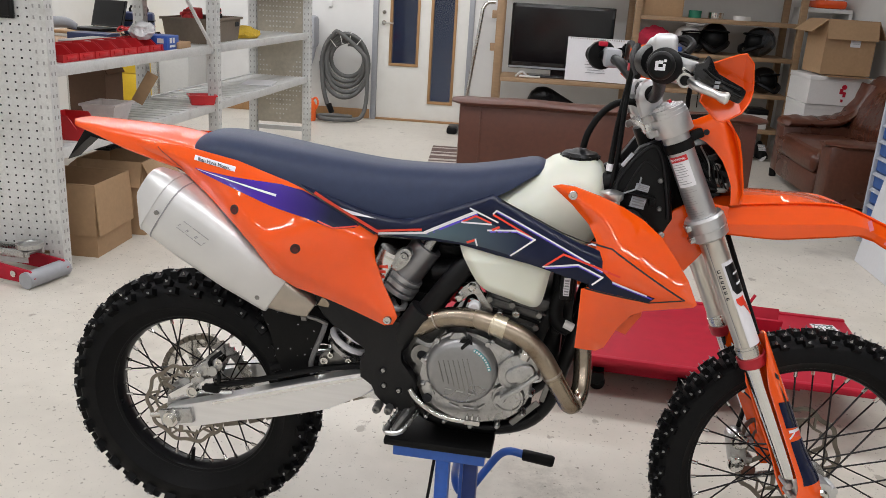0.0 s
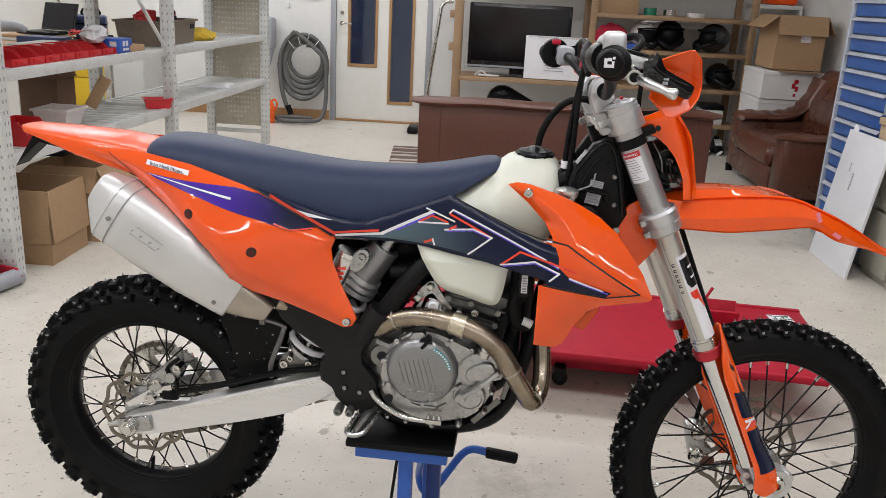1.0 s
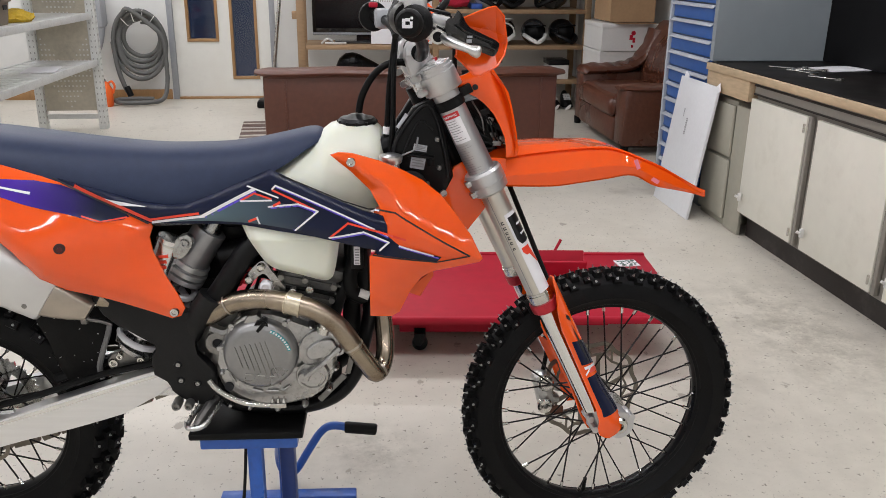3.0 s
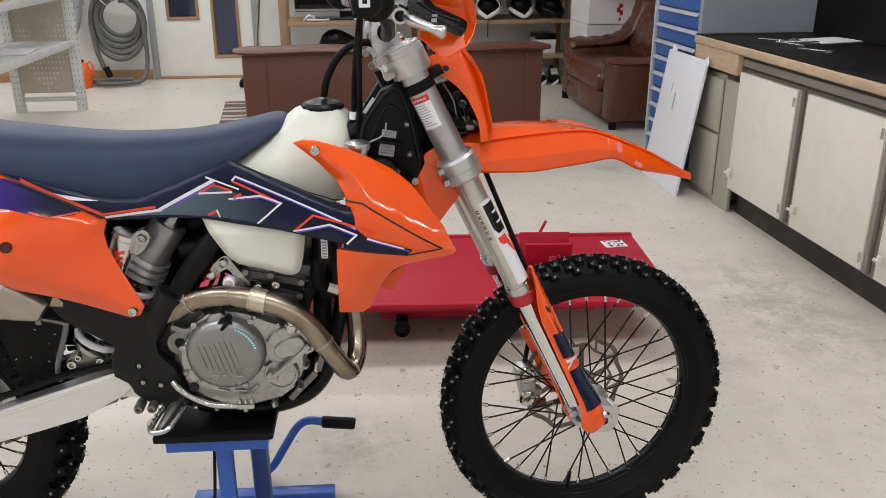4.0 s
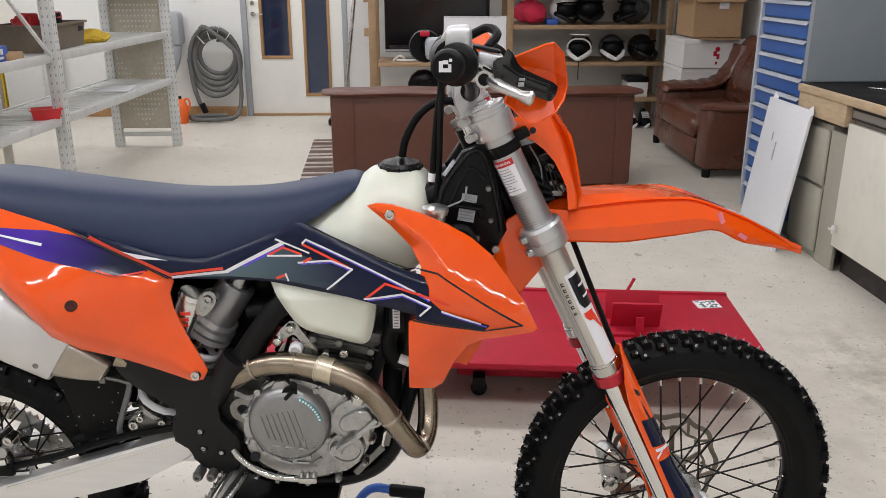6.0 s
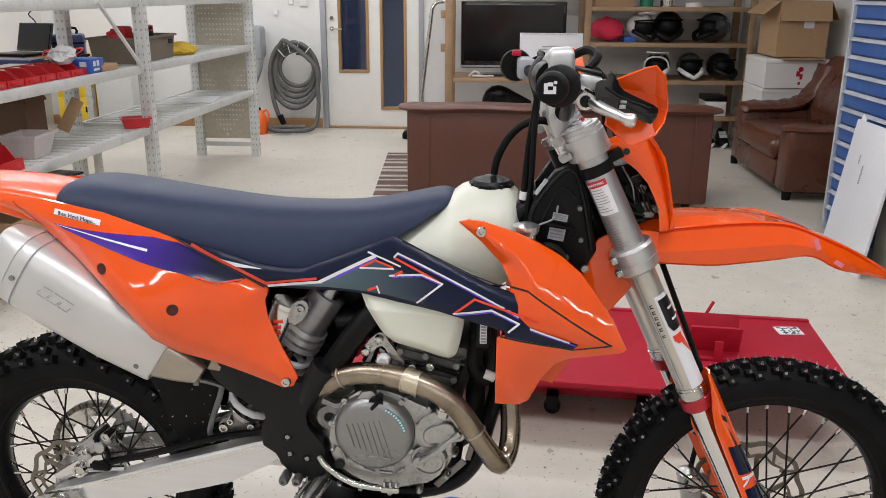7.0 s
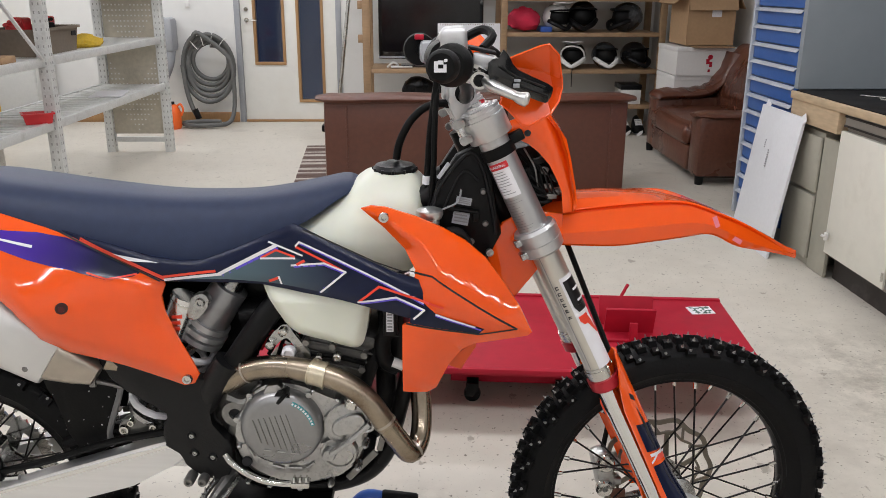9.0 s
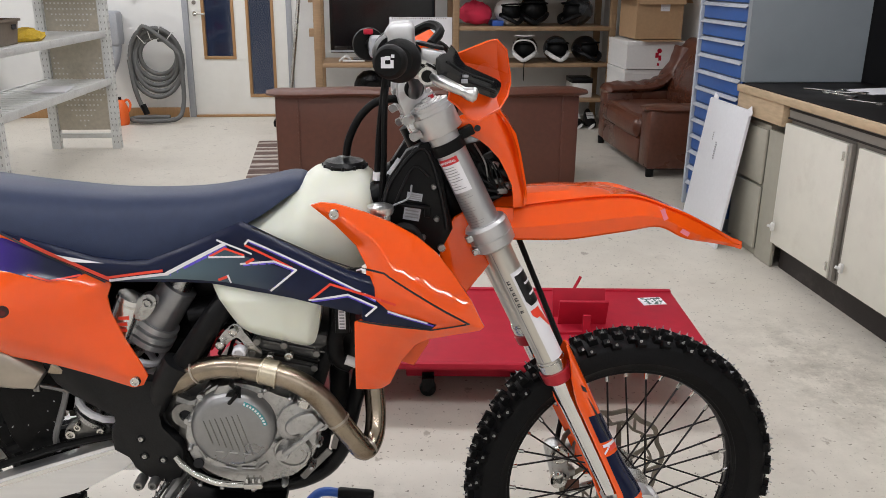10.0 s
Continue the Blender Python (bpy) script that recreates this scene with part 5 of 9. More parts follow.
box(bm, (0, 0.16, 0.115), (0.29, 0.012, 0.20), 0.004, Matrix.Rotation(radians(-18), 4, "X"))
s = part("lid", bm, GLOSS_BLACK, lap)
bm = bmesh.new()
box(bm, (0, 0.151, 0.12), (0.265, 0.003, 0.175), 0, Matrix.Rotation(radians(-18), 4, "X"))
part("screen", bm, SCREEN, s)
for k, (m, lab) in enumerate(((WHITE_BOX, "pale book lying under a laptop"), (CARD, "brown book lying under a laptop"))):
    bm = bmesh.new()
    box(bm, (-3.07 + 0.02 * k, 5.88, 0.971 + 0.022 * k), (0.42 - 0.03 * k, 0.3, 0.020), 0.004, Matrix.Rotation(radians(-14 + 5 * k), 4, "Z"))
    single("book", bm, m, lab, "book")
shelf_box("carton", (-2.86, 5.28, 0.965), (-2.58, 5.46, 1.03), NAVY_BOX, "flat navy carton with white print on the table")
case = thing("tool_case", (-2.86, 6.35, 0.965), "dark navy tool case with a handle on the table", "case", turn=20)
bm = bmesh.new()
span(bm, (-0.11, -0.09, 0), (0.11, 0.09, 0.17), 0.02)
part("body", bm, NAVY_BOX, case)
bm = bmesh.new()
span(bm, (-0.115, -0.094, 0.10), (0.115, 0.094, 0.115), 0.004)
part("lid_seam", bm, BLACK_PL, case)
bm = bmesh.new()
tube(bm, [(-0.06, 0, 0.165), (-0.055, 0, 0.21), (0.055, 0, 0.21), (0.06, 0, 0.165)], 0.01, 8, 2)
part("handle", bm, BLACK_PL, case)
rng = random.Random(31)
for k in range(5):
    bm = bmesh.new()
    x, y = -2.70 + 0.03 * k, 5.72 + 0.05 * k
    tube(bm, [(x + rng.uniform(-0.09, 0.09), y + rng.uniform(-0.1, 0.1), 0.972 + rng.uniform(0.0, 0.09)) for _ in range(6)], 0.006, 6)
    single("cable", bm, RED_BIN if k % 2 else BLACK_RB, "loose cable heaped on the table", "cable", "cables on the table")
bm = bmesh.new()
tube(bm, [(-3.22, 5.25, 0.965), (-3.2, 5.26, 1.03), (-3.05, 5.3, 1.075), (-2.9, 5.34, 1.085), (-2.83, 5.36, 1.06)], [0.03, 0.035, 0.04, 0.035, 0.02], 10)
single("hand_tool", bm, GREY_PL, "dark grey hand-held power tool lying on the table", "tool")
bm = bmesh.new()
tube(bm, [(-3.15, 6.2, 0.97), (-3.2, 6.3, 1.1), (-3.12, 6.4, 1.2), (-3.22, 6.5, 1.27), (-3.15, 6.55, 1.33), (-3.25, 6.6, 1.30)], 0.005, 6)
single("cable", bm, BLACK_RB, "thin black cable hanging over the table", "cable")
for cx, m, lab in ((-4.06, YELLOW, "yellow painted steel drawer cabinet against the back wall"), (-3.64, surf("pale_grey_steel", (0.55, 0.55, 0.53), 0.5, var=0.05), "pale grey steel cabinet against the back wall")):
    cab = thing("low_cabinet", (cx, 8.98, 0), lab, "cabinet")
    bm = bmesh.new()
    span(bm, (-0.2, -0.24, 0), (0.2, 0.24, 0.78), 0.006)
    part("body", bm, m, cab)
    for z0, z1 in ((0.03, 0.37), (0.38, 0.75)) if m is YELLOW else ((0.03, 0.75),):
        bm = bmesh.new()
        span(bm, (-0.19, -0.256, z0), (0.19, -0.242, z1), 0.004)
        d = part("drawer_front", bm, m, cab)
        if m is not YELLOW:
            continue
        bm = bmesh.new()
        span(bm, (0.10, -0.275, z1 - 0.16), (0.125, -0.257, z1 - 0.10), 0.003)
        part("handle", bm, BLACK_PL, d)

jack = thing("trolley_jack", (-2.16, 3.5, 0), "red trolley jack on the floor beside the rack", "jack", turn=-15)
bm = bmesh.new()
for y in (-0.1, 0.1):
    plate(bm, [(-0.4, 0.02), (0.13, 0.02), (0.17, 0.05), (0.14, 0.085), (-0.15, 0.10), (-0.4, 0.13)], y - 0.006, y + 0.006, 0.002)
part("frame", bm, RED_LIFT, jack)
for x, r in ((0.13, 0.04), (-0.36, 0.035)):
    bm = bmesh.new()
    rod(bm, (x, -0.12, r), (x, 0.12, r), r, n=20)
    part("wheel", bm, GREY_PL if x > 0 else BLACK_RB, jack)
bm = bmesh.new()
for y in (-0.045, 0.045):
    plate(bm, [(-0.36, 0.09), (-0.36, 0.12), (0.02, 0.155), (0.08, 0.15), (0.08, 0.125), (0.0, 0.115)], y - 0.008, y + 0.008, 0.003)
rod(bm, (0.05, -0.06, 0.14), (0.05, 0.06, 0.14), 0.016, n=14)
part("arm", bm, CAST, jack, "bare metal lifting arm")
bm = bmesh.new()
lathe(bm, [(0, 0.15), (0.05, 0.15), (0.062, 0.16), (0.062, 0.18), (0.05, 0.18), (0.046, 0.17), (0, 0.168)], (0.045, 0, 0), 20, "z")
part("saddle", bm, CAST, jack, "round metal saddle")
for y in (-0.11, 0.11):
    bm = bmesh.new()
    knob(bm, (0.05, y, 0.06), 0.016, 0.012, 14)
    part("axle_bolt", bm, STEEL, jack)
# unseen fittings over every lamp, the three added ones too
for tx, ty in TUBES:
    f = thing("ceiling_light", (tx, ty, CEILING), "white fluorescent tube fitting on the unseen ceiling", "ceiling light", "ceiling lights")
    bm = bmesh.new()
    span(bm, (-0.76, -0.10, -0.06), (0.76, 0.10, 0), 0.006)
    part("housing", bm, LAMP_WHITE, f)
    for y in (-0.045, 0.045):
        bm = bmesh.new()
        rod(bm, (-0.73, y, -0.085), (0.73, y, -0.085), 0.013, n=10)
        part("lamp_tube", bm, GLOW, f)

# ---- the motorcycle ----
# local frame: x ahead from the rear axle, y to the bike's left, z up from the floor; its right side faces the camera
bike = thing("motorcycle", (-0.632, 1.813, 0), "orange and navy enduro motorcycle with studded tyres, on a blue stand", "motorcycle", turn=-3.5)
RA, FA = Vector((0, 0, 0.405)), Vector((1.480, 0, 0.408))
RAKE = Vector((-math.sin(radians(26)), 0, math.cos(radians(26))))
HEAD = Vector((1.085, 0, 1.1))
STEER = Matrix.Translation(HEAD) @ Matrix.Rotation(radians(8), 4, RAKE) @ Matrix.Translation(-HEAD)
HALF = [(-0.25, 1.08, 0.07), (-0.1, 1.05, 0.09), (0.05, 1.06, 0.11), (0.04, 0.99, 0.14), (0.178, 0.95, 0.175), (0.2, 1.03, 0.13), (0.319, 0.879, 0.19), (0.25, 0.76, 0.185), (0.4, 0.96, 0.14)]
HALF += [(0.45, 0.75, 0.175), (0.519, 0.727, 0.16), (0.47, 0.9, 0.14), (0.6, 0.92, 0.13), (0.6, 0.97, 0.115), (0.75, 0.99, 0.125), (0.7, 0.9, 0.14), (0.85, 0.95, 0.16), (0.85, 0.87, 0.17)]
HALF += [(0.95, 0.9, 0.21), (0.893, 1.046, 0.15), (0.95, 1.0, 0.19), (1.02, 0.95, 0.24), (1.1, 0.87, 0.285), (1.17, 0.85, 0.29), (0.95, 0.75, 0.21), (1.0, 0.8, 0.24)]


def wide(x, z):
    """Half the width of the bodywork at a place of its side view."""
    a = b = 0.0
    for cx, cz, w in HALF:
        k = math.exp(-((x - cx) ** 2 + (z - cz) ** 2) / 0.01445) + 1e-9
        a, b = a + k * w, b + k
    return a / b


def rolled(outline, base, drop, reach, keep=lambda x, z: True):
    """The half-width of a panel whose rims bend inwards by drop over the last reach metres."""
    p = np.array(outline)
    d = np.roll(p, -1, 0) - p
    mid = p + d / 2
    use = [i for i in range(len(p)) if keep(*mid[i])]
    p, d = p[use], d[use]

    def f(x, z):
        q = np.array((x, z)) - p
        t = np.clip((q * d).sum(1) / ((d * d).sum(1) + 1e-12), 0, 1)
        away = math.sqrt((((q - d * t[:, None]) ** 2).sum(1)).min())
        return base(x, z) - drop * max(0.0, 1 - away / reach) ** 2

    return f


def turned(name, bm, m, parent, label=""):
    """A part of the steered front end."""
    return part(name, moved(bm, STEER), m, parent, label)


def tyre_profile(R, w, bead, bw):
    pts = [(bead, -bw)]
    for a in np.linspace(-1.25, 1.25, 15):
        pts.append((R - 0.012 - (w * 0.62) * (1 - math.cos(a)), w * math.sin(a) / math.sin(1.25)))
    pts.append((bead, bw))
    mid = (bead + R) / 2
    pts.insert(1, (mid - 0.02, -w * 1.04))
    pts.insert(-1, (mid - 0.02, w * 1.04))
    pts += [(bead - 0.008, bw * 0.9), (bead - 0.008, -bw * 0.9)]
    return pts


def block(bm, c, ex, ey, ez, s, top=0.8):
    """A tapered tread block standing on c along ez."""
    v = []
    for k, h in ((1.0, -0.006), (top, s[2])):
        for i, j in ((-1, -1), (1, -1), (1, 1), (-1, 1)):
            v.append(bm.verts.new(c + ex * (i * k * s[0] / 2) + ey * (j * k * s[1] / 2) + ez * h))
    for f in ((3, 2, 1, 0), (4, 5, 6, 7), (0, 1, 5, 4), (1, 2, 6, 5), (2, 3, 7, 6), (3, 0, 4, 7)):
        bm.faces.new([v[i] for i in f])


def wheel(name, C, R, w, rim_r, bead, n, rows, hub_r, hub_w, mat, label):
    """Rim with tyre, tread blocks, studs, hub, spokes and nipples under it."""
    C = Vector(C)
    place = STEER if mat else Matrix()
    put = lambda nm, bm, m, par, lab="": part(nm, moved(bm, place), m, par, lab)
    bm = bmesh.new()
    bw = w * 0.52
    lathe(bm, [(rim_r, -0.006), (rim_r, 0.006), (rim_r + 0.008, bw * 0.8), (bead - 0.001, bw), (bead + 0.008, bw), (bead + 0.008, bw - 0.004), (bead - 0.006, bw - 0.006), (rim_r + 0.012, 0), (bead - 0.006, -bw + 0.006), (bead + 0.008, -bw + 0.004), (bead + 0.008, -bw), (bead - 0.001, -bw), (rim_r + 0.008, -bw * 0.8)], C, 72)
    rim = put(name, bm, RIM, bike, label)
    bm = bmesh.new()
    lathe(bm, tyre_profile(R, w, bead, bw), C, 96)
    tyre = put("tyre", bm, TYRE, rim, "black off-road tyre")
    bm, studs = bmesh.new(), bmesh.new()
    rng = random.Random(int(R * 1000))
    for i in range(n):
        for y, s, ph in rows[i % len(rows)]:
            a = 2 * math.pi * (i + ph) / n
            t = math.asin(max(-1, min(1, y / w * math.sin(1.25))))
            r = R - 0.012 - (w * 0.62) * (1 - math.cos(t))
            rad = Vector((math.cos(a), 0, math.sin(a)))
            tan = Vector((-math.sin(a), 0, math.cos(a)))
            out = (rad * math.cos(t * 0.9) + Vector((0, math.sin(t * 0.9), 0))).normalized()
            side = tan.cross(out)
            c = C + rad * r + Vector((0, y, 0))
            block(bm, c, tan, side, out, s)
            q = c + out * s[2] + tan * rng.uniform(-0.003, 0.003) + side * rng.uniform(-0.004, 0.004)
            rod(studs, q - out * 0.001, q + out * 0.0012, 0.0034, 0.003, 6)
            rod(studs, q + out * 0.0014, q + out * 0.0072, 0.0021, 0.0009, 5)
    tagged(put("tread", bm, TYRE, tyre, "square rubber tread blocks"), kind="stuff")
    tagged(put("stud", studs, STUD, tyre, "small steel ice studs"), kind="stuff")
    bm = bmesh.new()
    h = hub_w
    lathe(bm, [(0.012, -h), (hub_r * 0.55, -h), (hub_r, -h * 0.82), (hub_r, -h * 0.62), (hub_r * 0.55, -h * 0.4), (hub_r * 0.5, 0), (hub_r * 0.55, h * 0.4), (hub_r, h * 0.62), (hub_r, h * 0.82), (hub_r * 0.55, h), (0.012, h)], C, 36)
    put("hub", bm, CAST, rim, "machined aluminium hub")
    # spokes: one mesh for all, laid from flange to rim
    L = None
    spoke_me = nip_me = None
    for i in range(36):
        side = 1 if i % 2 else -1
        lean = 1 if (i // 2) % 2 else -1
        a1 = 2 * math.pi * i / 36
        a0 = a1 + lean * radians(62)
        p = C + Vector((hub_r * 0.9 * math.cos(a0), side * h * 0.74, hub_r * 0.9 * math.sin(a0)))
        q = C + Vector((rim_r * math.cos(a1), side * 0.004, rim_r * math.sin(a1)))
        d = (q - p)
        if spoke_me is None:
            L = d.length
            sb = bmesh.new()
            rod(sb, (0, 0, 0), (0, 0, L), 0.0021, n=6)
            first = finish("spoke", sb, SPOKE, rim)
            spoke_me = first.data
            nb = bmesh.new()
            rod(nb, (0, 0, L - 0.014), (0, 0, L + 0.004), 0.0042, n=7)
            nip = finish("nipple", nb, STEEL, rim)
            nip_me = nip.data
        else:
            first, nip = new("spoke", spoke_me), new("nipple", nip_me)
            first.parent = nip.parent = rim
        m = place @ Matrix.Translation(p) @ d.to_track_quat("Z", "Y").to_matrix().to_4x4()
        first.matrix_local = m
        nip.matrix_local = m
    bm = bmesh.new()
    rod(bm, C + Vector((rim_r * math.cos(4.6), 0, rim_r * math.sin(4.6))), C + Vector(((rim_r - 0.035) * math.cos(4.6), 0, (rim_r - 0.035) * math.sin(4.6))), 0.005)
    put("valve", bm, BLACK_RB, rim)
    return rim


def wave_disc(C, y, R, rim, place, lobes=10):
    """A wavy brake disc: braking band, inner ring, slanted struts and arms."""
    C = Vector(C)
    n = lobes * 12
    put = lambda nm, bm, lab="": part(nm, moved(bm, place), DISC, rim, lab)

    def ring(r0, r1, amp):
        rings = []
        for i in range(n):
            a = 2 * math.pi * i / n
            k = amp * math.cos(lobes * a)
            ca, sa = math.cos(a), math.sin(a)
            rings.append([C + Vector((r * ca, yy, r * sa)) for r, yy in ((r0 + k, y - 0.0018), (r1 + k, y - 0.0018), (r1 + k, y + 0.0018), (r0 + k, y + 0.0018))])
        return loft(bmesh.new(), rings, False, True)

    def bar(r0, a0, r1, a1, w, top):
        p, q = C + Vector((r0 * math.cos(a0), y, r0 * math.sin(a0))), C + Vector((r1 * math.cos(a1), y, r1 * math.sin(a1)))
        d = (q - p).normalized()
        bm = bmesh.new()
        block(bm, p, Vector((0, 1, 0)), d.cross(Vector((0, 1, 0))), d, (0.0035, w, (q - p).length), top)
        return bm

    put("brake_disc", ring(R * 0.915, R, R * 0.035), "wavy steel brake disc")
    put("disc_ring", ring(R * 0.72, R * 0.765, R * 0.03))
    for i in range(lobes * 2):
        a = 2 * math.pi * i / (2 * lobes)
        put("disc_strut", bar(R * 0.75, a, R * 0.94, a + 2 * math.pi * 0.45 * (1 if i % 2 else -1) / (2 * lobes), 0.0055, 1.0))
    for i in range(6):
        a = 2 * math.pi * (i + 0.3) / 6
        put("disc_arm", bar(R * 0.36, a - 0.25, R * 0.73, a, 0.013, 0.75))


f_rows = [[(-0.012, (0.021, 0.017, 0.013), 0), (0.012, (0.021, 0.017, 0.013), 0), (-0.035, (0.022, 0.014, 0.012), 0.5), (0.035, (0.022, 0.014, 0.012), 0.5)], [(0.0, (0.018, 0.02, 0.012), 0.0), (-0.026, (0.018, 0.014, 0.012), 0.1), (0.026, (0.018, 0.014, 0.012), 0.1)]]
r_rows = [[(-0.02, (0.026, 0.026, 0.017), 0), (0.02, (0.026, 0.026, 0.017), 0), (-0.054, (0.028, 0.02, 0.015), 0.5), (0.054, (0.028, 0.02, 0.015), 0.5)], [(0.0, (0.022, 0.03, 0.016), 0.0), (-0.04, (0.022, 0.02, 0.015), 0.05), (0.04, (0.022, 0.02, 0.015), 0.05)]]
rear = wheel("rear_wheel", RA, 0.325, 0.056, 0.204, 0.219, 62, r_rows, 0.06, 0.062, False, "rear wheel with black rim, black spokes and studded tyre")
front = wheel("front_wheel", FA, 0.342, 0.041, 0.247, 0.259, 76, f_rows, 0.046, 0.058, True, "front wheel with black rim, black spokes and studded tyre")
wave_disc(RA, -0.07, 0.106, rear, Matrix())
wave_disc(FA, 0.068, 0.128, front, STEER)
# sprocket and chain on the far side
bm = bmesh.new()
n = 48
rings = []
for i in range(2 * n):
    a = math.pi * i / n
    R = 0.123 + (0.005 if i % 2 else -0.003)
    rings.append([RA + Vector((r * math.cos(a), y, r * math.sin(a))) for r, y in ((0.096, 0.062), (R, 0.062), (R, 0.068), (0.096, 0.068))])
loft(bm, rings, False, True)
part("sprocket", bm, STEEL, rear, "bare steel chain sprocket")
for i in range(6):
    a = 2 * math.pi * i / 6
    d = Vector((math.cos(a), 0, math.sin(a)))
    bm = bmesh.new()
    block(bm, RA + d * 0.04 + Vector((0, 0.065, 0)), Vector((0, 1, 0)), d.cross(Vector((0, 1, 0))), d, (0.006, 0.04, 0.062), 0.75)
    part("sprocket_arm", bm, STEEL, rear)
bm = bmesh.new()
path = [RA + Vector((0.127 * math.cos(a), 0.065, 0.127 * math.sin(a))) for a in np.linspace(radians(80), radians(285), 26)] + [Vector((0.06 + 0.047 * k, 0.065, 0.283 + 0.018 * k)) for k in range(1, 10)] + [Vector((0.53 - 0.04 * k, 0.065, 0.565 - 0.0035 * k)) for k in range(12)]
for a, b in zip(path, path[1:]):
    d = b - a
    if d.length < 0.08:
        box(bm, (a + b) / 2, (d.length * 0.8, 0.016, 0.012), 0, d.to_track_quat("X", "Z").to_matrix().to_4x4())
tagged(part("chain", bm, DISC, bike, "oily steel drive chain"), kind="stuff")

# swingarm with axle blocks
arm_outline = smooth_outline([(-0.03, 0.412), (0.03, 0.433), (0.12, 0.462), (0.22, 0.497), (0.36, 0.543), (0.46, 0.574), (0.50, 0.575), (0.49, 0.535), (0.44, 0.505), (0.385, 0.474), (0.36, 0.464), (0.26, 0.434), (0.15, 0.406), (0.05, 0.378), (-0.02, 0.372)], 3)
for s in (-1, 1):
    bm = bmesh.new()
    plate(bm, arm_outline, s * 0.082, s * 0.118, 0.007, 3)
    sw = part("swingarm", bm, SWING, bike, "brushed aluminium swingarm")
    bm = bmesh.new()
    plate(bm, [(0.09, 0.449), (0.22, 0.491), (0.36, 0.537), (0.47, 0.571), (0.47, 0.562), (0.36, 0.527), (0.22, 0.481), (0.09, 0.441)], min(s * 0.116, s * 0.121), max(s * 0.116, s * 0.121), 0.0022, 2)
    part("arm_flange", bm, CHROME, sw, "polished upper edge")
    bm = bmesh.new()
    box(bm, (0.0, s * 0.122, 0.4), (0.085, 0.012, 0.04), 0.004, Matrix.Rotation(radians(-12), 4, "Y"))
    part("axle_block", bm, CAST, sw)
    bm = bmesh.new()
    rod(bm, (-0.008, s * 0.118, 0.398), (-0.008, s * 0.142, 0.398), 0.021, 0.019, 6 if s > 0 else 18)
    rod(bm, (-0.008, s * 0.142, 0.398), (-0.008, s * 0.152, 0.398), 0.012, n=12)
    part("axle_nut", bm, STEEL, sw)
    bm = bmesh.new()
    rod(bm, (-0.075, s * 0.108, 0.385), (-0.03, s * 0.108, 0.395), 0.006, n=6)
    part("chain_adjuster", bm, STEEL, sw)
bm = bmesh.new()
span(bm, (0.40, -0.085, 0.49), (0.50, 0.085, 0.555), 0.012)
part("swingarm_yoke", bm, ALU, bike)
bm = bmesh.new()
tube(bm, [(0.06, -0.1, 0.475), (0.2, -0.1, 0.513), (0.34, -0.1, 0.56), (0.48, -0.1, 0.59)], 0.008, 8)
part("brake_hose", bm, BLACK_RB, bike)
bm = bmesh.new()
tube(bm, [(0.22, -0.06, 0.53), (0.34, -0.06, 0.573), (0.48, -0.06, 0.592)], 0.012, 8)
part("chain_guard", bm, BLACK_PL, bike)
tilt = Matrix.Rotation(radians(-38), 4, "Y")
bm = bmesh.new()
box(bm, (0.068, -0.088, 0.527), (0.082, 0.04, 0.036), 0.009, tilt)
box(bm, (0.1, -0.098, 0.545), (0.03, 0.03, 0.03), 0.008, tilt)
box(bm, (0.05, -0.1, 0.497), (0.036, 0.022, 0.022), 0.005, tilt)
rod(bm, (0.092, -0.12, 0.53), (0.092, -0.09, 0.53), 0.013, n=14)
cal = part("rear_caliper", bm, CAST, bike, "cast rear brake caliper")
for x, z, r in ((0.039, 0.467, 0.0155), (0.11, 0.556, 0.009), (0.058, 0.515, 0.008), (0.03, 0.512, 0.007)):
    bm = bmesh.new()
    lathe(bm, [(0, -0.117), (r * 0.5, -0.117), (r * 0.6, -0.12), (r * 0.9, -0.12), (r, -0.112), (r, -0.09), (0, -0.09)], (x, 0, z), 14)
    part("caliper_bolt", bm, STEEL, cal)
bm = bmesh.new()
plate(bm, [(-0.02, 0.43), (0.03, 0.452), (0.055, 0.475), (0.09, 0.49), (0.088, 0.505), (0.045, 0.495), (0.015, 0.475), (-0.03, 0.445)], -0.105, -0.094, 0.003)
rod(bm, (0.05, -0.1, 0.463), (0.135, -0.1, 0.473), 0.006, n=8)
part("caliper_bracket", bm, ALU, cal)
bm = bmesh.new()
box(bm, (0.085, -0.1, 0.478), (0.04, 0.024, 0.022), 0.005)
tube(bm, [(0.1, -0.1, 0.49), (0.105, -0.11, 0.52), (0.085, -0.115, 0.55), (0.11, -0.1, 0.575)], 0.005, 8)
part("sensor_lead", bm, BLACK_RB, cal)
bm = bmesh.new()
lathe(bm, [(0.02, -0.078), (0.046, -0.078), (0.05, -0.07), (0.05, -0.06), (0.02, -0.06)], RA, 24)
for i in range(6):
    a = 2 * math.pi * i / 6
    knob(bm, RA + Vector((0.04 * math.cos(a), -0.08, 0.04 * math.sin(a))), 0.006, 0.008)
part("disc_carrier", bm, CAST, rear, "hub flange with disc bolts")

# seat
bm = bmesh.new()
xs = (0.040, 0.047, 0.072, 0.13, 0.22, 0.35, 0.48, 0.60, 0.675, 0.75, 0.80, 0.825, 0.838)
zt = (1.076, 1.089, 1.098, 1.099, 1.089, 1.073, 1.062, 1.063, 1.070, 1.085, 1.096, 1.094, 1.082)
zb = (1.056, 1.052, 1.047, 1.037, 1.006, 0.958, 0.930, 0.950, 0.984, 1.022, 1.055, 1.068, 1.074)
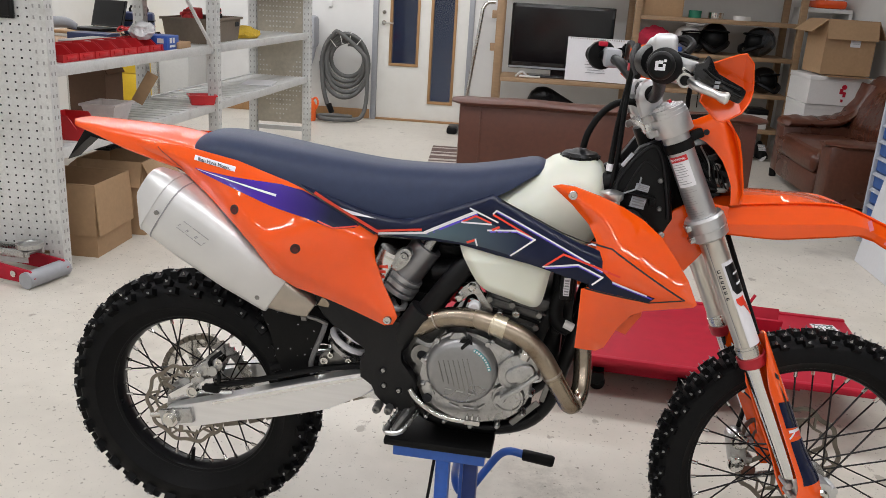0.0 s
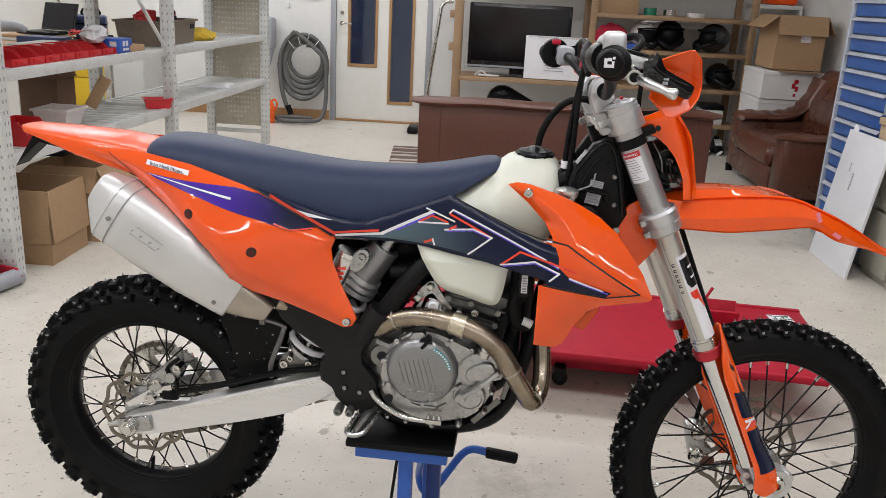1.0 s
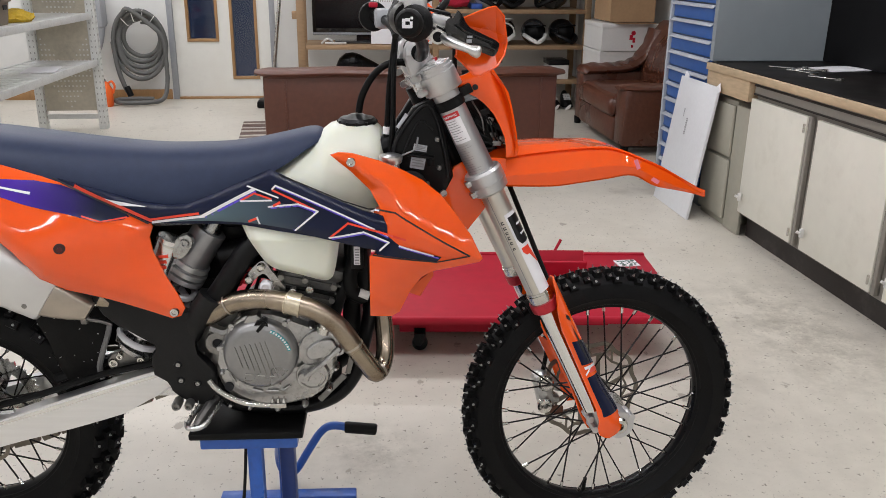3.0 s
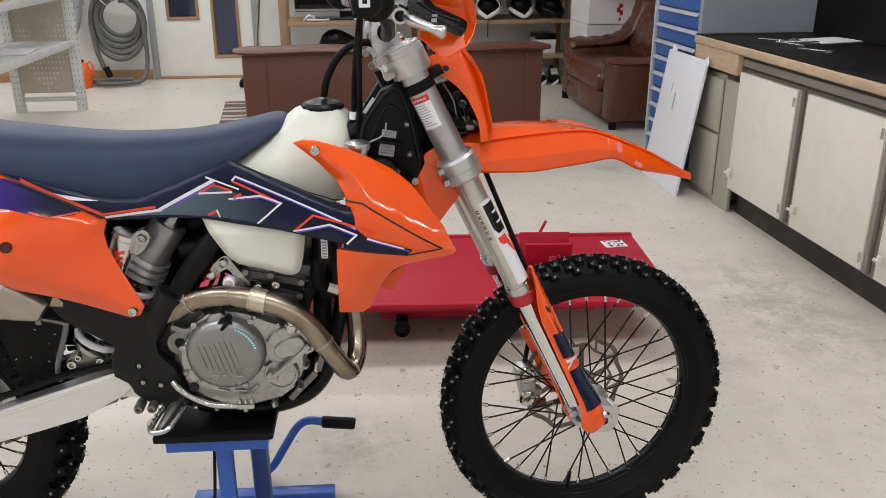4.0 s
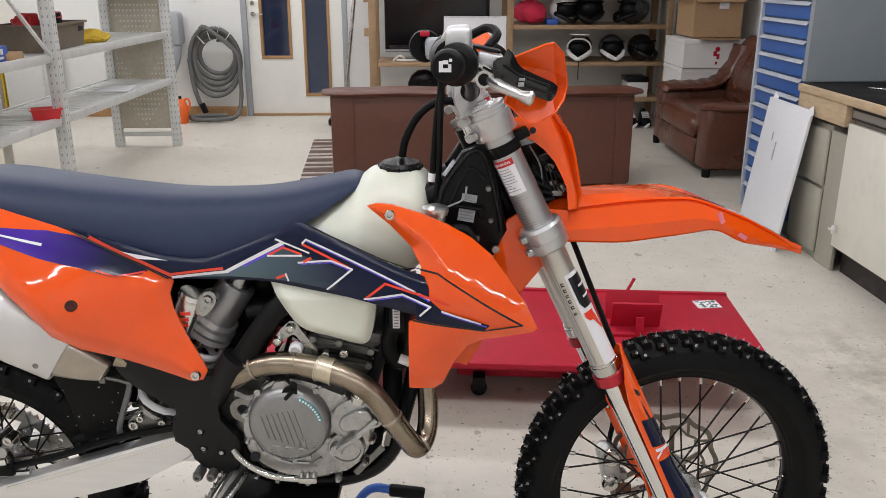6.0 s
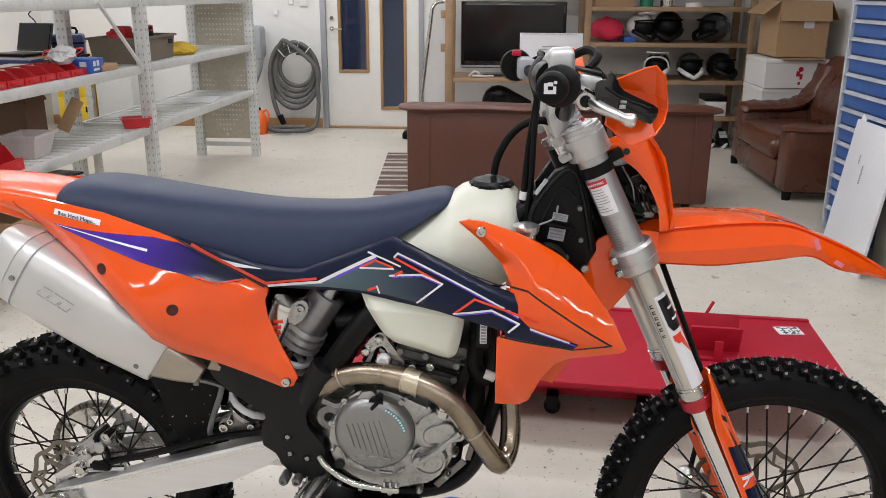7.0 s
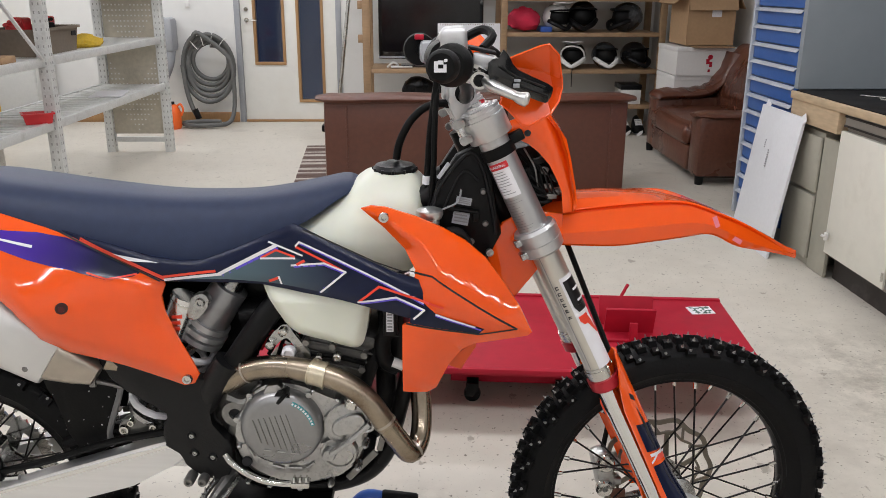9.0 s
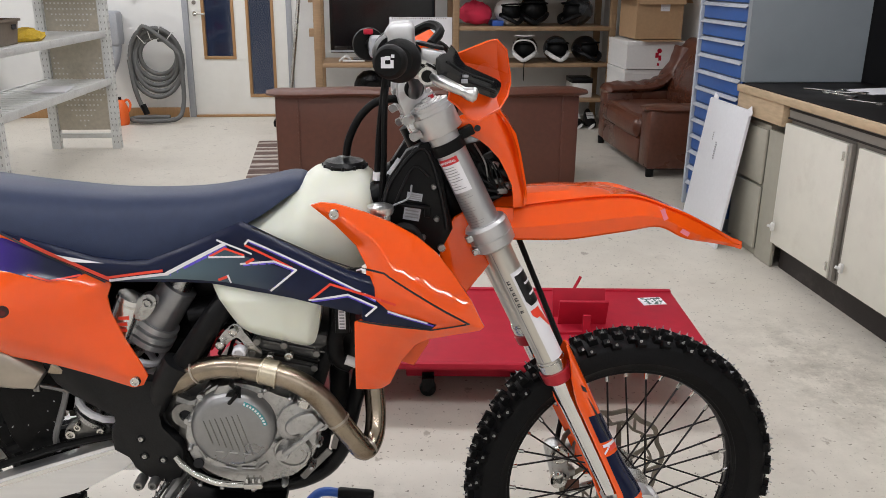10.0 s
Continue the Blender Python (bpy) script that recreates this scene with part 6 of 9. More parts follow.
hw = (0.062, 0.08, 0.096, 0.107, 0.116, 0.118, 0.112, 0.100, 0.094, 0.086, 0.074, 0.055, 0.03)
rings = []
fine = spline([(a, b, 0) for a, b in zip(xs, zt)], 4)
low = spline([(a, b, 0) for a, b in zip(xs, zb)], 4)
wid = spline([(a, b, 0) for a, b in zip(xs, hw)], 4)
for p, q, w in zip(fine, low, wid):
    ring = []
    for a in np.linspace(0, math.pi, 21):
        c, s = math.cos(a), math.sin(a)
        ring.append((p.x, math.copysign(abs(c) ** 0.55, c) * w.y * (1 - 0.22 * s), q.y + (p.y - 0.009 - q.y) * s**0.7))
    rings.append(ring)
loft(bm, rings)
part("seat", bm, SEAT, bike, "dark blue-grey ribbed vinyl seat")

# tail and rear mudguard
bm = bmesh.new()
tail = [(-0.280, 1.101, 1.096, 0.018), (-0.265, 1.103, 1.09, 0.042), (-0.2, 1.101, 1.076, 0.063), (-0.12, 1.098, 1.054, 0.084), (-0.05, 1.092, 1.036, 0.092), (0.0, 1.083, 1.023, 0.094), (0.06, 1.068, 1.014, 0.09), (0.12, 1.052, 1.01, 0.086), (0.2, 1.03, 0.995, 0.08), (0.3, 0.995, 0.975, 0.075)]
rings = []
half = [(1.0, 0.0), (0.985, 0.3), (0.955, 0.58), (0.90, 0.80), (0.84, 0.865), (0.76, 0.90), (0.5, 0.965), (0.25, 0.99)]
for x, t, b, w in tail:
    t -= 0.012 * min(1.0, max(0.0, (0.2 - x) / 0.3))
    b -= 0.008 * min(1.0, max(0.0, (0.2 - x) / 0.3))
    top = [(x, k * w, b + (t - b) * h) for k, h in half + [(0.0, 1.0)] + [(-k, h) for k, h in half[::-1]]]
    rings.append(top + [(q[0], q[1] * 0.95, q[2] - 0.005) for q in top[::-1]])
loft(bm, rings)
part("rear_mudguard", bm, ORANGE_SATIN, bike)
bm = bmesh.new()
plate(bm, [(-0.30, 0.992), (-0.236, 1.056), (-0.14, 1.036), (-0.04, 1.008), (0.03, 0.972), (0.08, 0.94), (0.09, 0.965), (0.05, 1.0), (-0.05, 1.04), (-0.16, 1.062), (-0.24, 1.084)], -0.03, 0.03, 0.003)
part("plate_holder", bm, BLACK_RB, bike, "black plastic tail support")
bm = bmesh.new()
tube(bm, [(0.05, -0.04, 0.985), (0.2, -0.05, 0.93), (0.4, -0.05, 0.90), (0.55, -0.05, 0.90)], 0.014, 8)
tube(bm, [(0.05, 0.04, 0.985), (0.2, 0.05, 0.93), (0.4, 0.05, 0.90), (0.55, 0.05, 0.90)], 0.014, 8)
part("subframe", bm, ALU, bike)

side_outline = [(-0.2, 1.075), (-0.1, 1.068), (0.0301, 1.066), (0.1646, 1.0473), (0.2818, 1.0161), (0.3804, 0.9818), (0.4521, 0.9439), (0.4797, 0.9228), (0.4877, 0.9068), (0.48, 0.8863), (0.4847, 0.856), (0.5046, 0.8068), (0.5301, 0.7582), (0.541, 0.7331), (0.532, 0.716), (0.513, 0.712), (0.4572, 0.7343), (0.3842, 0.7634), (0.3151, 0.788), (0.2701, 0.8169), (0.2561, 0.8408), (0.2272, 0.8768), (0.1842, 0.9111), (0.12, 0.953), (0.0587, 0.9928), (0.0307, 1.0123), (-0.0198, 1.0351), (-0.12, 1.055), (-0.2, 1.066)]


def side_base(x, z):
    """The side panel swells over the silencer and leans in towards the seat."""
    return wide(x, z) + 0.033 * math.exp(-(((x - 0.25) / 0.18) ** 2) - ((z - 0.885) / 0.09) ** 2)


side_w = rolled(side_outline, side_base, 0.017, 0.05)
for s in (-1, 1):
    pn = part("side_panel", shell(side_outline, side_w, 0.005, s, 0.011), ORANGE, bike, "glossy orange side panel")
    if s > 0:
        continue
    right_panel = pn
lift = 0.0012
part("decal", shell([(0.0687, 1.0248), (0.1213, 1.0192), (0.1729, 1.0155), (0.2732, 1.0104), (0.3223, 1.0006), (0.3536, 0.9879), (0.4188, 0.9534), (0.4485, 0.9343), (0.438, 0.9298), (0.396, 0.9284), (0.3365, 0.9499), (0.2569, 0.9685), (0.1822, 0.9894), (0.0933, 1.0146)], side_w, 0, -1, 0.02, lift), WING, right_panel, "purple swoosh decal fading to navy")
bm = bmesh.new()
ribbon(bm, [(0.2672, 0.9891), (0.0788, 1.0229)], 0.0045, side_w, 2 * lift, -1, True)
part("decal", bm, WHITE_GR, right_panel)
bm = bmesh.new()
ribbon(bm, [(0.3656, 0.9435), (0.3969, 0.9303), (0.4427, 0.9335)], 0.003, side_w, 2 * lift)
part("decal", bm, RED_GR, right_panel)
bm = bmesh.new()
ribbon(bm, [(-0.0299, 1.058), (0.0388, 1.0124)], 0.0016, side_w, lift)
part("panel_seam", bm, HOLE, right_panel)
part("sticker", shell([(0.0663, 1.0511), (0.1669, 1.036), (0.1663, 1.0262), (0.0654, 1.0412)], side_w, 0, -1, 0.02, lift), WHITE_GR, right_panel, "white sticker with black slogan")
skew = math.atan2(-(side_w(0.16, 1.031) - side_w(0.07, 1.044)), 0.09)
lettering("Ihan Hyvä Mopo..", 0.0118, Matrix.Translation((0.1167, -side_w(0.1167, 1.0383) - 0.0045, 1.0383)) @ Matrix.Rotation(skew, 4, "Z") @ Matrix.Rotation(radians(8.6), 4, "Y") @ Matrix.Rotation(radians(90), 4, "X"), INK, right_panel)
# discs laid on the panel, coloured like the shade in screw recesses
PIT = surf("screw_pit_shade", (0.035, 0.006, 0.004), 0.4)
for x, z, r in ((0.1766, 0.9498, 0.0105), (0.3239, 0.885, 0.0105)):
    ringed = [(x + r * math.cos(2 * math.pi * k / 20), z + r * math.sin(2 * math.pi * k / 20)) for k in range(20)]
    pit = part("screw_recess", shell(ringed, side_w, 0.002, -1, 0.006, 0.0012), PIT, right_panel, "dark disc for a shaded screw recess")
    part("recess_screw", shell([(x + (u - x) * 0.5, z + (v - z) * 0.5 - 0.002) for u, v in ringed], side_w, 0.001, -1, 0.006, 0.002), surf("dark_red_screw", (0.09, 0.006, 0.006), 0.3), pit)
bm = bmesh.new()
y = -side_w(0.521, 0.729)
lathe(bm, [(0, y - 0.002), (0.004, y - 0.002), (0.005, y - 0.005), (0.0085, y - 0.005), (0.01, y - 0.001), (0.01, y + 0.002), (0, y + 0.002)], (0.521, 0, 0.729), 18)
part("bolt", bm, STEEL, right_panel, "steel bolt")

# front bodywork: navy panel and orange shroud
navy_outline = [(0.318, 1.014), (0.401, 0.987), (0.467, 0.963), (0.517, 0.954), (0.559, 0.954), (0.617, 0.976), (0.73, 1.027), (0.797, 0.999), (0.858, 0.976), (0.918, 0.955), (0.958, 0.948), (0.966, 0.93), (0.968, 0.9), (0.964, 0.875), (0.889, 0.884), (0.817, 0.894), (0.743, 0.9), (0.663, 0.911), (0.57, 0.913), (0.485, 0.917), (0.399, 0.967)]
navy_w = rolled(navy_outline, lambda x, z: wide(x, z) + 0.002, 0.006, 0.024, lambda x, z: x < 0.95)
for s in (-1, 1):
    pn = part("tank_panel", shell(navy_outline, navy_w, 0.006, s, 0.011), NAVY, bike, "dark navy tank panel with red and white line graphics")
    if s < 0:
        tank_panel = pn
shroud_outline = [(0.852, 1.056), (0.87, 1.062), (0.897, 1.061), (0.949, 1.049), (0.996, 1.034), (1.039, 1.015), (1.073, 0.991), (1.105, 0.954), (1.132, 0.917), (1.148, 0.884), (1.154, 0.873), (1.147, 0.866), (1.106, 0.854), (1.057, 0.838), (1.034, 0.822), (1.012, 0.79), (0.990, 0.740), (0.974, 0.729), (0.930, 0.738), (0.930, 0.803), (0.930, 0.866), (0.946, 0.873), (0.948, 0.9), (0.949, 0.93), (0.952, 0.962), (0.932, 0.99), (0.895, 1.024)]
w3 = rolled(shroud_outline, lambda x, z: wide(x, z) + 0.003, 0.036, 0.10, lambda x, z: x > 0.965 or z > 0.99)


def w2(x, z):
    """The outer skin where tank panel and shroud meet."""
    return w3(x, z) if x > 0.94 else navy_w(x, z)


part("decal", shell([(0.50, 0.9195), (0.592, 0.929), (0.69, 0.981), (0.74, 0.965), (0.78, 0.955), (0.82, 0.945), (0.79, 0.905), (0.70, 0.915), (0.60, 0.92)], w2, 0, -1, 0.012, 0.0014), FIELD, tank_panel, "teal field fading to navy")
part("decal", shell([(0.404, 0.973), (0.484, 0.9525), (0.432, 0.958)], w2, 0, -1, 0.02, 0.0016), WHITE_GR, tank_panel)
graphics = [
    (BLACK_GR, 0.003, [(0.312, 1.016), (0.399, 0.966), (0.482, 0.918)], 0.002), (RED_GR, 0.0075, [(0.352, 0.998), (0.488, 0.924)], 0.001), (RED_GR, 0.005, [(0.488, 0.926), (0.582, 0.936)], 0.0012), (WHITE_GR, 0.0055, [(0.492, 0.920), (0.592, 0.930)], 0.0016),
    (WHITE_GR, 0.0065, [(0.592, 0.9315), (0.697, 0.987)], 0.0018), (WHITE_GR, 0.0035, [(0.685, 0.9935), (0.746, 0.972)], 0.0018), (LILAC_GR, 0.0045, [(0.598, 0.9285), (0.700, 0.982)], 0.0014), (RED_GR, 0.004, [(0.671, 0.964), (0.698, 0.979), (0.731, 0.9685)], 0.0015),
    (WHITE_GR, 0.0035, [(0.669, 0.962), (0.732, 0.9655)], 0.0017), (WHITE_GR, 0.0035, [(0.735, 0.989), (0.742, 0.9965), (0.967, 0.912)], 0.0018), (LILAC_GR, 0.0032, [(0.744, 0.993), (0.967, 0.909)], 0.0015), (RED_GR, 0.0045, [(0.736, 0.9865), (0.819, 0.952)], 0.0015),
]
graphics += [
    (WHITE_GR, 0.0035, [(0.726, 0.952), (0.787, 0.961), (0.827, 0.949), (0.779, 0.906)], 0.0018), (LILAC_GR, 0.0034, [(0.73, 0.9495), (0.787, 0.958), (0.822, 0.9475), (0.777, 0.907)], 0.0014), (RED_GR, 0.005, [(0.737, 0.955), (0.749, 0.962)], 0.0019), (RED_GR, 0.005, [(0.684, 0.920), (0.700, 0.927)], 0.0017),
    (WHITE_GR, 0.0035, [(0.701, 0.929), (0.705, 0.916)], 0.0018), (RED_GR, 0.0042, [(0.852, 0.8985), (0.888, 0.930), (1.001, 0.908)], 0.003), (WHITE_GR, 0.0035, [(0.849, 0.896), (0.919, 0.915), (0.969, 0.900), (0.951, 0.882)], 0.0034), (LILAC_GR, 0.0032, [(0.855, 0.894), (0.919, 0.912), (0.964, 0.899)], 0.0028),
]
graphics += [(WHITE_GR, 0.0035, [(0.99, 0.8945), (1.056, 0.8785)], 0.0034), (LILAC_GR, 0.0032, [(0.99, 0.892), (1.066, 0.8735)], 0.003), (BLACK_GR, 0.003, [(0.75, 1.018), (0.88, 0.972), (0.941, 0.9585)], 0.002), (WHITE_GR, 0.003, [(0.935, 0.9575), (0.949, 0.957)], 0.0034)]
for m, w, line, lf in graphics:
    bm = bmesh.new()
    ribbon(bm, line, w, w2, lf)
    part("decal_line", bm, m, tank_panel)
for s in (-1, 1):
    pn = part("shroud", shell(shroud_outline, w3, 0.006, s, 0.008), ORANGE, bike, "glossy orange radiator shroud")
    if s < 0:
        shroud = pn
bm = bmesh.new()
ribbon(bm, [(0.941, 0.958), (0.982, 0.957), (1.104, 0.894), (1.127, 0.881), (1.063, 0.862), (1.04, 0.8635), (0.938, 0.8705)], 0.0032, w3, 0.001)
part("decal_line", bm, BLACK_GR, shroud)
part("decal", shell([(0.944, 0.93), (0.968, 0.911), (0.988, 0.896), (1.073, 0.8755), (1.0635, 0.863), (1.041, 0.865), (0.944, 0.872)], w3, 0, -1, 0.02, 0.0006), NAVY, shroud, "navy tip of the tank graphic")
bm = bmesh.new()
y = -w3(0.895, 1.046)
lathe(bm, [(0, y - 0.003), (0.0035, y - 0.003), (0.0045, y - 0.007), (0.0085, y - 0.007), (0.0098, y - 0.003), (0, y - 0.001)], (0.895, 0, 1.046), 18)
part("bolt", bm, STEEL, shroud)
bm = bmesh.new()
for k in range(3):
    x = 0.948 + 0.017 * k
    ribbon(bm, [(x, 0.812 - 0.003 * k), (x + 0.005, 0.829 - 0.003 * k)], 0.003, w3, 0.0004)
    ribbon(bm, [(x + 0.003, 0.827 - 0.003 * k), (x + 0.014, 0.825 - 0.003 * k)], 0.003, w3, 0.0004)
part("embossed_mark", bm, ORANGE, shroud, "plain embossed mark")

bm = bmesh.new()
plate(bm, [(1.0, 0.77), (1.025, 0.79), (1.042, 0.8), (1.061, 0.8250000000000001), (1.061, 0.805), (1.05, 0.789), (1.034, 0.759), (1.023, 0.764)], -0.16, -0.152, 0.003)
part("inner_flap", bm, ORANGE_DULL, shroud, "orange inner air guide")

# tank
bm = bmesh.new()
sec = [(0.68, 1.00, 0.90, 0.05), (0.74, 1.022, 0.90, 0.095), (0.80, 1.058, 0.90, 0.118), (0.833, 1.086, 0.90, 0.122), (0.855, 1.099, 0.90, 0.118), (0.895, 1.103, 0.90, 0.112), (0.93, 1.102, 0.91, 0.112), (0.951, 1.09, 0.93, 0.105), (0.96, 1.075, 0.95, 0.085)]
sp = [spline([(a[0], a[k], 0) for a in sec], 4) for k in (1, 2, 3)]
rings = []
for p, q, w in zip(*sp):
    ring = []
    for a in np.linspace(0, 2 * math.pi, 28, endpoint=False):
        c, s = math.cos(a), math.sin(a)
        top = (p.y - q.y) / 2
        k = 1 - 0.3 * max(0, s)
        ring.append((p.x, math.copysign(abs(c) ** 0.7, c) * w.y * k, (p.y + q.y) / 2 + math.copysign(abs(s) ** 0.7, s) * top))
    rings.append(ring)
loft(bm, rings)
tank = part("fuel_tank", bm, TANK, bike, "milky translucent plastic fuel tank")
for s in (-1, 1):
    lobe = smooth_outline([(0.66, 0.924), (0.664, 0.907), (0.68, 0.876), (0.703, 0.838), (0.718, 0.821), (0.738, 0.81), (0.782, 0.799), (0.826, 0.787), (0.845, 0.79), (0.855, 0.81), (0.864, 0.865), (0.868, 0.92), (0.76, 0.925)], 3)
    part("tank_lobe", shell(lobe, lambda x, z: 0.139 + 0.02 * (x - 0.7) - 0.5 * max(0, z - 0.88), 0.05, s, 0.007, 0, 0.014), TANK, tank)
bm = bmesh.new()
lathe(bm, [(0, 1.097), (0.041, 1.097), (0.042, 1.103), (0.036, 1.110), (0.024, 1.112), (0.014, 1.117), (0, 1.118)], (0.903, 0, 0), 28, "z")
cap = part("filler_cap", bm, BLACK_PL, tank, "black filler cap")
bm = bmesh.new()
for i in range(12):
    a = 2 * math.pi * i / 12
    box(bm, (0.903 + 0.0405 * math.cos(a), 0.0405 * math.sin(a), 1.1015), (0.006, 0.006, 0.008), 0.0015)
part("cap_grip", bm, BLACK_PL, cap)
bm = bmesh.new()
tube(bm, [(0.907, -0.01, 1.122), (0.914, -0.012, 1.155), (0.935, -0.015, 1.195), (0.965, -0.02, 1.222), (1.0, -0.02, 1.228), (1.025, -0.015, 1.215)], 0.0075, 10)
part("breather_hose", bm, BLACK_RB, bike)

# muffler: tapered flattened drum
d = Vector((0.36, 0, -0.235)).normalized()
up = Vector((0.235, 0, 0.36)).normalized()
base = Vector((-0.005, -0.135, 0.943))


def oval(c, a, b, n=32, p=0.6):
    out = []
    for t in np.linspace(0, 2 * math.pi, n, endpoint=False):
        co, si = math.cos(t), math.sin(t)
        out.append(c + up * (math.copysign(abs(co) ** p, co) * a) + Vector((0, math.copysign(abs(si) ** p, si) * b, 0)))
    return out


bm = bmesh.new()
loft(bm, [oval(base + d * s, a, b) for s, a, b in ((0.0, 0.071, 0.058), (0.004, 0.073, 0.06), (0.10, 0.074, 0.061), (0.22, 0.068, 0.058), (0.325, 0.056, 0.05), (0.33, 0.054, 0.048))])
muf = part("muffler", bm, MUFFLER, bike, "satin silver exhaust silencer")
bm = bmesh.new()
loft(bm, [oval(base + d * s, a, b) for s, a, b in ((-0.044, 0.02, 0.018), (-0.05, 0.030, 0.026), (-0.05, 0.036, 0.032), (-0.046, 0.041, 0.036), (-0.004, 0.071, 0.058), (0.003, 0.0745, 0.0612))])
for v in bm.verts:
    q = (v.co - base).dot(d)
    v.co += up * (0.4 * max(0, -q))
part("end_cap", bm, MUFFLER, muf, "satin angular end cap")
bm = bmesh.new()
loft(bm, [oval(base + d * s, a, b) for s, a, b in ((0.327, 0.047, 0.041), (0.35, 0.042, 0.037), (0.38, 0.033, 0.031), (0.41, 0.022, 0.021))])
for v in bm.verts:
    v.co += up * (0.12 * max(0, (v.co - base).dot(d) - 0.327))
part("inlet_cone", bm, TITAN_PALE, muf)
for s, t in ((0.018, 0.2), (0.018, 0.5), (0.014, 0.8), (0.30, 0.65)):
    c = base + d * s + up * (0.07 * math.cos(math.pi * t)) * (0.95 if s < 0.1 else 0.75) - Vector((0, 0.0595 * math.sin(math.pi * t) ** 0.75 * (1 if s < 0.1 else 0.88), 0))
    bm = bmesh.new()
    knob(bm, c, 0.0055, 0.008)
    part("rivet", bm, CAST_DARK, muf)
bm = bmesh.new()
turn_m = d.to_track_quat("X", "Y").to_matrix().to_4x4()
for k in range(3):
    for du, dv, w, h in ((0, 0.011, 0.021, 0.0016), (0, -0.011, 0.021, 0.0016), (-0.010, 0, 0.0016, 0.022), (0.010, 0, 0.0016, 0.022)):
        box(bm, base + d * (0.085 + 0.023 * k + du + dv * 0.3) + up * (0.012 + dv) - Vector((0, 0.0612, 0)), (w, 0.001, h), 0, turn_m)
part("stamped_mark", bm, INK_GREY, muf, "plain stamped mark")
bm = bmesh.new()
loft(bm, [oval(base + d * q, a, b) for q, a, b in ((0.028, 0.0742, 0.0612), (0.0295, 0.0746, 0.0616), (0.031, 0.0742, 0.0612))])
part("band_edge", bm, INK_GREY, muf)

# exhaust header
BRASSY = surf("brassy_clamp", (0.62, 0.55, 0.42), 0.34, 0.85, var=0.15, scale=40)
head_path = [(0.86, -0.02, 0.735), (0.905, -0.04, 0.735), (0.945, -0.06, 0.705), (0.957, -0.085, 0.64), (0.955, -0.115, 0.59), (0.938, -0.145, 0.575), (0.915, -0.16, 0.612), (0.893, -0.165, 0.648), (0.86, -0.165, 0.697), (0.815, -0.16, 0.73), (0.752, -0.15, 0.746), (0.684, -0.14, 0.750), (0.629, -0.13, 0.735), (0.574, -0.12, 0.703), (0.50, -0.11, 0.69), (0.42, -0.112, 0.722), (0.36, -0.122, 0.752)]
bm = bmesh.new()
tube(bm, head_path, [0.0205] * 5 + [0.0212] * 5 + [0.022] * 3 + [0.0225] * 4, 16, 5)
header = part("exhaust_header", bm, TITAN, bike, "heat-tinted steel exhaust header pipe")
bm = bmesh.new()
rod(bm, (0.782, -0.156, 0.741), (0.754, -0.151, 0.747), 0.0245, 0.0245, 18)
rod(bm, (0.781, -0.156, 0.741), (0.778, -0.156, 0.7415), 0.0262, 0.0262, 18)
rod(bm, (0.758, -0.152, 0.746), (0.755, -0.151, 0.7465), 0.0262, 0.0262, 18)
part("pipe_clamp", bm, BRASSY, header, "brassy pipe clamp")
bm = bmesh.new()
rod(bm, (0.88, -0.032, 0.737), (0.893, -0.038, 0.737), 0.026, n=18)
part("port_flange", bm, STEEL, header)

for p, q, rad in (((0.893, -0.165, 0.648), (0.8905, -0.165, 0.652), 0.0226), ((0.629, -0.13, 0.735), (0.626, -0.1295, 0.7335), 0.0236), ((0.945, -0.135, 0.579), (0.942, -0.139, 0.5775), 0.0222)):
    bm = bmesh.new()
    rod(bm, p, q, rad, rad, 18)
    part("weld_bead", bm, TITAN_PALE, header)

# engine
bm = bmesh.new()
plate(bm, smooth_outline([(0.585, 0.56), (0.60, 0.62), (0.63, 0.68), (0.70, 0.715), (0.765, 0.71), (0.82, 0.67), (0.85, 0.605), (0.835, 0.54), (0.79, 0.50), (0.70, 0.485), (0.62, 0.495)], 3), -0.11, 0.11, 0.015, 3)
eng = part("crankcase", bm, CAST_DARK, bike, "cast aluminium engine case")
CC = (0.692, 0, 0.627)
bm = bmesh.new()
plate(bm, smooth_outline([(0.598, 0.60), (0.615, 0.665), (0.66, 0.71), (0.72, 0.712), (0.775, 0.69), (0.825, 0.665), (0.848, 0.61), (0.84, 0.56), (0.81, 0.525), (0.76, 0.50), (0.68, 0.505), (0.63, 0.53), (0.603, 0.565)], 3), -0.138, -0.108, 0.006, 2)
inner = part("clutch_case", bm, CAST, eng, "cast outer clutch case")
bm = bmesh.new()
lathe(bm, [(0, -0.168), (0.060, -0.168), (0.070, -0.164), (0.0765, -0.157), (0.079, -0.15), (0.081, -0.136), (0, -0.136)], CC, 56)
cover = part("clutch_cover", bm, COVER, eng, "round grey clutch cover with ridges")
bm = bmesh.new()
for k in range(7):
    x, top, h = 0.642 + 0.0105 * k, 0.653 + 0.0022 * k, 0.050 + 0.0065 * k
    box(bm, (x + h * 0.14, -0.1687, top - h / 2), (0.0016, 0.002, h), 0, Matrix.Rotation(radians(-16), 4, "Y"))
part("ridge", bm, CAST_DARK, cover)
for k in range(3):
    bm = bmesh.new()
    box(bm, (0.668 + 0.026 * k, -0.1688, 0.588 - 0.003 * k), (0.015, 0.002, 0.0022), 0, Matrix.Rotation(radians(6), 4, "Y"))
    part("ridge_mark", bm, CAST, cover, "bright worn ridge end")
bm = bmesh.new()
